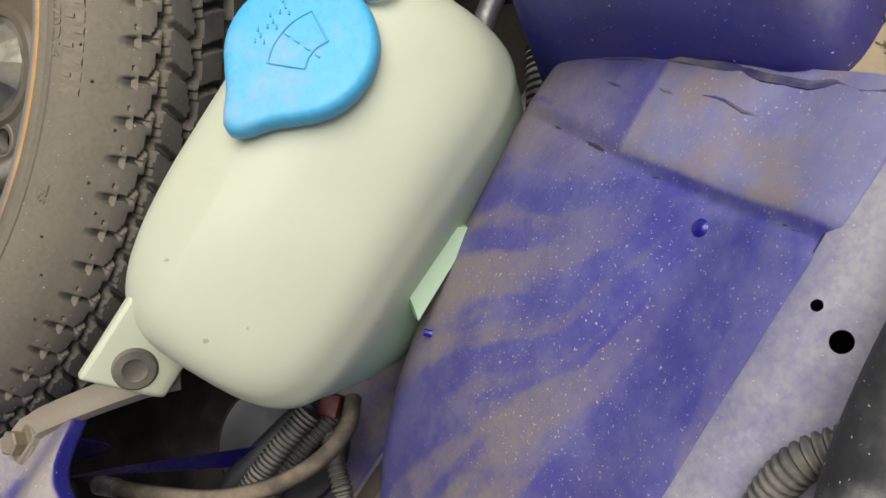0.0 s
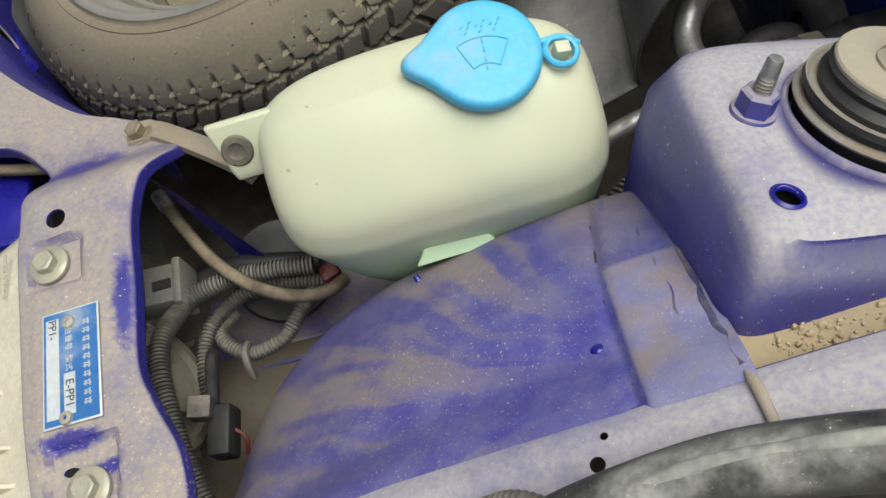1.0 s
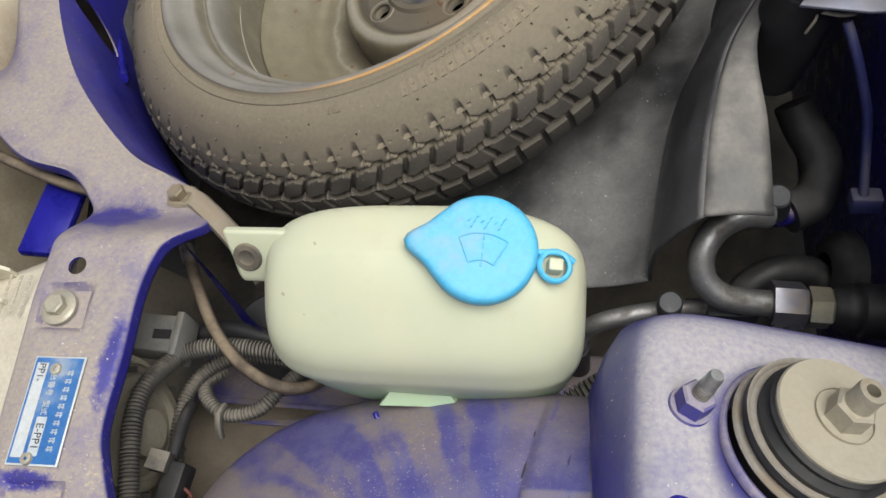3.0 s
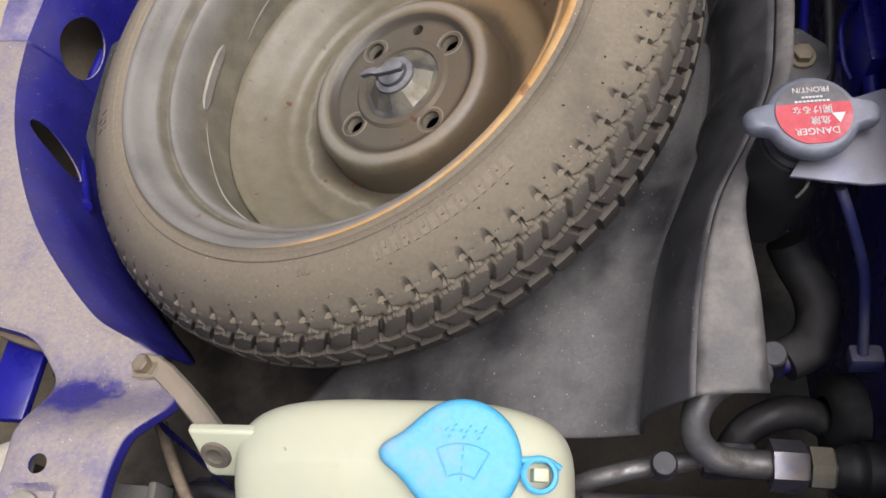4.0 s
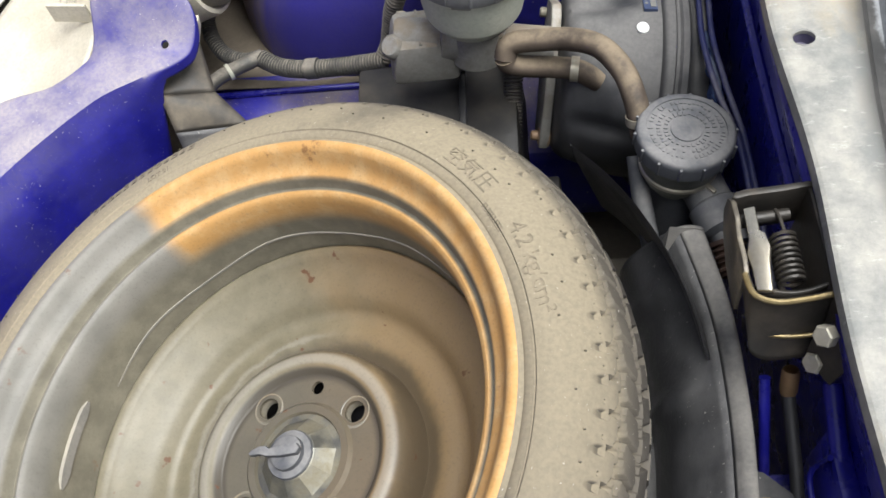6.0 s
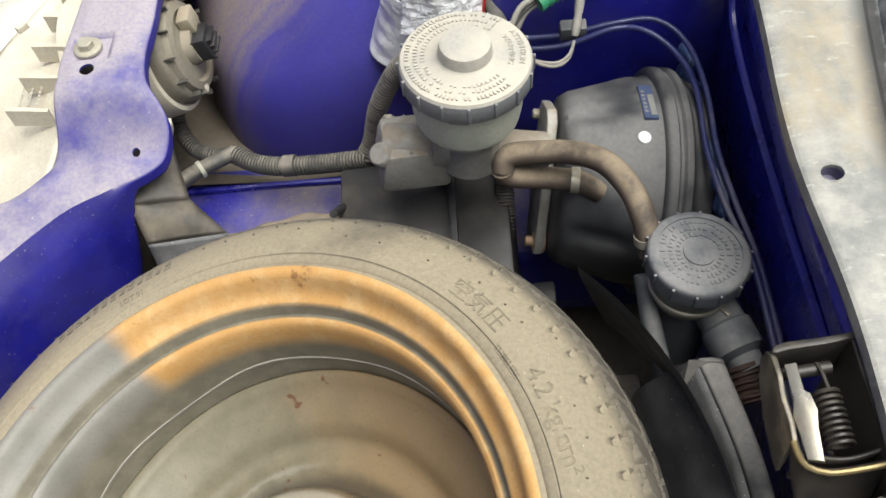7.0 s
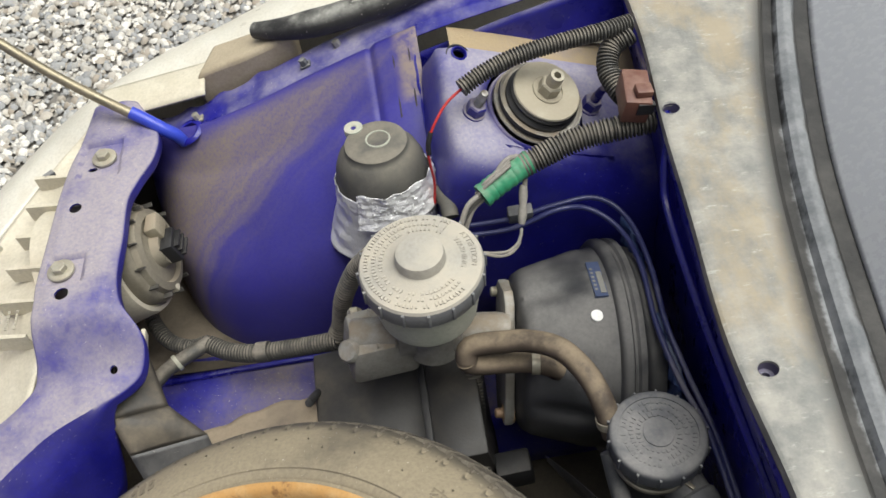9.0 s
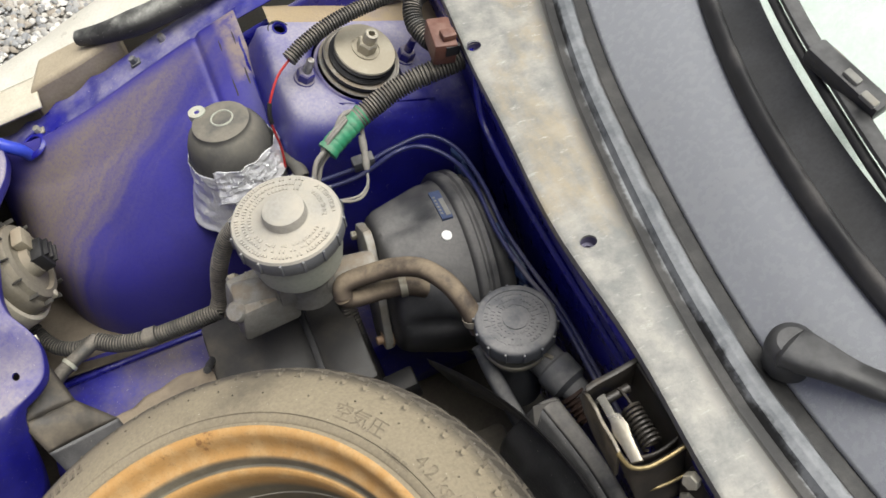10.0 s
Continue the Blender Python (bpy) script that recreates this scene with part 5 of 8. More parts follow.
part("peg", box(0.0075, 0.0065, 0.010, PEG @ pose(0, 0, 0.002), bevel=0.001), M_TANK, tank, "pale peg under the ring")

# stay from the support to the tank
stay = thing("tank_stay", "dusty pressed steel stay between tank and radiator support", "bracket")
sp_ = spline([(0.030, -0.281, 0.6155), (0.046, -0.2835, 0.6165), (0.058, -0.292, 0.6185), (0.078, -0.309, 0.622), (0.100, -0.330, 0.628), (0.112, -0.343, 0.631)], 0.003)
rings = []
for i, p in enumerate(sp_):
    t = (sp_[min(i + 1, len(sp_) - 1)] - sp_[max(i - 1, 0)]).normalized()
    s = Vector((t.y, -t.x, 0)).normalized()
    w = 0.0085 if i < 5 else 0.0068
    rings.append([p + s * a + Vector((0, 0, b)) for a, b in ((-w, 0.0), (-w * 0.8, 0.0032), (-w * 0.3, 0.0012), (w * 0.3, 0.0012), (w * 0.8, 0.0032), (w, 0.0), (w, -0.0012), (-w, -0.0012))])
part("arm", loft(rings), worn("dusty_steel", (0.27, 0.25, 0.19), (0.33, 0.30, 0.24), 0.55, metal=0.25, dust=DUST, dust_amount=0.35, dust_scale=30), stay)
bolt(frame_of((0.036, -0.2815, 0.6155), (-0.15, 0.1, 1)), washer=0.0092, head=0.0058, height=0.0065, material=worn("brown_bolt", (0.20, 0.165, 0.11), (0.28, 0.24, 0.17), 0.5, metal=0.4, dust=DUST, dust_amount=0.3, dust_scale=60), label="brownish dusty bolt holding the tank stay")


# ---- brake reservoir and master cylinder ----
M_BOWL = worn("reservoir_plastic", (0.40, 0.42, 0.35), (0.46, 0.47, 0.40), 0.45, dust=(0.42, 0.39, 0.31), dust_amount=0.2, dust_scale=30, grain=0.08)
M_SKIRT = worn("grey_skirt", (0.15, 0.155, 0.165), (0.19, 0.195, 0.20), 0.5, dust=(0.3, 0.29, 0.27), dust_amount=0.2, dust_scale=30)
brake = thing("brake_reservoir", "round milky brake fluid reservoir with a dusty grey screw cap", "reservoir")
M_BCAP = worn("dusty_cap", (0.36, 0.345, 0.305), (0.40, 0.375, 0.33), 0.6, dust=(0.46, 0.42, 0.345), dust_amount=0.32, dust_scale=22, grain=0.2)
BR = frame_of((0.286, 0.291, 0.691), (0.02, 0, 1))
cap_b = part("cap", lathe([(0, 0.0135), (0.0140, 0.0135), (0.0168, 0.0122), (0.0176, 0.0095), (0.0180, 0.0035), (0.0200, 0.0018), (0.040, 0.0012), (0.0432, 0.0002), (0.0444, -0.0020)], 72, BR), M_BCAP, brake, "dusty grey cap with raised warning text")
part("cap_skirt", lathe([(0.0444, -0.0020), (0.0450, -0.0045), (0.0450, -0.015), (0.0440, -0.0165), (0.040, -0.0165)], 72, BR), M_SKIRT, cap_b, "darker ribbed skirt of the cap")
for k in range(16):
    a = 2 * math.pi * k / 16
    part("grip_rib", box(0.0022, 0.0022, 0.013, BR @ pose(0.0452 * math.cos(a), 0.0452 * math.sin(a), -0.008, 0, 0, math.degrees(a)), None, 0.0006), M_SKIRT, cap_b)


def round_text(text, size, radius, ang, m, z, inward=False):
    bm = letters(text, size)
    for v in bm.verts:
        r = radius + v.co.y * (-1 if inward else 1)
        a = ang - v.co.x / radius * (-1 if inward else 1)
        v.co = m @ Vector((r * math.cos(a), r * math.sin(a), z + v.co.z))
    return bm


def round_bars(n, radius, h, a0, a1, m, z, seed, tall=0.0014):
    rnd, bm = random.Random(seed), bmesh.new()
    for i in range(n):
        if rnd.random() < 0.12:
            continue
        a = a0 + (a1 - a0) * (i + 0.5) / n
        box(h * rnd.uniform(0.5, 1), (a1 - a0) / n * radius * rnd.uniform(0.4, 0.7), tall, m @ pose(radius * math.cos(a), radius * math.sin(a), z, 0, 0, math.degrees(a)), bm)
    return bm


part("raised_text", round_text("ATTENTION", 0.0058, 0.0375, radians(8), BR, 0.0016), M_BCAP, cap_b, "raised warning word")
part("raised_text", round_text("WARNING", 0.0058, 0.0305, radians(5), BR, 0.0017), M_BCAP, cap_b, "raised warning word")
for rad, n, h, sd in ((0.0390, 66, 0.0036, 1), (0.0335, 54, 0.0034, 2), (0.0285, 44, 0.0032, 3)):
    tagged(part("raised_print", round_bars(n, rad, h, radians(50), radians(318), BR, 0.0016, sd), M_BCAP, cap_b, "raised unreadable small print"), kind="stuff")
part("bowl", lathe([(0.0405, -0.012), (0.0395, -0.028), (0.0385, -0.042), (0.0368, -0.052), (0.0350, -0.0535), (0.0345, -0.056), (0.0290, -0.064), (0.0225, -0.068), (0.0195, -0.069), (0.0195, -0.074), (0, -0.074)], 64, BR), M_BOWL, brake, "milky plastic fluid bowl")
part("lip_tab", box(0.004, 0.014, 0.006, BR @ pose(0.039 * math.cos(-1.75), 0.039 * math.sin(-1.75), -0.0185, 0, 0, -100), bevel=0.001), M_GREY, brake)
part("neck_clamp", lathe([(0.0195, -0.066), (0.0215, -0.067), (0.0215, -0.071), (0.0195, -0.072)], 36, BR), worn("rusty_band", (0.2, 0.12, 0.07), (0.28, 0.2, 0.12), 0.6, metal=0.3), brake, "rusty clamp ring")

master = thing("master_cylinder", "rough cast alloy brake master cylinder below the reservoir", "master cylinder")
AX = Vector((0.985, -0.05, -0.12)).normalized()
MC = frame_of((0.286, 0.291, 0.600), AX, (0, 0, 1))
part("body", lathe([(0, -0.066), (0.0125, -0.066), (0.0145, -0.063), (0.0150, -0.03), (0.0175, -0.028), (0.0175, 0.018), (0.0140, 0.020), (0.0130, 0.058), (0, 0.058)], 28, MC), M_CAST, master)
part("block", box(0.056, 0.050, 0.038, frame_of((0.242, 0.296, 0.594), (0.1, 0, 1)) @ pose(0, 0, 0, 0, 0, 8), bevel=0.006, taper=0.86), M_CAST, master, "cast end block")
for k in (-0.018, -0.004, 0.010):
    part("rib", box(0.0025, 0.044, 0.034, frame_of((0.242 + k, 0.296, 0.597), (0.1, 0, 1)) @ pose(0, 0, 0, 0, 0, 8), bevel=0.0008, taper=0.86), M_CAST, master)
part("boss", lathe([(0, 0.010), (0.007, 0.010), (0.009, 0.008), (0.010, 0.0), (0.010, -0.006)], 24, frame_of((0.222, 0.283, 0.606), (-0.4, -0.5, 0.8))), M_CAST, master, "round cast boss")
part("saddle", lathe([(0.018, 0.012), (0.021, 0.004), (0.024, -0.016), (0, -0.018)], 32, frame_of((0.285, 0.291, 0.606), (0.02, 0, 1))), M_CAST, master)
for px in (0.224, 0.252):
    part("port_plug", hexagon(0.006, 0.008, frame_of((px, 0.318, 0.598), (0, 1, 0.2))), M_BOLT, master)
part("joint_block", box(0.020, 0.012, 0.012, frame_of((0.332, 0.305, 0.582), (0.1, 0, 1)), bevel=0.004), M_CAST, master, "small alloy double link")
part("link_tube", tube([(0.295, 0.302, 0.598), (0.318, 0.304, 0.590), (0.338, 0.305, 0.584)], 0.0058, 14), M_CAST, master)

# ---- booster ----
M_BOOST = worn("booster_black", (0.034, 0.035, 0.038), (0.050, 0.051, 0.055), 0.42, dust=(0.17, 0.165, 0.16), dust_amount=0.30, dust_scale=16, grain=0.1)
booster = thing("brake_booster", "black steel brake booster drum with a stepped rim", "brake booster")
BO = frame_of((0.337, 0.2895, 0.5575), (0.985, -0.03, -0.14), (0, 0, 1))
DRUM = [(0, 0.006), (0.046, 0.007), (0.0575, 0.0085), (0.0635, 0.012), (0.0672, 0.018), (0.0720, 0.034), (0.0755, 0.047), (0.0785, 0.056), (0.0800, 0.062), (0.0808, 0.072), (0.0818, 0.0745), (0.0862, 0.0755), (0.0885, 0.078), (0.0888, 0.0825), (0.0866, 0.0840), (0.0866, 0.0862), (0.0888, 0.0880), (0.0884, 0.0925), (0.0835, 0.0955), (0.0815, 0.1000), (0.0805, 0.1100), (0, 0.118)]
drum = lathe(DRUM, 96)
for v in drum.verts:  # two long dents pressed into the shoulder
    r, a = math.hypot(v.co.x, v.co.y), math.atan2(v.co.y, v.co.x)
    for a0, h0 in ((-0.12, 0.036), (1.30, 0.036)):
        k = 0.0055 * math.exp(-((a - a0) * r / 0.0075) ** 2 - ((v.co.z - h0) / 0.020) ** 4)
        if r > 0.05:
            v.co.x, v.co.y = v.co.x * (1 - k / r), v.co.y * (1 - k / r)
drum.transform(BO)
part("shell", drum, M_BOOST, booster)
part("flange", prism([(-0.058, -0.016), (-0.05, -0.022), (0.0, -0.026), (0.05, -0.022), (0.058, -0.014), (0.058, 0.014), (0.05, 0.022), (0.0, 0.026), (-0.05, 0.022), (-0.058, 0.016)], -0.002, 0.006, BO @ pose(0, 0, 0.0, 0, 0, -34), bevel=0.0015), M_CAST, booster, "cast alloy mounting flange")
M_RUSTNUT = worn("rusty_nut", (0.24, 0.15, 0.09), (0.34, 0.27, 0.18), 0.6, metal=0.3, grain=0.4)
for p, mt in (((0.3435, 0.331, 0.584), M_BOLT), ((0.331, 0.252, 0.525), M_RUSTNUT)):
    m = frame_of(p, -AX, (0, 0, 1)) @ pose(0, 0, -0.006)
    bm = hexagon(0.0078, 0.0085, m)
    lathe([(0.0088, -0.001), (0.0088, 0.0008), (0, 0.0008)], 24, m, bm)
    lathe([(0.0042, 0.0), (0.0042, 0.0135), (0.003, 0.0145), (0, 0.0145)], 16, m, bm)
    part("flange_nut", bm, mt, booster)


def on_drum(a, h, r=0.0802):
    """A pose on the drum's flank, z outward and x round it."""
    c = BO @ Vector((r * math.cos(a), r * math.sin(a), h))
    out = (BO.to_3x3() @ Vector((math.cos(a), math.sin(a), 0))).normalized()
    return frame_of(c, out, BO.to_3x3() @ Vector((-math.sin(a), math.cos(a), 0)))


part("paint_dot", lathe([(0, 0.0006), (0.0044, 0.0005), (0.0048, -0.0006)], 24, on_drum(0.27, 0.0605)), worn("white_paint", (0.75, 0.75, 0.73), (0.8, 0.8, 0.78), 0.5), booster, "round white paint dot")
lab_m = on_drum(-0.13, 0.0665) @ pose(0, 0, -0.0008)
part("label", box(0.036, 0.0100, 0.0024, lab_m), worn("blue_label", (0.05, 0.07, 0.14), (0.07, 0.09, 0.16), 0.4), booster, "dark blue sticker with pale strip")
part("label_strip", box(0.022, 0.0042, 0.0026, lab_m @ pose(0.004, 0.0022, 0.0004)), M_GREY, booster, "pale strip of the sticker")
bm = bmesh.new()
for k in range(6):
    box(0.0022, 0.0022, 0.0005, lab_m @ pose(-0.010 + 0.0042 * k, -0.0028, 0.0013), bm)
part("label_print", bm, M_GREY, booster, "small unreadable print")

# brown vacuum hose over the cylinder
M_HOSE = worn("dusty_hose", (0.060, 0.045, 0.034), (0.088, 0.066, 0.050), 0.7, dust=(0.24, 0.19, 0.13), dust_amount=0.33, dust_scale=40, grain=0.3)
hose = thing("fluid_hose", "dusty brown rubber hose looped over the brake booster", "hose")
part("upper_leg", tube([(0.3065, 0.2475, 0.6235), (0.3085, 0.2515, 0.6310), (0.3150, 0.2525, 0.6340), (0.330, 0.250, 0.637), (0.352, 0.243, 0.643), (0.372, 0.229, 0.648), (0.386, 0.207, 0.646), (0.393, 0.187, 0.636), (0.397, 0.174, 0.618)], 0.0082, 18, 0.003), M_HOSE, hose)
part("lower_leg", tube([(0.374, 0.240, 0.600), (0.358, 0.243, 0.611), (0.337, 0.246, 0.613), (0.317, 0.247, 0.615), (0.3085, 0.2470, 0.6190), (0.3065, 0.2475, 0.6240)], 0.0080, 18, 0.003), M_HOSE, hose)
for p, nrm in (((0.3565, 0.2433, 0.6118), (1, -0.15, -0.05)), ((0.395, 0.180, 0.628), (0.1, -0.4, -1))):
    m = frame_of(p, nrm)
    c = thing("hose_clip", "grey spring clip on the brown hose", "hose clip", "hose clips")
    part("band", lathe([(0.0086, -0.003), (0.0093, -0.003), (0.0093, 0.003), (0.0086, 0.003)], 28, m), M_ZINC, c)
    for s in (-1, 1):
        part("tang", box(0.0012, 0.004, 0.0075, m @ pose(0.002 * s, -0.012, 0.0, 0, 0, 8 * s), bevel=0.0004), M_ZINC, c)

# ---- second reservoir ----
clutch = thing("clutch_reservoir", "small round reservoir with a dark grey ribbed cap", "reservoir")
CR = frame_of((0.4225, 0.161, 0.637), (0.04, 0.02, 1))
cap_c = part("cap", lathe([(0, 0.0008), (0.010, 0.0012), (0.0102, 0.0004), (0.026, 0.0006), (0.0262, 0.0014), (0.0300, 0.0010), (0.0320, -0.0008), (0.0326, -0.004), (0.0326, -0.0125), (0.0310, -0.0135), (0.028, -0.0135)], 64, CR), M_DKGREY, clutch, "dark grey cap dulled by dust")
for k in range(14):
    a = 2 * math.pi * k / 14
    part("grip_rib", box(0.0022, 0.0018, 0.0115, CR @ pose(0.0328 * math.cos(a), 0.0328 * math.sin(a), -0.007, 0, 0, math.degrees(a)), None, 0.0005), M_DKGREY, cap_c)
for rad, n, sd in ((0.0232, 48, 11), (0.0182, 38, 12), (0.0135, 26, 13)):
    tagged(part("raised_print", round_bars(n, rad, 0.0036, 0, 6.2, CR, 0.0008, sd, 0.0008), M_DKGREY, cap_c, "raised unreadable small print"), kind="stuff")
part("bowl", lathe([(0.0285, -0.011), (0.0280, -0.024), (0.0265, -0.026), (0.0265, -0.030), (0.0255, -0.031), (0.0255, -0.036), (0.0235, -0.038), (0.0232, -0.044), (0.0160, -0.048), (0.0160, -0.056), (0, -0.056)], 52, CR), worn("cloudy_bowl", (0.13, 0.135, 0.115), (0.18, 0.18, 0.15), 0.4, dust=(0.26, 0.24, 0.2), dust_amount=0.2, dust_scale=40), clutch, "cloudy grey-green bowl")
part("spring_band", lathe([(0.0262, -0.031), (0.0272, -0.032), (0.0272, -0.0345), (0.0258, -0.035)], 44, CR), M_ZINC, clutch, "thin spring band")
part("band_tang", box(0.003, 0.008, 0.003, CR @ pose(0.018, -0.024, -0.033, 0, 0, 40), bevel=0.0006), M_ZINC, clutch)
slave = thing("clutch_cylinder", "dirty cast clutch cylinder under the small reservoir", "cylinder")
part("body", lathe([(0, -0.04), (0.013, -0.04), (0.015, -0.037), (0.015, 0.0), (0.017, 0.002), (0.017, 0.02), (0.012, 0.024), (0.0115, 0.034), (0, 0.034)], 28, frame_of((0.4415, 0.135, 0.588), (0.30, -0.85, -0.15))), M_DKGREY, slave)
part("saddle", lathe([(0.0165, 0.02), (0.02, 0.0), (0.02, -0.04), (0, -0.04)], 28, frame_of((0.424, 0.160, 0.562), (0.04, 0.02, 1))), M_DKGREY, slave)
part("boot", tube([(0.4475, 0.108, 0.584), (0.450, 0.098, 0.580), (0.452, 0.085, 0.576)], 0.011, 16, ribs=0.0014, rib=0.005), worn("rusty_boot", (0.05, 0.03, 0.025), (0.09, 0.05, 0.035), 0.7), slave, "dark ribbed boot")
down_pipe = solo("drain_tube", tube([(0.394, 0.170, 0.600), (0.396, 0.150, 0.585), (0.400, 0.125, 0.570), (0.404, 0.100, 0.558)], 0.0068, 14), M_DKGREY, "dark grey rubber tube below the reservoir", "tube")

# ---- pipes along the firewall ----
M_PIPE = worn("blue_pipe", (0.02, 0.025, 0.10), (0.035, 0.04, 0.13), 0.35, dust=(0.2, 0.19, 0.2), dust_amount=0.2)
for k, (dx, dz) in enumerate(((0.0, 0.0), (-0.007, -0.0055))):
    solo("brake_pipe", tube([(0.318, 0.366 + dz, 0.632 + dz), (0.36, 0.364 + dz, 0.634 + dz), (0.398, 0.366 + dz, 0.640), (0.430 + dx, 0.366 + dz, 0.640 + dz), (0.450 + dx, 0.345 + dz, 0.634 + dz), (0.456 + dx, 0.302, 0.630), (0.454 + dx, 0.250, 0.626), (0.458 + dx, 0.205, 0.622), (0.463 + dx * 0.6, 0.160, 0.620), (0.465 + dx * 0.6, 0.10, 0.612), (0.466 + dx * 0.6, 0.03, 0.60)], 0.0022, 10), M_PIPE, "thin blue coated brake pipe along the firewall", "pipe", "brake pipes")
part_conn = solo("pipe_holder", box(0.020, 0.010, 0.014, frame_of((0.368, 0.3655, 0.637), (0, -0.2, 1)), bevel=0.0015), M_DKGREY, "grey plastic holder round the brake pipes", "pipe holder")
insul = solo("sound_pad", surface(lambda u, v: (0.455 + 0.010 * u - 0.004 * math.sin(40 * v) * math.sin(30 * u), 0.20 + 0.16 * v, 0.62 - 0.11 * u), 30, 60), worn("blue_felt", (0.03, 0.07, 0.20), (0.05, 0.09, 0.24), 0.9, dust=(0.14, 0.15, 0.18), dust_amount=0.3, grain=0.8), "rough blue felt pad on the firewall behind the booster", "sound pad")
thicken(insul, 0.004)

# ---- foil-wrapped horn unit ----
siren = thing("siren", "dark domed siren wrapped in crumpled aluminium foil tape", "siren")
SI = frame_of((0.2640, 0.4160, 0.684), (0.0, 0.05, 1))
M_SIREN = worn("siren_plastic", (0.07, 0.07, 0.065), (0.10, 0.095, 0.085), 0.6, dust=(0.22, 0.2, 0.16), dust_amount=0.3, dust_scale=25)
part("dome", lathe([(0, 0.0085), (0.0225, 0.0085), (0.0250, 0.0075), (0.0256, 0.0035), (0.0275, 0.0018), (0.0325, -0.005), (0.0360, -0.014), (0.0378, -0.026), (0.0380, -0.040), (0.0380, -0.125), (0, -0.125)], 56, SI), M_SIREN, siren)
part("ring_mark", lathe([(0.0085, 0.0086), (0.0088, 0.0094), (0.0098, 0.0094), (0.0102, 0.0086)], 32, SI @ pose(0.002, 0.002, 0)), M_BOWL, siren, "pale printed ring")
part("ear", lathe([(0.0022, 0.0028), (0.0030, 0.0036), (0.0075, 0.0036), (0.0078, 0.0006), (0.0078, -0.002)], 28, SI @ pose(-0.0165, 0.0195, 0.006)), M_BOWL, siren, "pale mounting eye")


def foil(a0, a1, h0, h1, grow, seed):
    bm = bmesh.new()

    def fn(u, v):
        a = radians(a0 + (a1 - a0) * u)
        h = h0 + (h1 - h0) * v
        nz = noise.noise(Vector((u * 9 + seed, v * 6, seed))) * 0.0020 + abs(noise.noise(Vector((u * 30, v * 22 + seed, 3)))) ** 1.5 * 0.0022
        r = 0.0392 + grow + nz + (0.005 + 0.012 * max(0, -math.cos(a)) ** 2) * v * v
        edge = 0.004 * noise.noise(Vector((u * 6, seed, 1))) * (1 if v in (0.0, 1.0) else 0)
        p = SI @ Vector((r * math.cos(a), r * math.sin(a), h + edge))
        return p
    return surface(fn, 60, 36, bm)


fm, fn_, fl_, fb = shader("foil", 0.36, 0.35)
fl_.new(mix(fn_, fl_, ramp(fn_, fl_, noise_node(fn_, fl_, 60, 6, 0.7), 0.3, 0.7), (0.80, 0.80, 0.81), (0.90, 0.90, 0.90)), fb.inputs["Base Color"])
bumped(fn_, fl_, fb, noise_node(fn_, fl_, 55, 5, 0.6, stretch=(1, 1, 0.6)), 0.9, 0.003)
thicken(part("foil_tape", foil(150, 400, -0.024, -0.088, 0.0, 1.0), fm, siren, "crumpled aluminium tape", sharp=25), 0.0004)
thicken(part("foil_patch", foil(238, 355, -0.014, -0.046, 0.0022, 7.0), fm, siren, "brighter patch of tape", sharp=25), 0.0004)
part("tail", tube([(0.296, 0.405, 0.640), (0.306, 0.398, 0.642), (0.312, 0.388, 0.640), (0.313, 0.376, 0.634)], 0.007, 14), M_SIREN, siren, "cable boot")

# ---- looms on the right ----
M_LOOM = worn("loom_sleeve", (0.055, 0.055, 0.052), (0.075, 0.072, 0.066), 0.55, dust=(0.23, 0.205, 0.17), dust_amount=0.32, dust_scale=45, grain=0.1)
M_TAPE = worn("green_tape", (0.03, 0.24, 0.12), (0.05, 0.33, 0.17), 0.45, dust=(0.16, 0.24, 0.17), dust_amount=0.3, dust_scale=60, grain=0.4)
loom = thing("taped_loom", "grey corrugated wiring sleeve ending in green tape", "wiring loom")
part("sleeve", tube([(0.372, 0.366, 0.6905), (0.388, 0.370, 0.694), (0.406, 0.374, 0.698), (0.424, 0.376, 0.7010), (0.444, 0.376, 0.7035), (0.474, 0.376, 0.706)], 0.0084, 18, ribs=0.0012, rib=0.0029), M_LOOM, loom)
part("tape", tube([(0.338, 0.351, 0.681), (0.346, 0.355, 0.6835), (0.357, 0.360, 0.6865), (0.366, 0.364, 0.689), (0.378, 0.368, 0.692)], 0.0093, 18, ribs=0.0003, rib=0.0060), M_TAPE, loom, "wound bright green tape")
M_WIRE = worn("grey_wire", (0.22, 0.21, 0.19), (0.3, 0.28, 0.25), 0.6, dust=DUST, dust_amount=0.2)
for k, pts in enumerate(([(0.338, 0.351, 0.681), (0.328, 0.345, 0.677), (0.318, 0.337, 0.668), (0.312, 0.328, 0.655)], [(0.336, 0.350, 0.684), (0.326, 0.343, 0.682), (0.319, 0.333, 0.673), (0.314, 0.32, 0.66)], [(0.340, 0.352, 0.678), (0.330, 0.347, 0.673), (0.322, 0.338, 0.662)])):
    part("wire", tube(pts, 0.0021, 8), M_WIRE if k else M_SIREN, loom)
for k, off in enumerate((0.0, 0.0035)):
    part("wire", tube([(0.334, 0.349 + off, 0.683), (0.342, 0.351 + off, 0.692), (0.352, 0.355 + off, 0.697), (0.362, 0.361 + off, 0.699)], 0.0015, 8), M_WIRE, loom)
sense = thing("sensor_lead", "pale grey twin wire with inline connector to the reservoir", "wire")
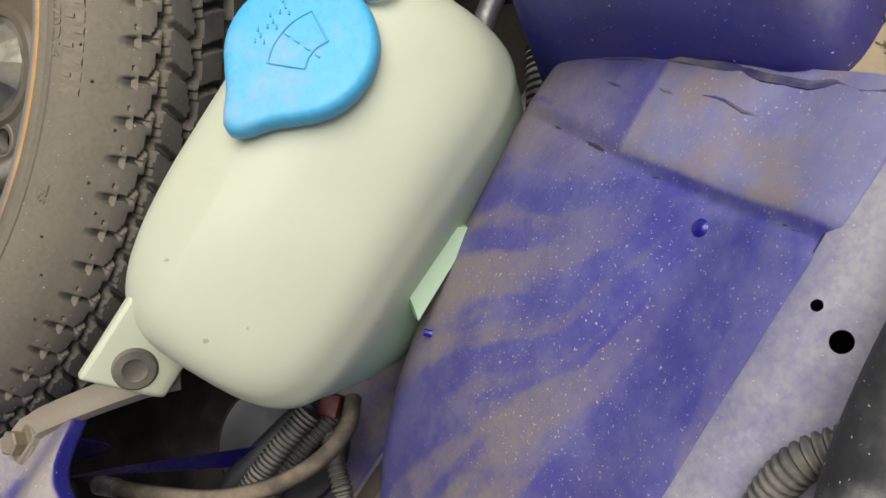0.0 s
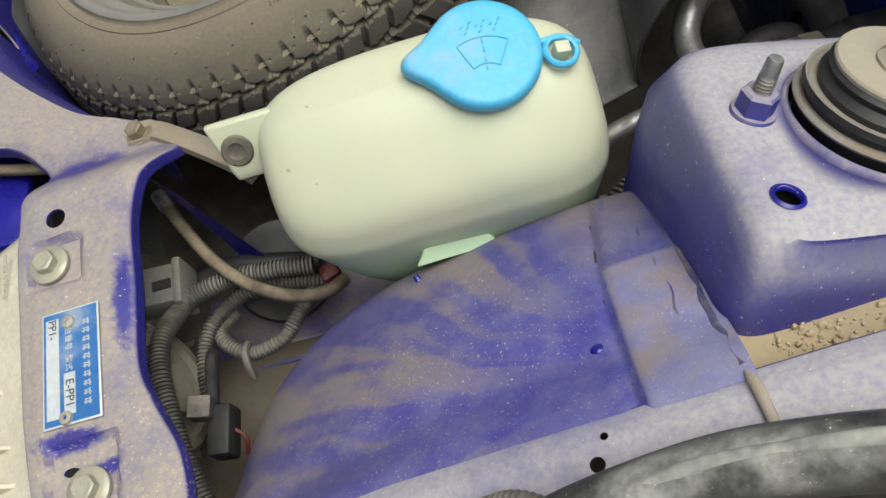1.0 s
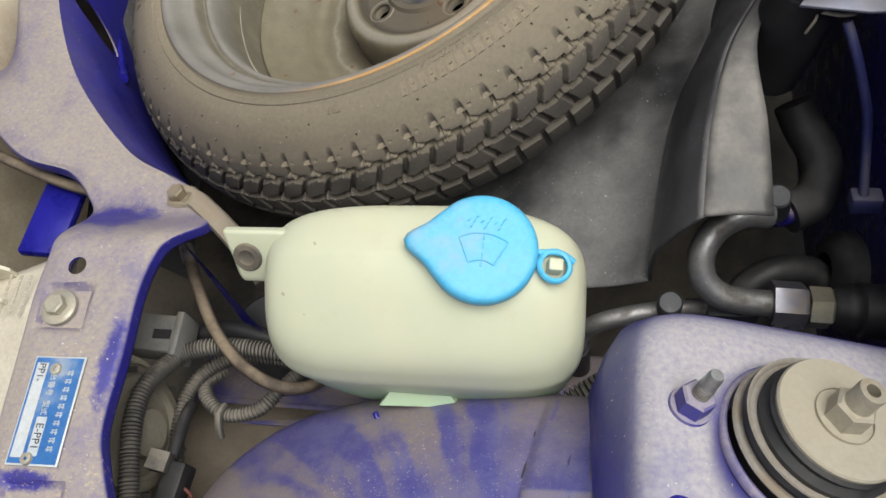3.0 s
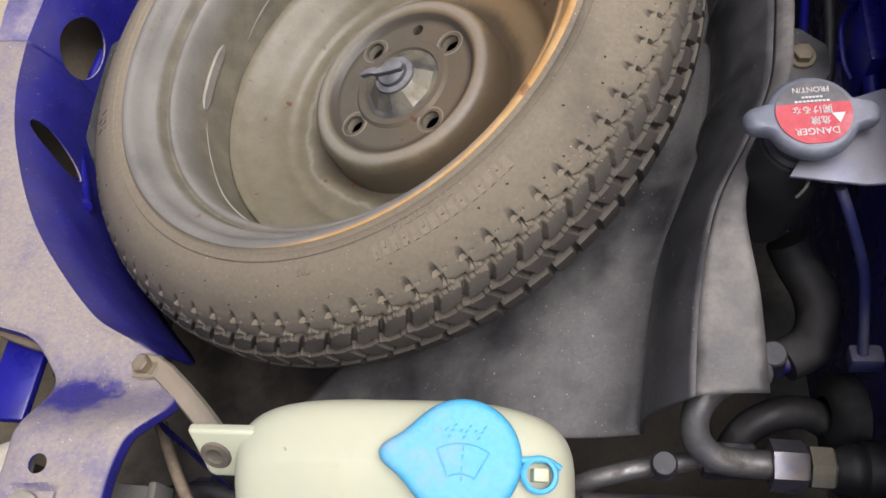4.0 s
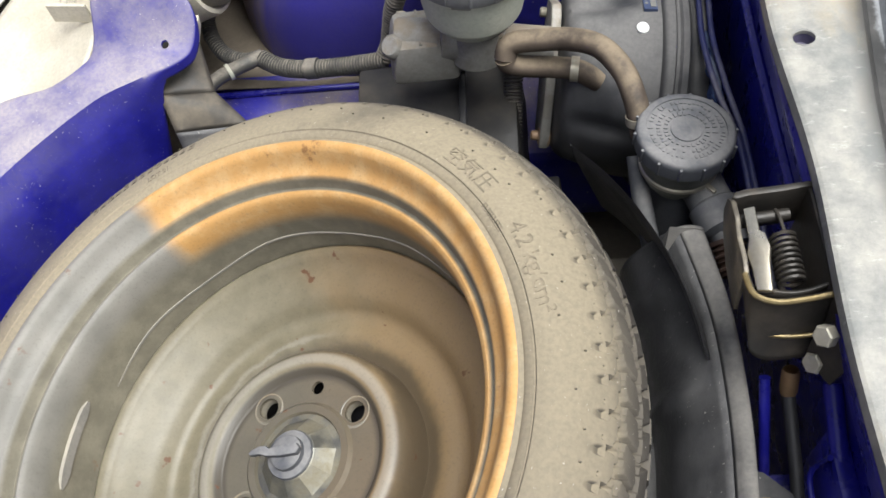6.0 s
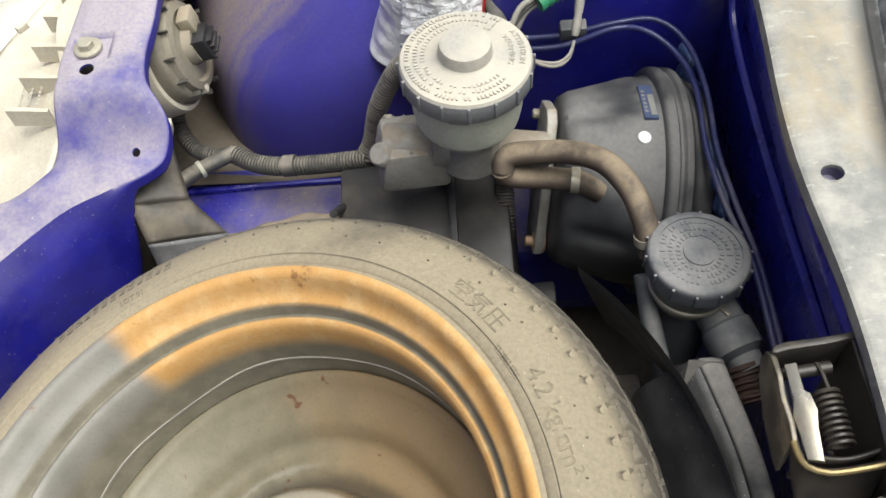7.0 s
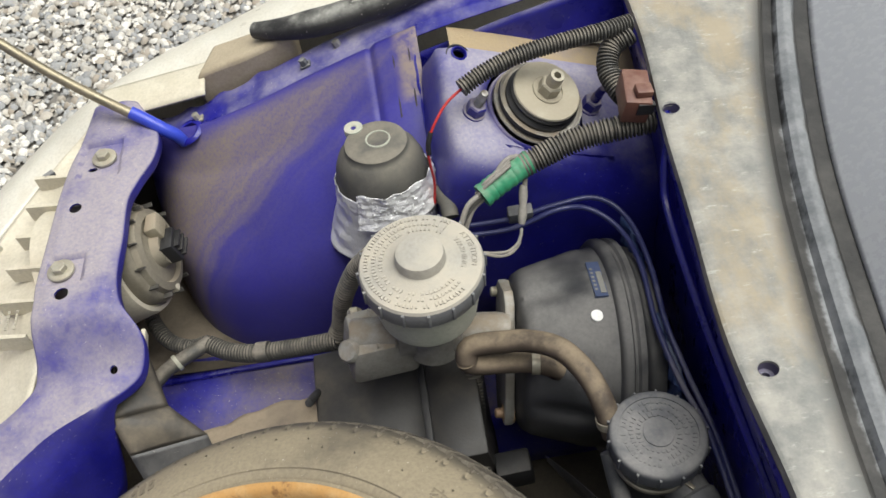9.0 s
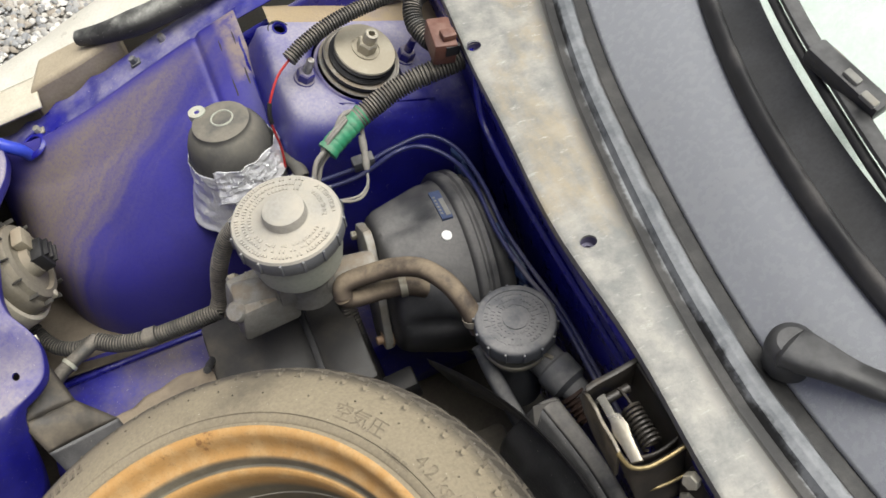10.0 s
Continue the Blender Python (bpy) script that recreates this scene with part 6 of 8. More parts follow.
part("lead", tube([(0.348, 0.357, 0.691), (0.358, 0.366, 0.698), (0.368, 0.370, 0.698), (0.3735, 0.366, 0.690), (0.3715, 0.357, 0.676), (0.368, 0.345, 0.668)], 0.0020, 8), M_WIRE, sense)
part("connector", tube([(0.3705, 0.3565, 0.680), (0.3680, 0.3470, 0.668), (0.3650, 0.3370, 0.658)], 0.0034, 12, radii=(0.8, 1, 1, 0.8, 1, 1, 0.7)), M_WIRE, sense, "pale inline connector")
for d in (0, 0.003):
    part("lead", tube([(0.3645, 0.3355, 0.655), (0.361, 0.328, 0.650 - d), (0.352, 0.320 - d, 0.650), (0.341, 0.316 - d, 0.655), (0.329, 0.312, 0.664)], 0.0012, 8), M_WIRE, sense)
red = thing("red_wire", "thin red wire from a corrugated sleeve to the siren", "wire")
M_RED = worn("red_insulation", (0.42, 0.02, 0.02), (0.5, 0.03, 0.03), 0.4)
part("wire", tube([(0.336, 0.421, 0.727), (0.322, 0.412, 0.722), (0.310, 0.400, 0.712), (0.304, 0.394, 0.70), (0.3035, 0.392, 0.685), (0.3045, 0.392, 0.660), (0.302, 0.388, 0.640)], 0.0011, 8), M_RED, red)
part("joint", tube([(0.308, 0.3985, 0.7095), (0.3045, 0.3945, 0.7005), (0.304, 0.393, 0.692)], 0.0020, 8), M_RUBBER, red, "taped black joint")
loom2 = thing("wiring_sleeve", "grey corrugated sleeve draped over the strut tower", "wiring loom")
part("sleeve", tube([(0.336, 0.421, 0.7275), (0.352, 0.428, 0.732), (0.376, 0.436, 0.7355), (0.40, 0.441, 0.737), (0.425, 0.4445, 0.7375), (0.452, 0.449, 0.737), (0.474, 0.456, 0.735)], 0.0060, 16, ribs=0.0010, rib=0.0027), M_LOOM, loom2)
part("sleeve", tube([(0.474, 0.452, 0.728), (0.458, 0.446, 0.722), (0.452, 0.432, 0.714), (0.455, 0.416, 0.708), (0.462, 0.402, 0.704)], 0.0078, 16, ribs=0.0010, rib=0.0027), M_LOOM, loom2)
connector = thing("brown_connector", "brown plastic wiring connector under the cowl edge", "connector")
M_BROWN = worn("brown_plastic", (0.13, 0.055, 0.04), (0.16, 0.07, 0.05), 0.45, dust=(0.3, 0.2, 0.16), dust_amount=0.16, dust_scale=40)
part("housing", box(0.020, 0.034, 0.022, frame_of((0.459, 0.384, 0.726), (0.15, -0.1, 1)) @ pose(0, 0, 0, 0, 0, -8), bevel=0.0018), M_BROWN, connector)
part("latch", box(0.012, 0.010, 0.006, frame_of((0.463, 0.375, 0.7385), (0.15, -0.1, 1)), bevel=0.001), M_BROWN, connector)
part("cavity", box(0.012, 0.004, 0.010, frame_of((0.463, 0.3675, 0.728), (0.15, -0.1, 1))), M_RUBBER, connector, "dark open end")

# harness along the rail, by the headlamp
har = thing("headlamp_harness", "dusty corrugated harness tied along the blue rail", "wiring loom")
part("sleeve", tube([(0.196, 0.352, 0.520), (0.160, 0.357, 0.512), (0.122, 0.362, 0.506), (0.094, 0.370, 0.503), (0.073, 0.382, 0.504)], 0.0078, 16, ribs=0.0009, rib=0.0029), M_LOOM, har)
part("sleeve", tube([(0.073, 0.384, 0.504), (0.055, 0.384, 0.501), (0.034, 0.395, 0.501), (0.020, 0.415, 0.508), (0.020, 0.430, 0.520), (0.032, 0.440, 0.535), (0.046, 0.446, 0.552)], 0.0066, 16, ribs=0.0009, rib=0.0029), M_LOOM, har)
part("sleeve", tube([(0.075, 0.384, 0.505), (0.055, 0.372, 0.506), (0.035, 0.360, 0.505), (0.020, 0.346, 0.500), (0.010, 0.335, 0.49)], 0.0068, 14), M_LOOM, har, "smooth taped branch")
part("sleeve", tube([(0.194, 0.355, 0.520), (0.202, 0.358, 0.535), (0.208, 0.356, 0.560), (0.216, 0.350, 0.59), (0.232, 0.346, 0.625), (0.250, 0.335, 0.655)], 0.0072, 16, ribs=0.0010, rib=0.0036), M_LOOM, har)
part("tape_band", tube([(0.120, 0.3625, 0.506), (0.131, 0.3610, 0.5075)], 0.0098, 16), M_LOOM, har, "wide dusty tape band")
part("tie", tube([(0.0465, 0.3670, 0.5060), (0.0435, 0.3650, 0.5058)], 0.0082, 14), M_BOWL, har, "pale cable tie")
part("branch", tube([(0.194, 0.352, 0.518), (0.188, 0.336, 0.508), (0.182, 0.318, 0.508), (0.174, 0.296, 0.525), (0.172, 0.283, 0.538)], 0.0036, 10), M_RUBBER, har, "thin dark taped branch")
for k in range(2):
    part("red_wire", tube([(0.044, 0.444, 0.550), (0.0535 + 0.002 * k, 0.443, 0.560), (0.059 + 0.002 * k, 0.441, 0.575), (0.058, 0.440, 0.590), (0.053, 0.440, 0.60)], 0.0011, 8), M_RED if k else M_RUBBER, har)

# ---- boxes behind the wheel ----
M_BATT = worn("battery_plastic", (0.020, 0.019, 0.018), (0.032, 0.030, 0.028), 0.5, dust=(0.10, 0.085, 0.065), dust_amount=0.18, dust_scale=14, grain=0.2)
rel = thing("battery_box", "dusty dark plastic battery box and cover strip", "battery")
part("box", box(0.100, 0.10, 0.10, frame_of((0.228, 0.296, 0.474), (-0.1, -0.16, 1)), bevel=0.004), M_BATT, rel)
part("box", box(0.046, 0.12, 0.10, frame_of((0.295, 0.285, 0.480), (-0.1, -0.12, 1)), bevel=0.004), M_BATT, rel)
part("strap", box(0.006, 0.15, 0.004, frame_of((0.268, 0.285, 0.541), (-0.1, -0.12, 1)), bevel=0.001), M_RUBBER, rel, "dark strap")
part("clamp", box(0.022, 0.012, 0.018, frame_of((0.266, 0.315, 0.552), (0, 0, 1)), bevel=0.003), M_DKGREY, rel)
solo("wiring_sleeve", tube([(0.313, 0.330, 0.560), (0.311, 0.305, 0.540), (0.309, 0.275, 0.515), (0.306, 0.245, 0.498), (0.305, 0.215, 0.48)], 0.0072, 14, ribs=0.0010, rib=0.0029), M_LOOM, "dark corrugated sleeve beside the battery box", "wiring loom")
solo("relay", box(0.03, 0.022, 0.03, frame_of((0.332, 0.225, 0.475), (-0.1, 0, 1)), bevel=0.003), M_RUBBER, "black relay box below the booster", "relay")
solo("steering_cover", box(0.05, 0.05, 0.03, frame_of((0.372, 0.115, 0.50), (0, 0, 1)), bevel=0.006), M_BLACK, "dark plastic cover behind the wheel well", "cover")

# ---- right headlamp back ----
M_TAN = worn("dusty_tan_plastic", (0.30, 0.265, 0.19), (0.36, 0.32, 0.24), 0.6, dust=DUST, dust_amount=0.3, dust_scale=50)
M_KNOB_R = worn("cover_ribs", (0.06, 0.056, 0.05), (0.08, 0.075, 0.065), 0.6)


def headlamp_back(side):
    h = thing("headlamp", "back of a cream headlamp bowl with dark rubber boot", "headlamp", "headlamps")
    m = frame_of((0.044, 0.428, 0.592) if side > 0 else (0.002, -0.420, 0.548), (0.95, 0.0, 0.22), (0, 0, 1))
    part("bowl", lathe([(0.064, -0.07), (0.0575, -0.045), (0.0545, -0.025), (0.0530, -0.010), (0.0515, -0.006), (0.0480, -0.005), (0.0455, -0.008), (0, -0.010)], 56, m), M_CREAM, h, "cream reflector bowl")
    part("boot", lathe([(0.0455, -0.008), (0.0450, 0.002), (0.0425, 0.006), (0.0395, 0.007), (0.0375, 0.012), (0.0310, 0.014), (0.0290, 0.010), (0.0170, 0.012), (0.0150, 0.020), (0, 0.020)], 48, m), worn("boot_rubber", (0.19, 0.17, 0.13), (0.24, 0.22, 0.17), 0.6, dust=DUST, dust_amount=0.2), h, "dusty dark plastic back cover")
    for k in range(12):
        a = 2 * math.pi * k / 12
        part("cover_rib", box(0.004, 0.0014, 0.009, m @ pose(0.0415 * math.cos(a), 0.0415 * math.sin(a), 0.010, 0, 0, math.degrees(a))), M_KNOB_R, h)
    if side > 0:  # the left one is hidden by the harness
        m = m @ pose(0, 0, -0.016)
        part("plug", box(0.022, 0.024, 0.014, m @ pose(0, 0, 0.040), bevel=0.002), M_RUBBER, h, "black bulb plug")
        for dz in (-0.006, 0.0, 0.006):
            part("plug_rib", box(0.002, 0.018, 0.005, m @ pose(dz, 0, 0.049)), M_RUBBER, h)
        part("clip", box(0.016, 0.020, 0.012, m @ pose(0.018, -0.010 * side, 0.034), bevel=0.002), M_TAN, h, "dusty tan plastic clip")
        part("tab", box(0.010, 0.008, 0.018, m @ pose(-0.030, 0.020, 0.02), bevel=0.002), M_CREAM, h)
    return h


for side in (-1, 1):
    headlamp_back(side)


# ---- wheel well tray and its rear flange ----
M_TRAY = worn("tray_plastic", (0.034, 0.034, 0.036), (0.060, 0.060, 0.063), 0.38, dust=(0.18, 0.175, 0.17), dust_amount=0.28, dust_scale=11, grain=0.45, specks=0.25)
M_LIP = worn("tray_lip", (0.045, 0.045, 0.046), (0.085, 0.083, 0.08), 0.42, dust=(0.26, 0.245, 0.22), dust_amount=0.28, dust_scale=16, grain=0.3)
tray = thing("wheel_tray", "black plastic spare wheel tray with a raised rear flange", "wheel tray")
T_OUT = [(0.397, -0.294, 0.625), (0.394, -0.245, 0.640), (0.389, -0.194, 0.650), (0.403, -0.152, 0.653), (0.419, -0.115, 0.651), (0.425, -0.08, 0.646), (0.430, -0.03, 0.641), (0.431, 0.03, 0.635), (0.424, 0.092, 0.628)]
T_IN = [(0.359, -0.297, 0.628), (0.363, -0.245, 0.641), (0.374, -0.194, 0.646), (0.394, -0.152, 0.648), (0.408, -0.115, 0.646), (0.414, -0.08, 0.641), (0.419, -0.03, 0.636), (0.419, 0.03, 0.631), (0.409, 0.094, 0.626)]
T_LOW = [(0.333, -0.297, 0.540), (0.338, -0.245, 0.546), (0.346, -0.194, 0.550), (0.360, -0.152, 0.553), (0.374, -0.115, 0.555), (0.382, -0.08, 0.556), (0.388, -0.03, 0.556), (0.388, 0.03, 0.556), (0.378, 0.098, 0.552)]
T_FLO = [(0.05, -0.297, 0.462), (0.10, -0.245, 0.470), (0.15, -0.194, 0.485), (0.18, -0.152, 0.49), (0.20, -0.115, 0.495), (0.21, -0.08, 0.50), (0.22, -0.03, 0.50), (0.22, 0.03, 0.50), (0.22, 0.10, 0.50)]
thicken(part("flange", surface(lambda u, v: curve_at(T_IN, u).lerp(curve_at(T_OUT, u), v) + Vector((0, 0, 0.002 * math.sin(v * 3.1))), 80, 6), M_LIP, tray, "pale scuffed flange"), 0.002)


def tray_wall(u, v):
    p = curve_at(T_IN, u).lerp(curve_at(T_LOW, u), v)
    rib = 0.0035 * sum(math.exp(-((p.y - y0) / 0.006) ** 2) for y0 in (-0.10, -0.01, 0.06)) * smooth01(v * 3)
    return (p.x - 0.010 * math.sin(v * math.pi) - rib, p.y, p.z)


thicken(part("wall", surface(tray_wall, 120, 16), M_TRAY, tray), 0.002)
thicken(part("floor", surface(lambda u, v: curve_at(T_LOW, u).lerp(curve_at(T_FLO, u), v) - Vector((0, 0, 0.004 * math.sin(min(v * 5, 1) * 3.14))), 60, 24), M_TRAY, tray), 0.002)
part("ear", prism([(-0.014, -0.022), (0.010, -0.020), (0.016, -0.010), (0.016, 0.010), (0.002, 0.022), (-0.014, 0.026)], -0.001, 0.0015, frame_of((0.432, -0.084, 0.625), (0.1, 0, 1)), bevel=0.0006), M_TRAY, tray, "bolted ear of the flange")
bolt(frame_of((0.432, -0.084, 0.6275), (0.1, 0, 1)), washer=0.0085, head=0.0062, height=0.005, material=worn("olive_bolt", (0.26, 0.24, 0.16), (0.32, 0.29, 0.2), 0.5, metal=0.5, dust=DUST, dust_amount=0.2), label="olive zinc bolt holding the tray ear")
thicken(part("rim_lip", surface(lambda u, v: WHEEL @ Vector(((0.279 + 0.004 * v) * math.cos(radians(4 + 36 * u)), (0.279 + 0.004 * v) * math.sin(radians(4 + 36 * u)), 0.046 - 0.10 * abs(v - 0.15))), 90, 8), M_TRAY, tray, "rim of the tray"), 0.002)
solo("tray_front", surface(lambda u, v: (-0.095 - 0.03 * math.sin(3.14 * v) + 0.05 * u, -0.26 + 0.52 * v, 0.52 - 0.09 * u), 10, 40), M_TRAY, "black plastic front wall of the wheel well", "wheel tray")
# upright wedge by the latch
wedge = solo("air_guide", loft([[(0.404, 0.092, 0.630), (0.424, 0.089, 0.630), (0.430, 0.085, 0.60), (0.396, 0.088, 0.60)], [(0.388, 0.040, 0.560), (0.436, 0.034, 0.560), (0.440, 0.03, 0.52), (0.37, 0.04, 0.52)]]), M_LIP, "dark plastic air guide standing beside the tray", "air guide")

# ---- aircon and radiator plumbing on the left ----
M_APIPE = worn("oxidised_pipe", (0.30, 0.30, 0.30), (0.18, 0.178, 0.172), 0.36, metal=0.7, dust=(0.13, 0.115, 0.10), dust_amount=0.22, dust_scale=70, grain=0.3, specks=0.2)
M_KNOB = worn("valve_cap", (0.028, 0.030, 0.036), (0.045, 0.047, 0.055), 0.5, dust=(0.13, 0.13, 0.13), dust_amount=0.2, dust_scale=60)
thin = thing("aircon_pipe", "thin grey aircon pipe with a black valve cap", "pipe")
part("pipe", tube([(0.288, -0.329, 0.470), (0.288, -0.329, 0.500), (0.291, -0.328, 0.522), (0.302, -0.325, 0.534), (0.320, -0.320, 0.536), (0.345, -0.314, 0.534), (0.37, -0.310, 0.530), (0.39, -0.308, 0.524)], 0.0060, 14), M_APIPE, thin)
part("sleeve", tube([(0.288, -0.329, 0.500), (0.287, -0.329, 0.46), (0.287, -0.33, 0.42)], 0.0085, 16), M_RUBBER, thin, "black rubber sleeve")
part("valve_cap", lathe([(0, 0.020), (0.0066, 0.020), (0.0078, 0.0185), (0.0080, 0.004), (0.0090, 0.003), (0.0090, -0.008), (0, -0.008)], 28, frame_of((0.346, -0.3145, 0.532), (0.0, -0.1, 1))), M_KNOB, thin, "black valve cap")
part("fitting", box(0.032, 0.020, 0.020, frame_of((0.385, -0.309, 0.527), (0, 0, 1)), bevel=0.003), M_KNOB, thin)
fat = thing("suction_pipe", "thick bent aluminium aircon pipe with hex unions", "pipe")
part("pipe", tube([(0.402, -0.268, 0.578), (0.388, -0.272, 0.585), (0.372, -0.281, 0.585), (0.363, -0.294, 0.578), (0.364, -0.306, 0.568), (0.374, -0.314, 0.560), (0.390, -0.316, 0.556), (0.408, -0.316, 0.553)], 0.0082, 18), M_APIPE, fat)
ax_n = Vector((1, -0.02, -0.06))
part("union_nut", hexagon(0.0150, 0.020, frame_of((0.405, -0.316, 0.553), ax_n)), worn("union_metal", (0.24, 0.24, 0.26), (0.17, 0.17, 0.20), 0.3, metal=0.7, dust=DUST, dust_amount=0.2, dust_scale=60), fat, "worn bluish hex union")
part("union_nut", hexagon(0.0130, 0.014, frame_of((0.426, -0.3165, 0.5517), ax_n) @ pose(0, 0, 0, 0, 0, 25)), worn("union_brass", (0.24, 0.25, 0.22), (0.3, 0.28, 0.2), 0.4, metal=0.6, dust=DUST, dust_amount=0.2), fat, "smaller hex union")
part("hose_end", lathe([(0.0105, 0), (0.0125, 0.002), (0.0135, 0.006), (0.0150, 0.008), (0.0150, 0.012), (0.014, 0.014), (0.0165, 0.016), (0.0170, 0.05), (0, 0.05)], 32, frame_of((0.440, -0.3168, 0.551), ax_n)), M_RUBBER, fat, "black rubber hose end")
capd = thing("service_port", "black capped service port on a bent rubber hose", "service port")
part("cap", lathe([(0, 0.016), (0.0066, 0.016), (0.0078, 0.0148), (0.0080, 0.002), (0.0088, 0.0), (0.0088, -0.006), (0, -0.006)], 28, frame_of((0.408, -0.258, 0.571), (-0.05, -0.1, 1))), M_KNOB, capd)
part("collar", tube([(0.408, -0.258, 0.565), (0.412, -0.256, 0.556), (0.422, -0.250, 0.552)], 0.008, 14), M_BLUE, capd, "blue collar")
part("hose", tube([(0.418, -0.253, 0.553), (0.434, -0.243, 0.552), (0.441, -0.226, 0.553), (0.439, -0.208, 0.556), (0.431, -0.192, 0.560), (0.424, -0.18, 0.57)], 0.0135, 18), M_RUBBER, capd, "thick bent rubber hose")
solo("heater_hose", tube([(0.388, -0.30, 0.505), (0.40, -0.285, 0.512), (0.418, -0.276, 0.515), (0.436, -0.274, 0.512), (0.452, -0.280, 0.505)], 0.0105, 16), M_RUBBER, "ribbed black heater hose low by the firewall", "hose")
solo("grommet", lathe([(0.012, 0.008), (0.020, 0.006), (0.026, 0.0), (0.026, -0.01)], 32, frame_of((0.452, -0.277, 0.52), (-1, -0.1, 0.2))), M_RUBBER, "black rubber grommet in the firewall", "grommet")

# filler neck and pressure cap
rad = thing("radiator_cap", "grey two-eared radiator pressure cap with a red danger label", "radiator cap")
RC = frame_of((0.4150, -0.1755, 0.7008), (0.04, -0.05, 1), (1, 0.06, 0)) @ Matrix.Scale(0.89, 4)
M_RCAP = worn("cap_alloy", (0.16, 0.175, 0.215), (0.20, 0.212, 0.25), 0.5, metal=0.2, dust=(0.27, 0.28, 0.31), dust_amount=0.22, dust_scale=40, grain=0.15)


def ear_outline(n=96):
    out = []
    for k in range(n):
        a = 2 * math.pi * k / n
        d = min(abs(math.sin(a / 1.0)), 1)
        q = 0.0250 + 0.0115 * math.exp(-(math.sin(a) / 0.27) ** 4)
        out.append((q * math.cos(a), q * math.sin(a)))
    return out


oo = ear_outline()
part("cap", loft([[RC @ Vector((x * s, y * s, h)) for x, y in oo] for s, h in ((0.70, 0.0052), (0.86, 0.0052), (0.93, 0.0042), (0.985, 0.0020), (1.0, -0.0010), (0.985, -0.0045), (0.93, -0.0060))]), M_RCAP, rad)
part("dome", lathe([(0, 0.0058), (0.0195, 0.0058), (0.0218, 0.0048), (0.0225, 0.003)], 48, RC), M_RCAP, rad)
disc_r = 0.0202
M_LRED = worn("label_red", (0.50, 0.055, 0.075), (0.56, 0.09, 0.10), 0.4, dust=(0.55, 0.4, 0.4), dust_amount=0.15, dust_scale=50)
M_LGREY = worn("label_grey", (0.10, 0.095, 0.10), (0.14, 0.13, 0.135), 0.4, dust=(0.3, 0.28, 0.27), dust_amount=0.2, dust_scale=50)
M_LTXT = worn("label_white", (0.62, 0.60, 0.58), (0.7, 0.68, 0.66), 0.5)


def segment(lo, hi, h, m):
    """The part of a round label between two heights across it."""
    pts = [(math.sqrt(max(disc_r ** 2 - y * y, 0)), y) for y in np.linspace(lo, hi, 24)]
    out = [(x, y) for x, y in pts] + [(-x, y) for x, y in reversed(pts)]
    return prism(out, h, h + 0.0004, m)


part("label_field", segment(-0.0195, 0.0055, 0.0060, RC), M_LRED, rad, "faded red danger field")
part("label_field", segment(0.0055, 0.0195, 0.0060, RC), M_LGREY, rad, "dark grey label field")


def flat_text(text, size, x, y, m, z, turn=180):
    bm = letters(text, size)
    bm.transform(m @ pose(x, y, z, 0, 0, turn))
    return bm


for text, size, x, y in (("DANGER", 0.0058, 0.0, -0.0122), ("危険", 0.0052, 0.0025, -0.0055), ("開けるな", 0.0054, -0.001, 0.0013), ("FRONT/N", 0.0046, 0.0, 0.0140)):
    part("label_text", flat_text(text, size, x, y, RC, 0.0067), M_LTXT, rad, "pale printed words")
tri = RC @ pose(0.0125, -0.0045, 0.0066, 0, 0, 180)
part("warning_triangle", prism([(-0.0036, -0.0028), (0.0036, -0.0028), (0.0, 0.0036)], 0, 0.0003, tri), M_LTXT, rad, "white warning triangle")
bm = bmesh.new()
for k in range(9):
    box(0.0016, 0.0012, 0.0003, RC @ pose(-0.0085 + 0.0021 * k, 0.0066, 0.0067), bm)
for k in range(6):
    box(0.0014, 0.0011, 0.0003, RC @ pose(-0.0045 + 0.0019 * k, 0.0092, 0.0067), bm)
part("label_print", bm, M_LTXT, rad, "fine unreadable print")
neck = thing("filler_neck", "black filler neck with hose and spring clip", "filler neck")
part("neck", lathe([(0.0225, -0.0050), (0.0225, -0.009), (0.0185, -0.011), (0.0185, -0.020), (0.021, -0.022), (0.021, -0.026), (0.0185, -0.028), (0.0185, -0.05)], 40, RC), M_KNOB, neck)
part("hose", tube([RC @ Vector(p) for p in ((0.0, 0.0, -0.024), (-0.001, -0.001, -0.045), (-0.004, -0.002, -0.075), (-0.010, -0.003, -0.115))], 0.0215, 24), M_RUBBER, neck, "thick black rubber hose")
part("clip", lathe([(0.0220, -0.028), (0.0228, -0.028), (0.0228, -0.032), (0.0220, -0.032)], 40, RC), M_ZINC, neck, "spring clip band")
part("clip_wire", tube([RC @ Vector(p) for p in ((0.002, -0.0228, -0.030), (0.0005, -0.027, -0.031), (-0.0015, -0.0285, -0.036), (-0.003, -0.0285, -0.042))], 0.0009, 8), M_ZINC, neck)
part("clip_wire", tube([RC @ Vector(p) for p in ((0.004, -0.0228, -0.029), (0.014, -0.026, -0.029), (0.022, -0.026, -0.029), (0.024, -0.023, -0.031), (0.020, -0.020, -0.031))], 0.0012, 8), M_ZINC, neck)
M_PLATE = worn("bluish_plate", (0.20, 0.21, 0.27), (0.16, 0.17, 0.24), 0.4, metal=0.3, dust=(0.28, 0.27, 0.28), dust_amount=0.2)
nb = thing("neck_bracket", "bluish steel bracket plate holding the filler neck", "bracket")
part("plate", prism([(0.405, -0.200), (0.43, -0.158), (0.455, -0.150), (0.476, -0.154), (0.480, -0.205), (0.44, -0.206)], 0.684, 0.6865, bevel=0.0008), M_PLATE, nb)
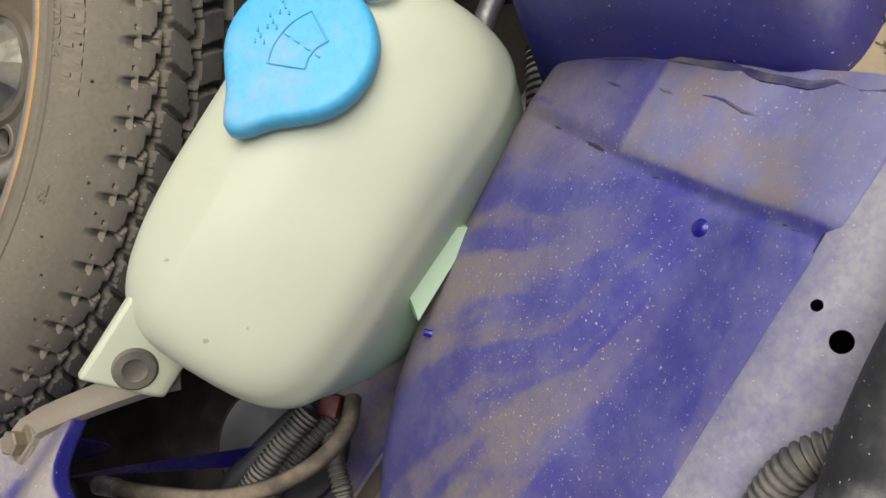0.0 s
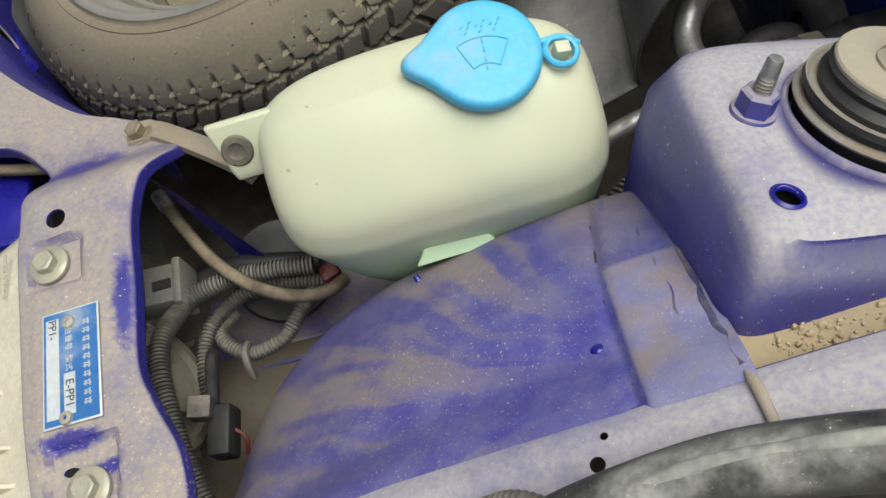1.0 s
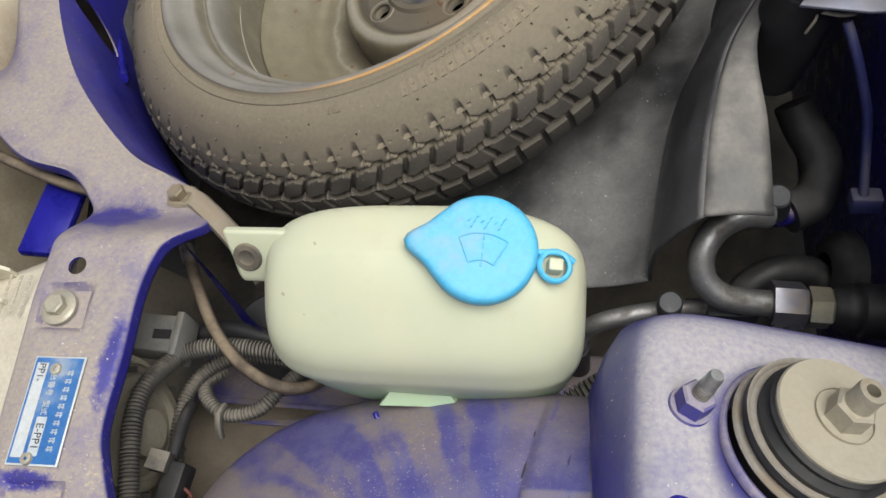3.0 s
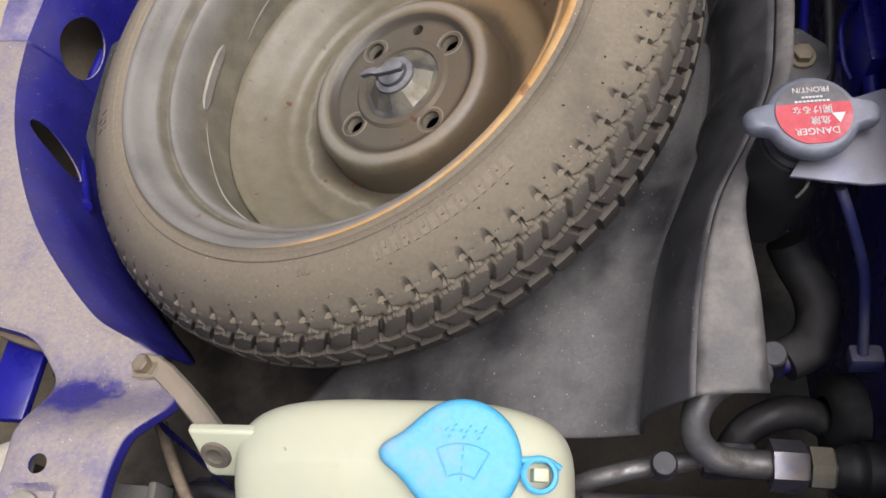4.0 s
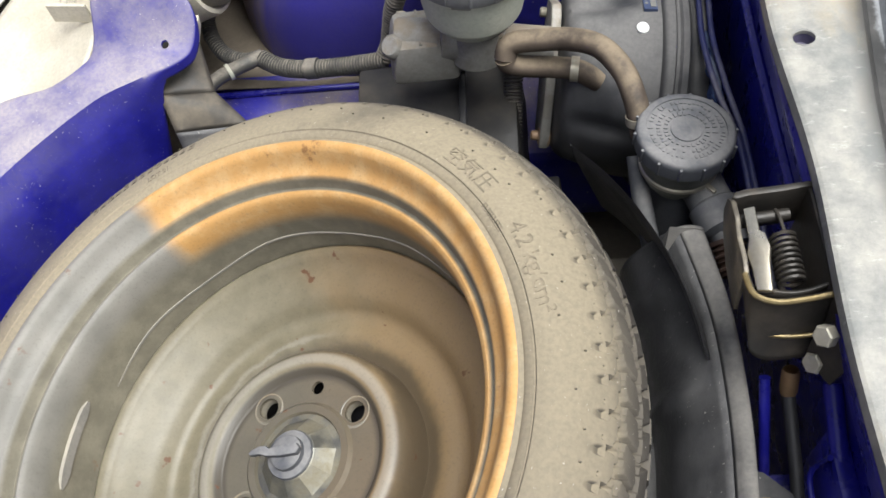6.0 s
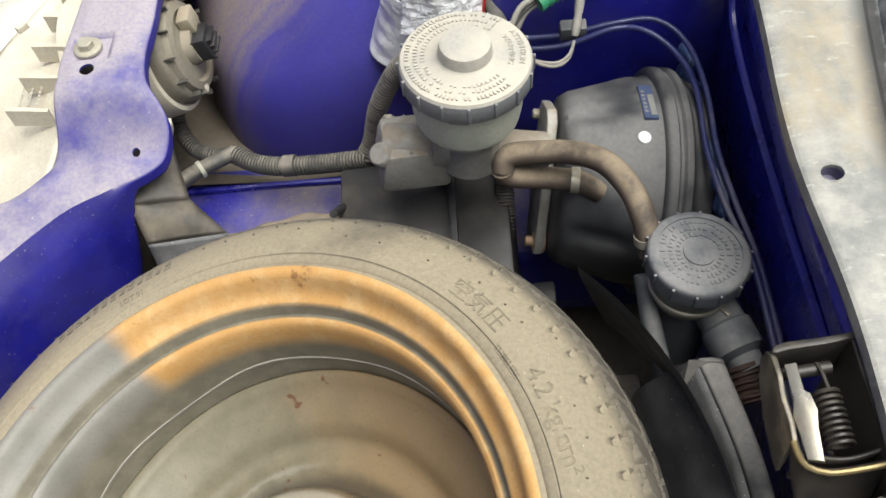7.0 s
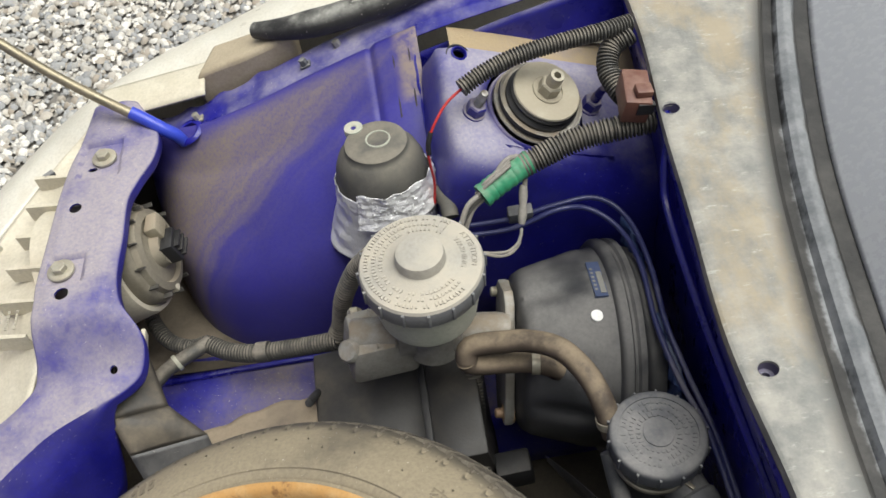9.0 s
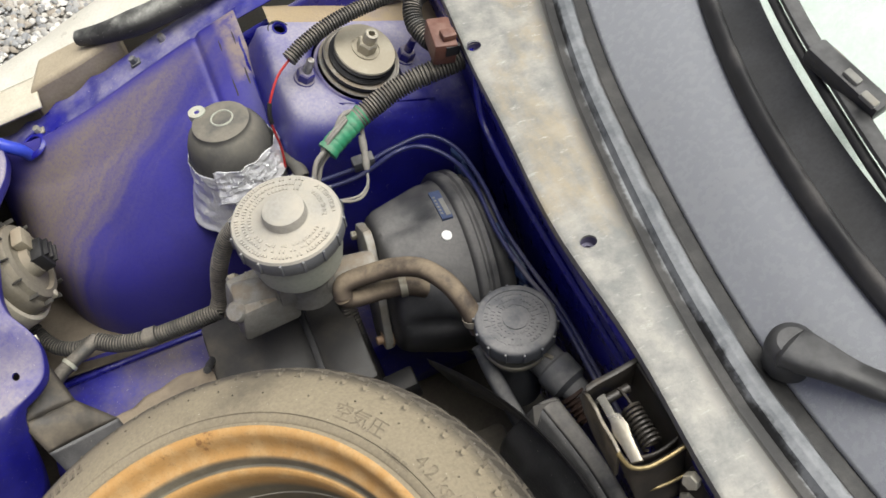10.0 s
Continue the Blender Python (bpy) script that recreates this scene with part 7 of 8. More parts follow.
part("fold", prism([(0.4785, -0.2045), (0.4755, -0.1545), (0.4775, -0.1545), (0.4805, -0.2045)], 0.662, 0.6855, bevel=0.0006), M_PLATE, nb, "turned-down rear edge")
solo("vacuum_line", tube([(0.432, -0.200, 0.672), (0.440, -0.214, 0.655), (0.449, -0.228, 0.630), (0.452, -0.243, 0.61), (0.4535, -0.262, 0.59)], 0.0030, 10), M_PIPE, "thin blue coated line below the bracket", "pipe")
solo("line_holder", box(0.018, 0.012, 0.012, frame_of((0.4555, -0.262, 0.586), (0, 0.3, 1)), bevel=0.002), M_PIPE, "blue plastic line holder", "pipe holder")

# ---- bonnet latch by the cowl ----
latch = thing("bonnet_latch", "worn black and gold bonnet latch with spring and bolts", "latch")
M_GOLD = worn("gold_passivate", (0.22, 0.165, 0.075), (0.32, 0.26, 0.14), 0.35, metal=0.75, dust=DUST, dust_amount=0.15, dust_scale=40)
M_LBLK = worn("latch_black", (0.03, 0.028, 0.025), (0.06, 0.05, 0.04), 0.45, metal=0.3, dust=(0.16, 0.13, 0.09), dust_amount=0.12, dust_scale=40)
M_HOOK = worn("bright_hook", (0.5, 0.47, 0.4), (0.38, 0.34, 0.27), 0.3, metal=0.85)
M_SCUFF = worn("scuffed_steel", (0.10, 0.09, 0.075), (0.30, 0.26, 0.19), 0.4, metal=0.6, scale=70, dust=DUST, dust_amount=0.1, dust_scale=50)
part("base_plate", box(0.005, 0.072, 0.062, frame_of((0.4605, 0.020, 0.690), (0, 0, 1)), bevel=0.002), M_LBLK, latch)
cheek_top = [(0.4185, 0.006, 0.7225), (0.4195, 0.0, 0.7215), (0.4225, -0.005, 0.7195), (0.432, -0.008, 0.7180), (0.446, -0.0075, 0.7190), (0.4590, -0.006, 0.7205)]
thicken(part("lower_cheek", surface(lambda u, v: curve_at(cheek_top, u) + Vector((0.010 * v * v * (0.5 - u), -0.004 * v - 0.010 * v * v, -0.040 * v * (1 - 0.25 * (1 - u)))), 24, 14), M_LBLK, latch, "black lower cheek"), 0.0022)
part("gold_edge", tube(cheek_top, 0.0015, 8), M_GOLD, latch, "bright gold worn edge")
part("gold_fold", tube([(0.430, -0.0135, 0.694), (0.443, -0.0150, 0.694), (0.456, -0.0150, 0.696)], 0.0013, 10), M_GOLD, latch, "gold worn fold")
thicken(part("inner_cheek", surface(lambda u, v: Vector((0.424 + 0.036 * u, 0.0015 - 0.0025 * math.sin(3.14 * u), 0.7165 - 0.004 * math.sin(3.14 * u) - 0.032 * v)), 16, 6), M_LBLK, latch), 0.0018)
side_outline = [(0.006, 0.0), (0.014, 0.002), (0.026, 0.0), (0.036, 0.003), (0.046, 0.002), (0.052, -0.004), (0.053, -0.014), (0.046, -0.024), (0.030, -0.032), (0.004, -0.034)]
part("side_plate", prism([(y, z) for y, z in side_outline], -0.0013, 0.0013, Matrix(((0, 0, 1, 0.4195), (1, 0, 0, 0), (0, 1, 0, 0.7225), (0, 0, 0, 1))), bevel=0.0005), M_SCUFF, latch, "worn steel side plate")
part("upper_cheek", prism([(0.4195, 0.0495), (0.4215, 0.0530), (0.4270, 0.0545), (0.4450, 0.0560), (0.4620, 0.0580), (0.4620, 0.0545), (0.4450, 0.0520), (0.4280, 0.0505), (0.4225, 0.0490)], 0.690, 0.7225, bevel=0.0007), M_LBLK, latch, "black upper cheek")
part("hook", prism([(-0.0040, -0.024), (0.0030, -0.026), (0.0045, -0.010), (0.0062, -0.002), (0.0050, 0.006), (0.0028, 0.008), (0.0028, 0.022), (-0.0028, 0.022), (-0.0030, 0.004), (-0.0052, -0.004), (-0.0042, -0.012)], 0, 0.0042, frame_of((0.4280, 0.0215, 0.7185), (-0.35, 0, 1)), bevel=0.0009), M_HOOK, latch, "bright worn steel hook")
sp_pts = [(0.4435 + 0.0064 * math.cos(k * 0.6), 0.0330 - 0.00030 * k, 0.7090 + 0.0064 * math.sin(k * 0.6)) for k in range(92)]
part("spring", tube(sp_pts, 0.0011, 6, smooth_line=False), M_LBLK, latch, "dark coil spring")
part("spring_tail", tube([(0.4435, 0.033, 0.7150), (0.4425, 0.040, 0.7160), (0.4415, 0.046, 0.7150)], 0.0010, 8), M_LBLK, latch)
part("pivot", lathe([(0, 0.004), (0.0032, 0.004), (0.0032, -0.026), (0, -0.026)], 16, frame_of((0.4445, 0.0445, 0.712), (0.95, 0.1, 0))), M_LBLK, latch)
for p in ((0.4540, -0.0235, 0.7126), (0.4550, -0.0255, 0.6861)):
    part("bolt", hexagon(0.0056, 0.006, frame_of(p, (-0.8, -0.35, 0.45))), M_BOLT, latch, "zinc hex bolt")
part("ear_plate", prism([(-0.010, -0.030), (0.010, -0.034), (0.012, 0.006), (0.008, 0.016), (-0.010, 0.014)], -0.002, 0.0, frame_of((0.4585, -0.0270, 0.700), (-0.8, -0.35, 0.45), (0, 0, 1)) @ pose(0, 0, 0, 0, 0, 90), bevel=0.0006), M_LBLK, latch)
cable = thing("release_cable", "black bonnet release cable with brown end fitting", "cable")
part("fitting", lathe([(0.0042, -0.008), (0.0048, -0.006), (0.0048, 0.006), (0.004, 0.008)], 18, frame_of((0.4495, -0.0215, 0.652), (0.0, 0.45, 0.85))), worn("brown_fitting", (0.2, 0.12, 0.06), (0.26, 0.17, 0.09), 0.5, metal=0.4), cable, "brown ferrule")
part("sheath", tube([(0.4495, -0.0240, 0.646), (0.4500, -0.050, 0.634), (0.4500, -0.075, 0.622), (0.4480, -0.096, 0.610), (0.437, -0.112, 0.598), (0.415, -0.120, 0.588), (0.40, -0.122, 0.57)], 0.0036, 12), M_RUBBER, cable)
crossm = thing("cowl_bracket", "folded blue painted bracket below the firewall edge", "bracket")
part("foot", box(0.032, 0.056, 0.012, frame_of((0.452, -0.082, 0.592), (-0.15, -0.1, 1)), bevel=0.004), M_BLUE, crossm)
part("upright", box(0.010, 0.060, 0.070, frame_of((0.466, -0.080, 0.622), (0, 0, 1)), bevel=0.002), M_BLUE, crossm)
part("clip", tube([(0.4595, -0.065, 0.658), (0.4580, -0.063, 0.640), (0.4560, -0.066, 0.630), (0.4570, -0.086, 0.622), (0.461, -0.095, 0.618)], 0.0016, 8), M_BLUE, crossm)
solo("blue_rod", tube([(0.4365, -0.02, 0.655), (0.4375, -0.04, 0.630), (0.4390, -0.06, 0.603)], 0.0030, 10), M_BLUE, "thin blue painted rod by the tray flange", "rod")
solo("blue_rib", tube([(0.4655, -0.03, 0.668), (0.4655, -0.06, 0.655), (0.4660, -0.10, 0.640), (0.466, -0.14, 0.632)], 0.0048, 10), M_BLUE, "pressed blue rib on the firewall", "rib")
solo("fastener", lathe([(0, 0.0012), (0.003, 0.0014), (0.0078, 0.001), (0.0090, 0.0), (0.0090, -0.001)], 28, frame_of((0.4685, -0.089, 0.7345), (0, 0, 1))), M_DKGREY, "round grey plastic fastener on the cowl", "fastener")

# ---- lower left: harness, connectors, hose ----
lh = thing("corner_harness", "dusty corrugated harness behind the radiator support", "wiring loom")
part("sleeve", tube([(0.111, -0.363, 0.550), (0.082, -0.361, 0.554), (0.052, -0.361, 0.555), (0.030, -0.369, 0.556), (0.0205, -0.393, 0.570), (0.0195, -0.4165, 0.574), (0.0245, -0.446, 0.573), (0.031, -0.474, 0.570), (0.043, -0.509, 0.564), (0.052, -0.535, 0.560)], 0.0056, 16, ribs=0.0007, rib=0.0024), M_LOOM, lh)
part("sleeve", tube([(0.115, -0.361, 0.518), (0.085, -0.357, 0.523), (0.060, -0.357, 0.525), (0.045, -0.362, 0.525), (0.032, -0.373, 0.525), (0.025, -0.392, 0.525), (0.025, -0.419, 0.522), (0.028, -0.44, 0.515)], 0.0048, 16, ribs=0.0005, rib=0.0025), M_LOOM, lh)
part("sleeve", tube([(0.101, -0.362, 0.516), (0.090, -0.377, 0.520), (0.077, -0.392, 0.520), (0.056, -0.397, 0.520), (0.040, -0.388, 0.520), (0.034, -0.375, 0.518), (0.042, -0.362, 0.510)], 0.0048, 16, ribs=0.0005, rib=0.0025), M_LOOM, lh)
part("branch", tube([(0.02, -0.345, 0.53), (0.05, -0.341, 0.535), (0.08, -0.346, 0.535), (0.11, -0.352, 0.53)], 0.0066, 14), M_RUBBER, lh, "smooth dark branch")
part("tie", tube([(0.0535, -0.3915, 0.5225), (0.053, -0.3985, 0.528), (0.0525, -0.4055, 0.5225), (0.0525, -0.411, 0.515)], 0.0028, 8), M_LOOM, lh, "dusty tie with tail")
M_DKRED = worn("dark_red_insulation", (0.10, 0.012, 0.012), (0.14, 0.02, 0.018), 0.5, dust=DUST, dust_amount=0.2, dust_scale=60)
part("red_plug", box(0.012, 0.010, 0.010, pose(0.116, -0.362, 0.532, 10, 0, 20), bevel=0.0015), M_DKRED, lh, "dull red plug")
con = thing("grey_connector", "dusty grey multi-pin connector behind the support", "connector")
part("housing", box(0.050, 0.026, 0.022, frame_of((0.006, -0.356, 0.556), (0, 0, 1)) @ pose(0, 0, 0, 0, 0, -3), bevel=0.002), M_GREY, con)
part("collar", box(0.006, 0.031, 0.026, frame_of((0.030, -0.357, 0.556), (0, 0, 1)), bevel=0.002), M_GREY, con)
part("window", box(0.012, 0.006, 0.003, pose(0.020, -0.358, 0.567)), M_RUBBER, con, "dark slot")
con2 = thing("small_connector", "pale square connector with dark plug and red lead", "connector")
part("housing", box(0.0135, 0.0130, 0.012, pose(0.0365, -0.439, 0.560, 0, 8, -8), bevel=0.001), M_LOOM, con2)
part("plug", box(0.014, 0.030, 0.018, pose(0.0440, -0.452, 0.548, 0, 0, -6), bevel=0.002), M_RUBBER, con2, "dark blue-black plug")
part("lead", tube([(0.0505, -0.452, 0.548), (0.054, -0.455, 0.545), (0.0545, -0.459, 0.540), (0.051, -0.464, 0.534)], 0.0012, 8), M_DKRED, con2, "dark red lead")
part("lead", tube([(0.040, -0.436, 0.552), (0.039, -0.42, 0.548), (0.036, -0.405, 0.54), (0.033, -0.395, 0.53)], 0.0042, 10), M_RUBBER, con2)
oh = thing("overflow_hose", "thin brown rubber hose with a metal end ferrule", "hose")
part("hose", tube([(0.0245, -0.3005, 0.5675), (0.036, -0.322, 0.567), (0.055, -0.352, 0.566), (0.077, -0.374, 0.565), (0.100, -0.386, 0.562), (0.118, -0.386, 0.556), (0.128, -0.376, 0.545)], 0.0042, 12), M_HOSE, oh)
part("ferrule", tube([(0.0205, -0.2935, 0.567), (0.0265, -0.3045, 0.5675)], 0.0048, 14), M_ALU, oh, "pale metal ferrule")
solo("vent_tube", tube([(-0.15, -0.228, 0.592), (-0.085, -0.252, 0.588), (-0.047, -0.262, 0.585), (-0.015, -0.268, 0.578), (0.010, -0.282, 0.565)], 0.0040, 12), M_HOSE, "brown rubber tube passing behind the support", "hose")
horn = thing("horn", "dark round horn low behind the tank", "horn")
part("disc", lathe([(0, 0.012), (0.014, 0.012), (0.026, 0.006), (0.034, 0.004), (0.036, 0.0), (0.034, -0.012), (0, -0.012)], 40, frame_of((0.075, -0.335, 0.50), (0.2, -0.4, 1))), M_RUBBER, horn)
stay2 = thing("lamp_stay", "blue painted stay below the radiator support", "bracket")
part("arm", loft([[(0.030, -0.300, 0.60), (0.048, -0.318, 0.60), (0.048, -0.318, 0.596), (0.030, -0.30, 0.596)], [(0.060, -0.335, 0.54), (0.080, -0.345, 0.54), (0.080, -0.345, 0.536), (0.060, -0.335, 0.536)], [(0.065, -0.345, 0.47), (0.085, -0.352, 0.47), (0.085, -0.352, 0.466), (0.065, -0.345, 0.466)]]), M_BLUE, stay2)
solo("blue_stay", box(0.031, 0.085, 0.008, frame_of((-0.081, -0.266, 0.574), (0.08, 0.1, 1)), bevel=0.002), M_BLUE, "blue painted sloping stay in front of the support", "bracket")
arch_loom = solo("wiring_sleeve", tube([(0.262, -0.398, 0.546), (0.28, -0.388, 0.543), (0.30, -0.376, 0.545), (0.32, -0.362, 0.545)], 0.0088, 16, ribs=0.0012, rib=0.0036), M_LOOM, "black corrugated sleeve between tank and arch", "wiring loom")
clip_s = solo("tank_clip", tube([(0.179, -0.4085, 0.593), (0.183, -0.413, 0.590), (0.204, -0.4145, 0.588), (0.226, -0.412, 0.587), (0.230, -0.406, 0.590)], 0.0016, 8), M_BLUE, "blue painted hook that catches the tank foot", "clip")
plug = thing("drain_screw", "blackened threaded plastic screw in the arch", "screw")
th = []
for k in range(6):
    th += [(0.0030, 0.0012 * k), (0.0020, 0.0012 * k + 0.0006)]
part("thread", lathe(th + [(0, 0.0075)], 16, frame_of((0.2020, -0.5255, 0.648), (-0.5, 0.6, 0.6))), M_LOOM, plug)

# sand that has washed into the gutter beside the left tower, and a seam across the flange
M_SAND = worn("tan_sand", (0.42, 0.33, 0.19), (0.52, 0.44, 0.30), 0.9, grain=0.5)
rnd = random.Random(21)
bm = bmesh.new()
for k in range(420):
    t, w = rnd.random(), rnd.gauss(0, 0.35)
    gx = 0.322 + 0.17 * t
    gy = 0.517 + 0.016 * w
    r = 0.0006 + 0.0016 * rnd.random() ** 3
    gz = 0.676 - 0.014 * (gx - 0.31) / 0.2 + 0.004 * math.sin(3 * (gy - 0.497) / 0.04) + 0.4 * r
    bmesh.ops.create_icosphere(bm, subdivisions=1, radius=r, matrix=pose(gx, -gy, gz, rnd.uniform(0, 90), rnd.uniform(0, 90), 0) @ Matrix.Diagonal((1, rnd.uniform(0.6, 1), rnd.uniform(0.5, 0.9), 1)))
tagged(part("sand", bm, M_SAND), "coarse tan sand washed into the gutter", "sand", kind="stuff")
part("flange_seam", tube([(0.3065, -0.5285, 0.7005), (0.3075, -0.5345, 0.7045), (0.3080, -0.5425, 0.7062), (0.3085, -0.553, 0.7072), (0.3085, -0.5655, 0.7062)], 0.0022, 10, radii=(0.6, 1.2, 1, 1, 0.7)), worn("pale_seam", (0.30, 0.27, 0.25), (0.38, 0.34, 0.29), 0.7, dust=DUST, dust_amount=0.3, dust_scale=40), fenders[-1], "pale sealed joint in the flange")

# seals along the fenders, pale with sealant
M_CHALK = worn("chalky_sealant", (0.10, 0.10, 0.095), (0.36, 0.37, 0.33), 0.8, scale=26, dust=(0.42, 0.42, 0.37), dust_amount=0.30, dust_scale=30, grain=0.5)
M_SEAL = worn("perished_seal", (0.02, 0.02, 0.02), (0.035, 0.034, 0.033), 0.5, dust=(0.42, 0.42, 0.38), dust_amount=0.22, dust_scale=22, grain=0.3, specks=0.3)
for side in (-1, 1):
    line = [(0.165, 0.592 * side, 0.686), (0.19, 0.578 * side, 0.693), (0.215, 0.570 * side, 0.699), (0.245, 0.5645 * side, 0.706), (0.285, 0.562 * side, 0.715), (0.32, 0.566 * side, 0.723), (0.36, 0.573 * side, 0.730), (0.42, 0.578 * side, 0.738), (0.50, 0.582 * side, 0.748)]
    seal = thing("fender_seal", "perished black rubber seal with chalky patches on the fender", "seal", "fender seals")
    part("rubber", tube(line, 0.0125, 20, radii=(0.6, 1, 1, 1, 1, 1, 1)), M_SEAL, seal)
    part("sealant_streak", tube([(x, y - 0.002 * side, z + 0.0102) for x, y, z in line[3:]], 0.0034, 10, radii=(0.4, 1.0, 0.8, 1.1, 0.9, 0.5, 0.9, 0.7, 1.0, 0.4)), M_CHALK, seal, "chalky grey sealant streak")
solo("wiring_sleeve", tube([(0.180, -0.556, 0.668), (0.200, -0.551, 0.676), (0.216, -0.5525, 0.685), (0.23, -0.562, 0.69)], 0.0050, 14, ribs=0.0006, rib=0.0026), M_LOOM, "black corrugated sleeve beneath the fender seal", "wiring loom")


# ---- front of the car, outside ----
M_WHITE = worn("yellowed_white_paint", (0.66, 0.63, 0.54), (0.70, 0.68, 0.60), 0.35, dust=(0.5, 0.45, 0.36), dust_amount=0.12, dust_scale=9, grain=0.04)
bumper = thing("front_bumper", "yellowed white front bumper skin curving round the corner", "bumper")
B_EDGE = [(-0.30, 0.0, 0.545), (-0.285, 0.20, 0.55), (-0.235, 0.36, 0.56), (-0.165, 0.48, 0.575), (-0.10, 0.555, 0.592), (-0.05, 0.602, 0.608), (0.004, 0.634, 0.622), (0.06, 0.652, 0.635), (0.12, 0.662, 0.648), (0.17, 0.672, 0.660), (0.30, 0.69, 0.69), (0.60, 0.70, 0.75)]
B_IN = [(-0.21, 0.0, 0.575), (-0.20, 0.20, 0.58), (-0.165, 0.33, 0.59), (-0.11, 0.43, 0.60), (-0.055, 0.515, 0.612), (-0.01, 0.555, 0.622), (0.03, 0.58, 0.632), (0.075, 0.592, 0.640), (0.12, 0.592, 0.652), (0.17, 0.594, 0.668), (0.30, 0.60, 0.70), (0.60, 0.61, 0.76)]
for side in (-1, 1):
    def skin(u, v, side=side):
        a, b = curve_at(B_IN, u), curve_at(B_EDGE, u)
        if v < 0.5:
            p = a.lerp(b, v * 2) + Vector((0, 0, 0.008 * math.sin(v * 2 * math.pi)))
        else:
            k = (v - 0.5) * 2
            out = (b - a).normalized()
            p = b + out * 0.03 * math.sin(k * 1.57) - Vector((0, 0, 0.25 * k ** 1.6))
        return (p.x, p.y * side, p.z)
    thicken(part("skin", surface(skin, 90, 24), M_WHITE, bumper), 0.003)
    lamp = thing("lamp_housing", "cream headlamp housing with ribs and clips before the support", "lamp housing", "lamp housings")

    def deck(u, v, side=side):
        if side < 0:  # on the left it stops short of the support's arm
            u = 0.23 + 0.77 * u
        a = curve_at([(-0.17, 0.26, 0.585), (-0.13, 0.36, 0.60), (-0.085, 0.45, 0.612), (-0.035, 0.53, 0.624), (0.0, 0.565, 0.634)], u)
        b = curve_at([(-0.045, 0.25, 0.590), (-0.018, 0.33, 0.625), (-0.018, 0.42, 0.632), (-0.010, 0.50, 0.636), (0.004, 0.568, 0.640)], u)
        p = a.lerp(b, v)
        return (p.x, p.y * side, p.z - (0.012 if side > 0 else 0.004) * math.sin(math.pi * v) * (0.4 + 0.6 * abs(math.sin(u * 9))))
    thicken(part("deck", surface(deck, 50, 20), M_CREAM, lamp), 0.003)
    if side > 0:
        for k in range(6):
            yy = 0.33 + 0.034 * k
            xx = -0.050 + 0.07 * (yy - 0.33)
            part("rib", prism([(xx - 0.012, yy), (xx + 0.022, yy - 0.004), (xx + 0.022, yy - 0.001), (xx - 0.012, yy + 0.004)], 0.617, 0.634), M_CREAM, lamp)
    else:
        for x0, yy in ((-0.076, 0.338), (-0.073, 0.359), (-0.062, 0.402), (-0.056, 0.424), (-0.047, 0.456), (-0.041, 0.477), (-0.038, 0.489), (-0.031, 0.508)):
            part("rib", loft([[(x0 + dx, -yy + w, z) for w, z in ((-0.0016, 0.600), (0.0016, 0.600), (0.0011, top), (-0.0011, top))] for dx, top in ((-0.020, 0.632), (0.0, 0.629), (0.010, 0.619))]), M_CREAM, lamp)
    for (cx, cy, ang) in ((-0.038, 0.505, 40), (-0.072, 0.425, 50)):
        part("clip", box(0.010, 0.006, 0.006, pose(cx, cy * side, 0.631, 0, 0, ang * side), bevel=0.001), M_DKGREY if cy > 0.5 else M_CREAM, lamp, "small fixing clip")
    if side > 0:
        part("reflector", surface(lambda u, v, side=side: ((-0.135 + 0.10 * u), (0.27 + 0.06 * v) * side, 0.585 - 0.06 * u * v - 0.03 * v), 10, 10), M_WHITE, lamp)
    bm = bmesh.new()
    rnd = random.Random(3)
    for row in range(3):
        for k in range(7):
            box(0.0022 * rnd.uniform(0.6, 1), 0.003, 0.0006, pose(-0.045 - 0.007 * row, (0.345 + 0.004 * k) * side, 0.624 - 0.0002 * row, 0, 0, 0), bm)
    part("moulded_print", bm, worn("moulded_marks", (0.40, 0.37, 0.29), (0.44, 0.41, 0.33), 0.6), lamp, "small unreadable moulded print")

brow = solo("fender_guard", loft([[(0.098, 0.574, 0.640), (0.110, 0.622, 0.636), (0.110, 0.622, 0.610), (0.098, 0.574, 0.610)], [(0.104, 0.574, 0.662), (0.116, 0.620, 0.658), (0.116, 0.622, 0.610), (0.104, 0.574, 0.61)], [(0.150, 0.573, 0.674), (0.160, 0.612, 0.672), (0.160, 0.614, 0.62), (0.150, 0.573, 0.62)], [(0.200, 0.572, 0.690), (0.200, 0.606, 0.688), (0.20, 0.606, 0.64), (0.20, 0.572, 0.64)]]), worn("tan_plastic", (0.40, 0.335, 0.235), (0.46, 0.39, 0.28), 0.5, dust=(0.42, 0.36, 0.26), dust_amount=0.2, dust_scale=9), "tan plastic guard along the fender top", "fender guard")
rounded(brow, 0.005, 3)

# cream strip between the support's end and the guard
strip = solo("corner_strip", surface(lambda u, v: (0.004 + 0.105 * u, 0.554 + 0.046 * v + 0.002 * u, 0.641 + 0.012 * u + 0.004 * math.sin(3.1 * v)), 24, 8), M_CREAM, "cream plastic strip at the corner of the wing", "trim strip")
thicken(strip, 0.003)

# the bonnet, hinged at the nose and propped up before the bay
bonnet = thing("bonnet", "propped-open bonnet, white outside and deep blue inside", "bonnet")


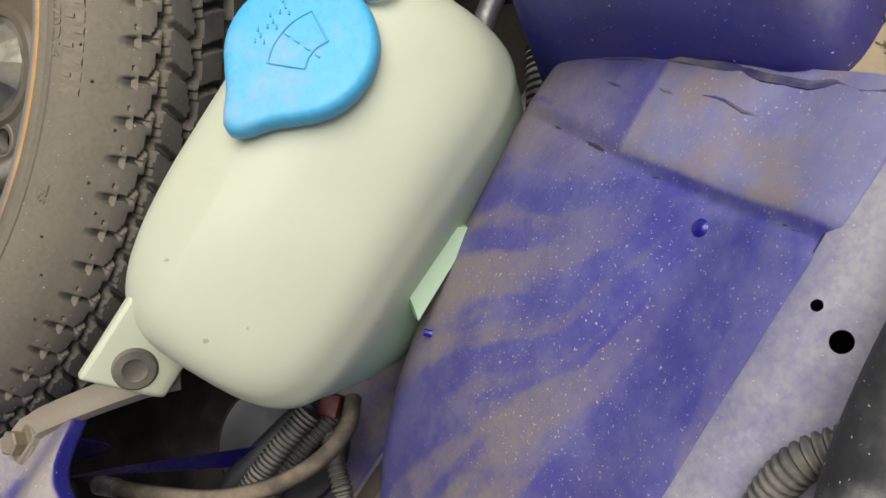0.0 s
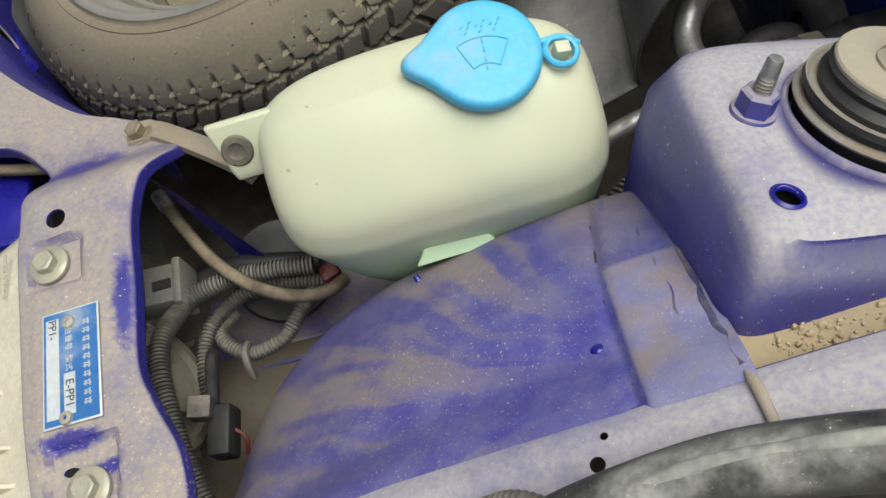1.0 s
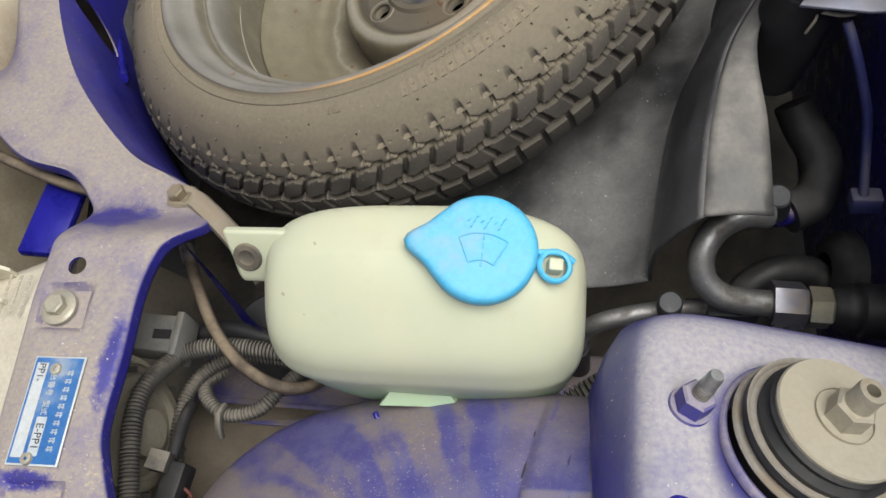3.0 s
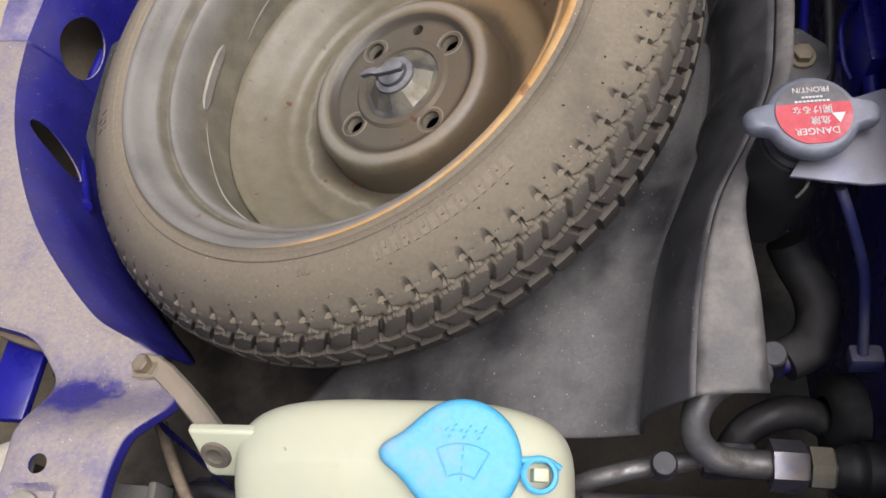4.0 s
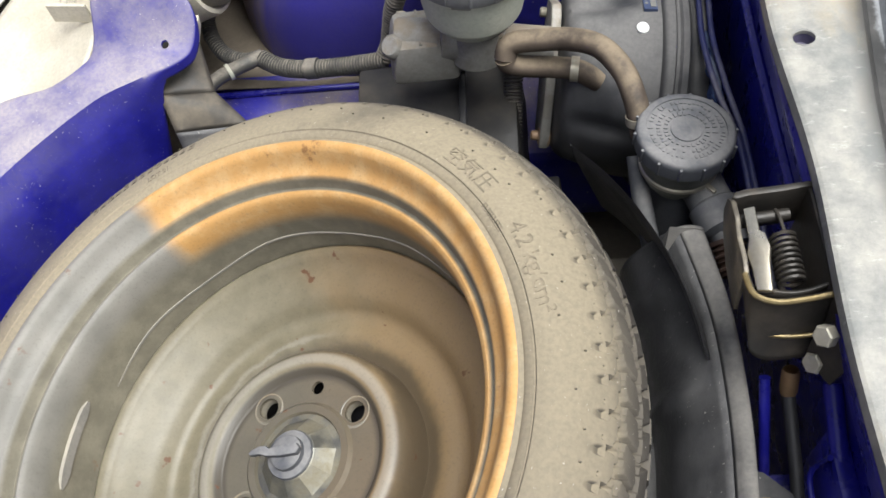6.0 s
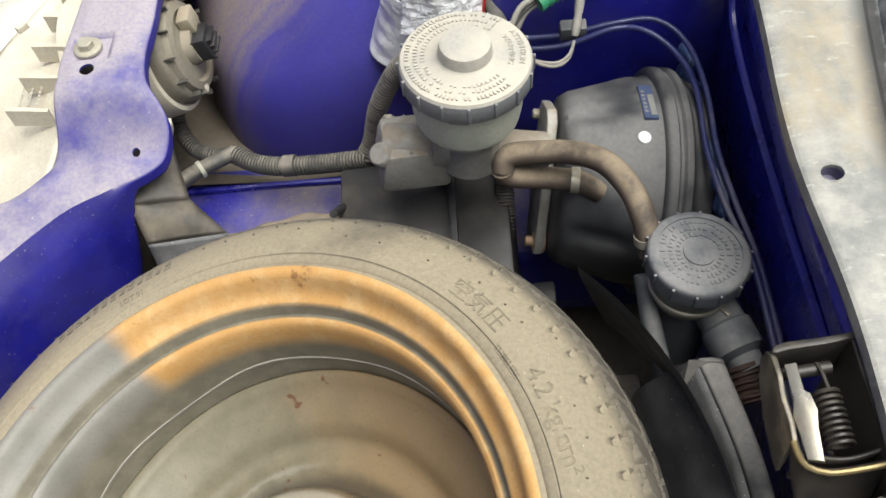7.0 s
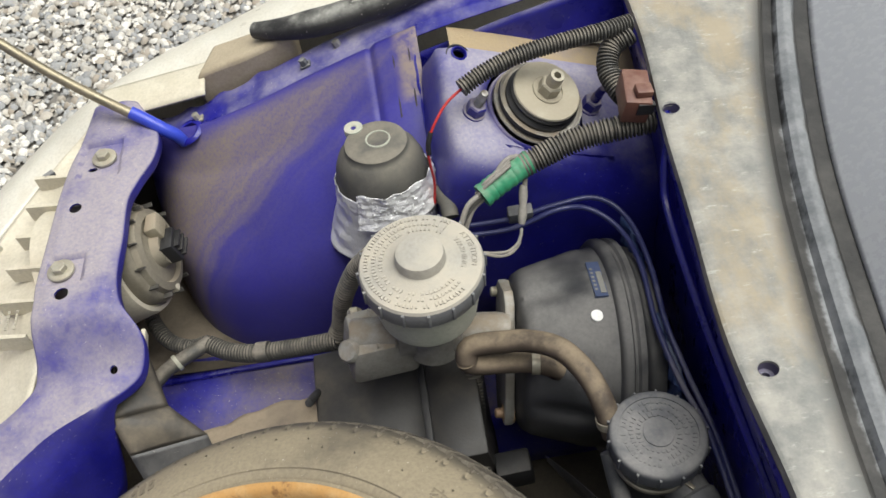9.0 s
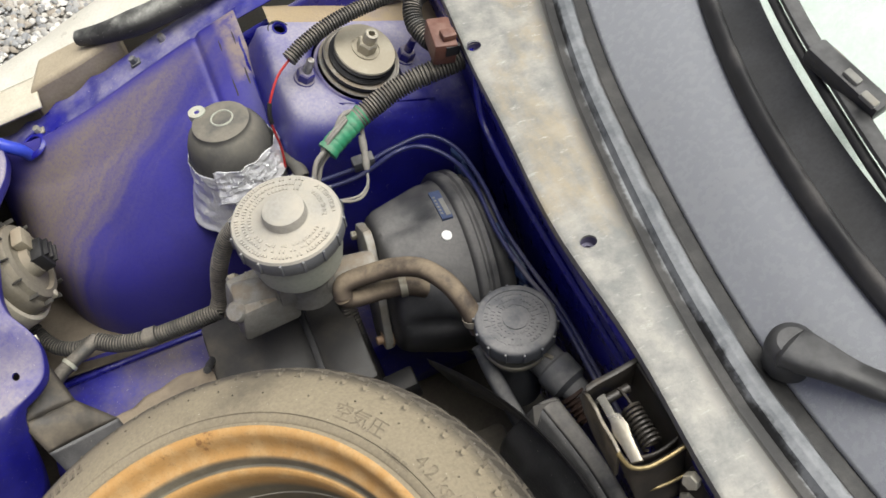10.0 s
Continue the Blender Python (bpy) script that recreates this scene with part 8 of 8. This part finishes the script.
def bonnet_face(off, inset):
    def fn(u, v):
        y = (v - 0.5) * (1.16 - 2 * inset)
        k = inset + (0.80 - 2 * inset) * u
        bow = off - 0.05 * (2 * (v - 0.5)) ** 2 - 0.03 * (2 * u - 1) ** 2
        return (-0.372 + 0.208 * k - 0.978 * bow, y, 0.60 + 0.978 * k + 0.208 * bow)
    return fn


thicken(part("skin", surface(bonnet_face(0.05, 0.0), 20, 40), M_WHITE, bonnet, "white outer skin"), 0.002)
thicken(part("inner_panel", surface(bonnet_face(0.028, 0.03), 20, 40), M_BLUE, bonnet, "deep blue inner panel"), 0.002)

# bonnet prop rod with its blue grip
rod = thing("prop_rod", "bare steel bonnet prop rod with blue plastic end", "prop rod")
part("rod", tube([(0.067, 0.527, 0.650), (0.045, 0.536, 0.661), (0.0, 0.557, 0.686), (-0.04, 0.578, 0.712), (-0.085, 0.606, 0.745), (-0.14, 0.65, 0.80), (-0.22, 0.74, 0.87)], 0.0046, 14), worn("rod_steel", (0.24, 0.215, 0.15), (0.33, 0.29, 0.20), 0.4, metal=0.6, dust=DUST, dust_amount=0.15, dust_scale=30), rod, "bare metal rod")
part("grip", tube([(0.046, 0.5345, 0.6635), (0.060, 0.5290, 0.6545), (0.071, 0.5245, 0.646), (0.080, 0.5235, 0.637), (0.083, 0.5255, 0.626)], 0.0058, 16, radii=(1, 1, 1.05, 1.05, 0.9)), worn("blue_grip", (0.03, 0.06, 0.50), (0.05, 0.08, 0.55), 0.35), rod, "bright blue plastic grip")

part_ring = part("hole_ring", lathe([(0.0085, -0.003), (0.0090, 0.0012), (0.0108, 0.0018), (0.0132, 0.0008), (0.0145, -0.0012)], 32, frame_of((0.0885, 0.5325, 0.6315), (-0.3, -0.1, 1))), M_BLUE, fenders[1], "raised ring round the prop hole")
part("hole_floor", lathe([(0, -0.006), (0.0090, -0.006), (0.0092, -0.003)], 24, frame_of((0.0885, 0.5325, 0.6315), (-0.3, -0.1, 1))), M_SOIL, fenders[1], "dirty hole")

for dx in (0.286, 0.300):
    part("wall_seam", tube(arch_line(1, [(dx + 0.02 * (yy - 0.45), yy) for yy in np.linspace(0.47, 0.526, 8)], 0.0004), 0.0011, 6), M_DIRT, fenders[1], "pressed vertical joint line")

# clips along the right flange
for cx, cy, cz, mt in ((0.240, 0.552, 0.6845, M_ALU), (0.208, 0.545, 0.6755, M_DKGREY), (0.098, 0.544, 0.6345, M_BOLT)):
    cl = thing("clip", "small metal clip nut on the blue flange", "clip", "flange clips")
    m = frame_of((cx, cy, cz), (-0.3, 0, 1))
    part("plate", box(0.010, 0.008, 0.002, m, bevel=0.0005), mt, cl)
    part("stub", hexagon(0.0036, 0.007, m), mt, cl)

# folded plastic bracket beside the wheel
duct = thing("side_duct", "dusty folded plastic bracket bolted beside the wheel", "bracket")


def quad(a, b, c, d, bow=0.0):
    a, b, c, d = (Vector(p) for p in (a, b, c, d))
    return surface(lambda u, v: a.lerp(b, v).lerp(d.lerp(c, v), u) + Vector((0, 0, bow * math.sin(math.pi * u) * math.sin(math.pi * v))), 12, 10)


M_DUCT = worn("dusty_duct", (0.040, 0.036, 0.031), (0.065, 0.057, 0.047), 0.5, dust=(0.21, 0.175, 0.125), dust_amount=0.22, dust_scale=22, grain=0.2)
thicken(part("upper_face", quad((0.030, 0.318, 0.596), (0.050, 0.330, 0.592), (0.066, 0.282, 0.572), (0.026, 0.268, 0.588), 0.005), M_DUCT, duct, "dusty upper face"), 0.002)
thicken(part("middle_face", quad((0.026, 0.268, 0.588), (0.066, 0.282, 0.572), (0.092, 0.262, 0.552), (0.036, 0.246, 0.566), 0.006), M_DUCT, duct, "dusty middle face"), 0.002)
thicken(part("lower_face", quad((0.036, 0.246, 0.566), (0.092, 0.262, 0.552), (0.100, 0.235, 0.520), (0.046, 0.222, 0.53)), M_TRAY, duct, "black lower face"), 0.002)
part("white_clip", box(0.004, 0.018, 0.014, frame_of((0.052, 0.329, 0.598), (0.2, -0.2, 1)), bevel=0.001), M_CREAM, duct, "white clip")
ledge = solo("well_ledge", surface(lambda u, v: (0.055 + 0.145 * u, 0.286 + 0.018 * smooth01(u * 1.4) - 0.034 * v + 0.003 * noise.noise((u * 9, 0, 2)) * (1 - v), 0.513 + 0.003 * noise.noise((u * 6, v * 2, 0))), 40, 8), worn("crumbling_ledge", (0.11, 0.09, 0.07), (0.16, 0.13, 0.10), 0.85, dust=(0.26, 0.21, 0.15), dust_amount=0.4, grain=0.6), "dusty ragged ledge at the edge of the wheel well", "ledge")
thicken(ledge, 0.003)

solo("bumper_beam", surface(lambda u, v: (-0.205 + 0.02 * math.sin(3 * v) + 0.02 * u, -0.30 + 0.60 * v, 0.60 - 0.30 * u), 8, 40), worn("tan_foam", (0.36, 0.30, 0.21), (0.44, 0.38, 0.28), 0.8, dust=(0.5, 0.45, 0.36), dust_amount=0.3), "dusty tan bumper beam behind the front panel", "bumper beam")
thicken(bpy.data.objects["bumper_beam"], 0.01)

# identification plate, riveted to the left side of the support
plate = thing("id_plate", "blue and silver riveted identification plate", "plate")
PL = frame_of((0.0150, -0.4345, 0.6535), (0, 0, 1), (0.02, -1, 0))
M_PBLUE = worn("plate_blue", (0.03, 0.13, 0.36), (0.05, 0.17, 0.40), 0.4, dust=(0.35, 0.38, 0.4), dust_amount=0.12, dust_scale=40)
M_PSIL = worn("plate_silver", (0.55, 0.60, 0.62), (0.62, 0.66, 0.67), 0.4, metal=0.2, dust=(0.5, 0.48, 0.42), dust_amount=0.15, dust_scale=40)
part("sheet", box(0.0600, 0.0305, 0.0008, PL, bevel=0.0003), M_PSIL, plate, "silver edged sheet")
part("blue_field", box(0.0580, 0.0285, 0.0004, PL @ pose(0, 0, 0.0005)), M_PBLUE, plate, "blue enamel field")
part("number_field", box(0.0520, 0.0068, 0.0004, PL @ pose(0.0, -0.0095, 0.0007)), M_PSIL, plate, "pale blank number field")
part("type_field", box(0.0210, 0.0060, 0.0004, PL @ pose(0.0145, -0.0008, 0.0007)), M_PSIL, plate, "pale type field")
M_INK = worn("stamped_ink", (0.03, 0.03, 0.035), (0.05, 0.05, 0.05), 0.6)


def plate_text(text, size, x, y, mat):
    bm = letters(text, size)
    bm.transform(Matrix.Diagonal((1, 1, 0.3, 1)))
    bm.transform(PL @ pose(x, y, 0.0010))
    part("stamped_text", bm, mat, plate, "stamped characters")


plate_text("E-PP1", 0.0062, 0.0145, -0.0008, M_INK)
plate_text("PP1-", 0.0058, -0.0205, -0.0095, M_INK)
plate_text("車台番号  型式", 0.0042, -0.0105, -0.0010, M_PSIL)
bm = bmesh.new()
for k in range(10):
    for dx, dy, w, h in ((0, 0.0012, 0.0032, 0.0006), (0, -0.0010, 0.0026, 0.0006), (0.0004, 0, 0.0006, 0.0040), (-0.0009, -0.0004, 0.0005, 0.0024)):
        box(w, h, 0.0003, PL @ pose(-0.0205 + 0.0046 * k + dx, 0.0085 + dy, 0.0008), bm)
part("maker_bars", bm, M_PSIL, plate, "pale plain bars")
for dx, dy in ((-0.0225, -0.0008), (0.0265, -0.0030)):
    part("rivet", lathe([(0.0009, 0.0012), (0.0014, 0.0020), (0.0030, 0.0017), (0.0036, 0.0004), (0.0036, -0.0004)], 24, PL @ pose(dx, dy, 0.0004)), M_BOLT, plate, "hollow rivet")

# ---- wiper ----
wiper = thing("wiper", "black wiper arm and blade resting on the windscreen", "wiper")
M_WIP = worn("wiper_black", (0.03, 0.03, 0.03), (0.045, 0.045, 0.046), 0.42, dust=(0.14, 0.14, 0.14), dust_amount=0.2, dust_scale=20)
arm = [(0.532, 0.017, 0.752), (0.543, -0.004, 0.757), (0.560, -0.032, 0.762), (0.590, -0.075, 0.775), (0.625, -0.16, 0.80)]
rings = []
for i, p in enumerate(spline(arm, 0.006)):
    w = 0.0150 - 0.006 * smooth01(i / 8)
    h = 0.010 - 0.004 * smooth01(i / 10)
    if i == 0:
        w, h = 0.009, 0.004
    rings.append([p + Vector((0.92, 0.38, 0)) * a * w + Vector((0, 0, b * h)) for a, b in ring_pts(16, 1, 1, 2.6)])
part("arm", loft(rings), M_WIP, wiper)
part("pivot", lathe([(0, 0.008), (0.009, 0.008), (0.0145, 0.003), (0.0155, -0.004), (0.0155, -0.02)], 32, frame_of((0.536, 0.013, 0.752), (-0.15, 0, 1))), M_WIP, wiper)
bl = [(0.662, 0.262, 0.812), (0.645, 0.19, 0.806), (0.632, 0.12, 0.802), (0.622, 0.06, 0.800), (0.615, 0.0, 0.80)]
part("blade", tube(bl, 0.0034, 10), M_RUBBER, wiper, "thin rubber blade")
br = spline([(p[0] + 0.006, p[1], p[2] + 0.008) for p in bl], 0.006)
part("bridge", loft([[p + Vector((a * 0.006, 0, b * 0.0028)) for a, b in ring_pts(10, 1, 1, 3)] for p in br]), M_WIP, wiper, "slotted metal bridge")
part("joint", box(0.016, 0.060, 0.014, pose(0.643, 0.135, 0.816, 10, 0, 12), bevel=0.003), M_WIP, wiper, "blade joint")
for k in range(3):
    part("slot", box(0.006, 0.012, 0.004, pose(0.6445 - 0.003 * k, 0.15 - 0.02 * k, 0.8232, 10, 0, 12), bevel=0.001), M_GREY, wiper, "pale window in the joint")

# ---- gravel ----
def gravel():
    rnd = np.random.RandomState(4)
    base = [(0.9, 0, -0.2), (0.35, 0.8, -0.3), (-0.5, 0.75, -0.2), (-0.95, -0.05, -0.25), (-0.4, -0.8, -0.2), (0.5, -0.75, -0.3), (0.5, 0.15, 0.62), (-0.1, 0.5, 0.66), (-0.5, -0.1, 0.6), (0.1, -0.45, 0.64)]
    tri = [(0, 1, 6), (1, 7, 6), (1, 2, 7), (2, 8, 7), (2, 3, 8), (3, 4, 8), (4, 9, 8), (4, 5, 9), (5, 6, 9), (5, 0, 6), (6, 7, 8), (6, 8, 9)]
    base = np.array(base)
    verts, faces = [], []
    n = 30000
    xs, ys = rnd.uniform(-1.0, 0.75, n), rnd.uniform(0.72, 2.3, n)
    for i in range(n):
        s = 0.0046 + 0.0080 * rnd.rand() ** 2.0
        sc = s * np.array([1 + 0.35 * rnd.randn(), 1 + 0.25 * rnd.randn(), 0.75 + 0.2 * rnd.rand()])
        p = base * (1 + 0.16 * rnd.randn(10, 1)) * np.abs(sc)
        a = rnd.uniform(0, 6.28)
        tl = rnd.uniform(-0.5, 0.5)
        r = np.array([[math.cos(a), -math.sin(a), 0], [math.sin(a), math.cos(a), 0], [0, 0, 1]]) @ np.array([[1, 0, 0], [0, math.cos(tl), -math.sin(tl)], [0, math.sin(tl), math.cos(tl)]])
        p = p @ r.T + (xs[i], ys[i], 0.003 + s * 0.5 + 0.006 * rnd.rand())
        k = len(verts)
        verts += p.tolist()
        faces += [(k + a1, k + b1, k + c1) for a1, b1, c1 in tri]
    me = bpy.data.meshes.new("gravel")
    me.from_pydata(verts, [], faces)
    m, nd, l, b = shader("pebbles", 0.75)
    g = nd.new("ShaderNodeNewGeometry")
    cr = nd.new("ShaderNodeValToRGB")
    els = cr.color_ramp.elements
    els[0].position, els[0].color = 0.0, (0.26, 0.27, 0.28, 1)
    els[1].position, els[1].color = 1.0, (0.80, 0.77, 0.70, 1)
    for pos, c in ((0.25, (0.33, 0.34, 0.345)), (0.45, (0.46, 0.44, 0.40)), (0.60, (0.32, 0.28, 0.23)), (0.72, (0.60, 0.58, 0.53)), (0.88, (0.68, 0.67, 0.64))):
        e = els.new(pos)
        e.color = (*c, 1)
    l.new(g.outputs["Random Per Island"], cr.inputs[0])
    col = mix(nd, l, mathn(nd, l, "MULTIPLY", ramp(nd, l, noise_node(nd, l, 160, 5, 0.65), 0.4, 0.7), 0.4), cr.outputs[0], (0.30, 0.26, 0.21))
    l.new(col, b.inputs["Base Color"])
    bumped(nd, l, b, noise_node(nd, l, 500, 4, 0.6), 0.3, 0.001)
    me.materials.append(m)
    for f in me.polygons:
        f.use_smooth = True
    return me


tagged(new("gravel", gravel()), "loose grey, white and tan pebbles", "gravel", kind="stuff")
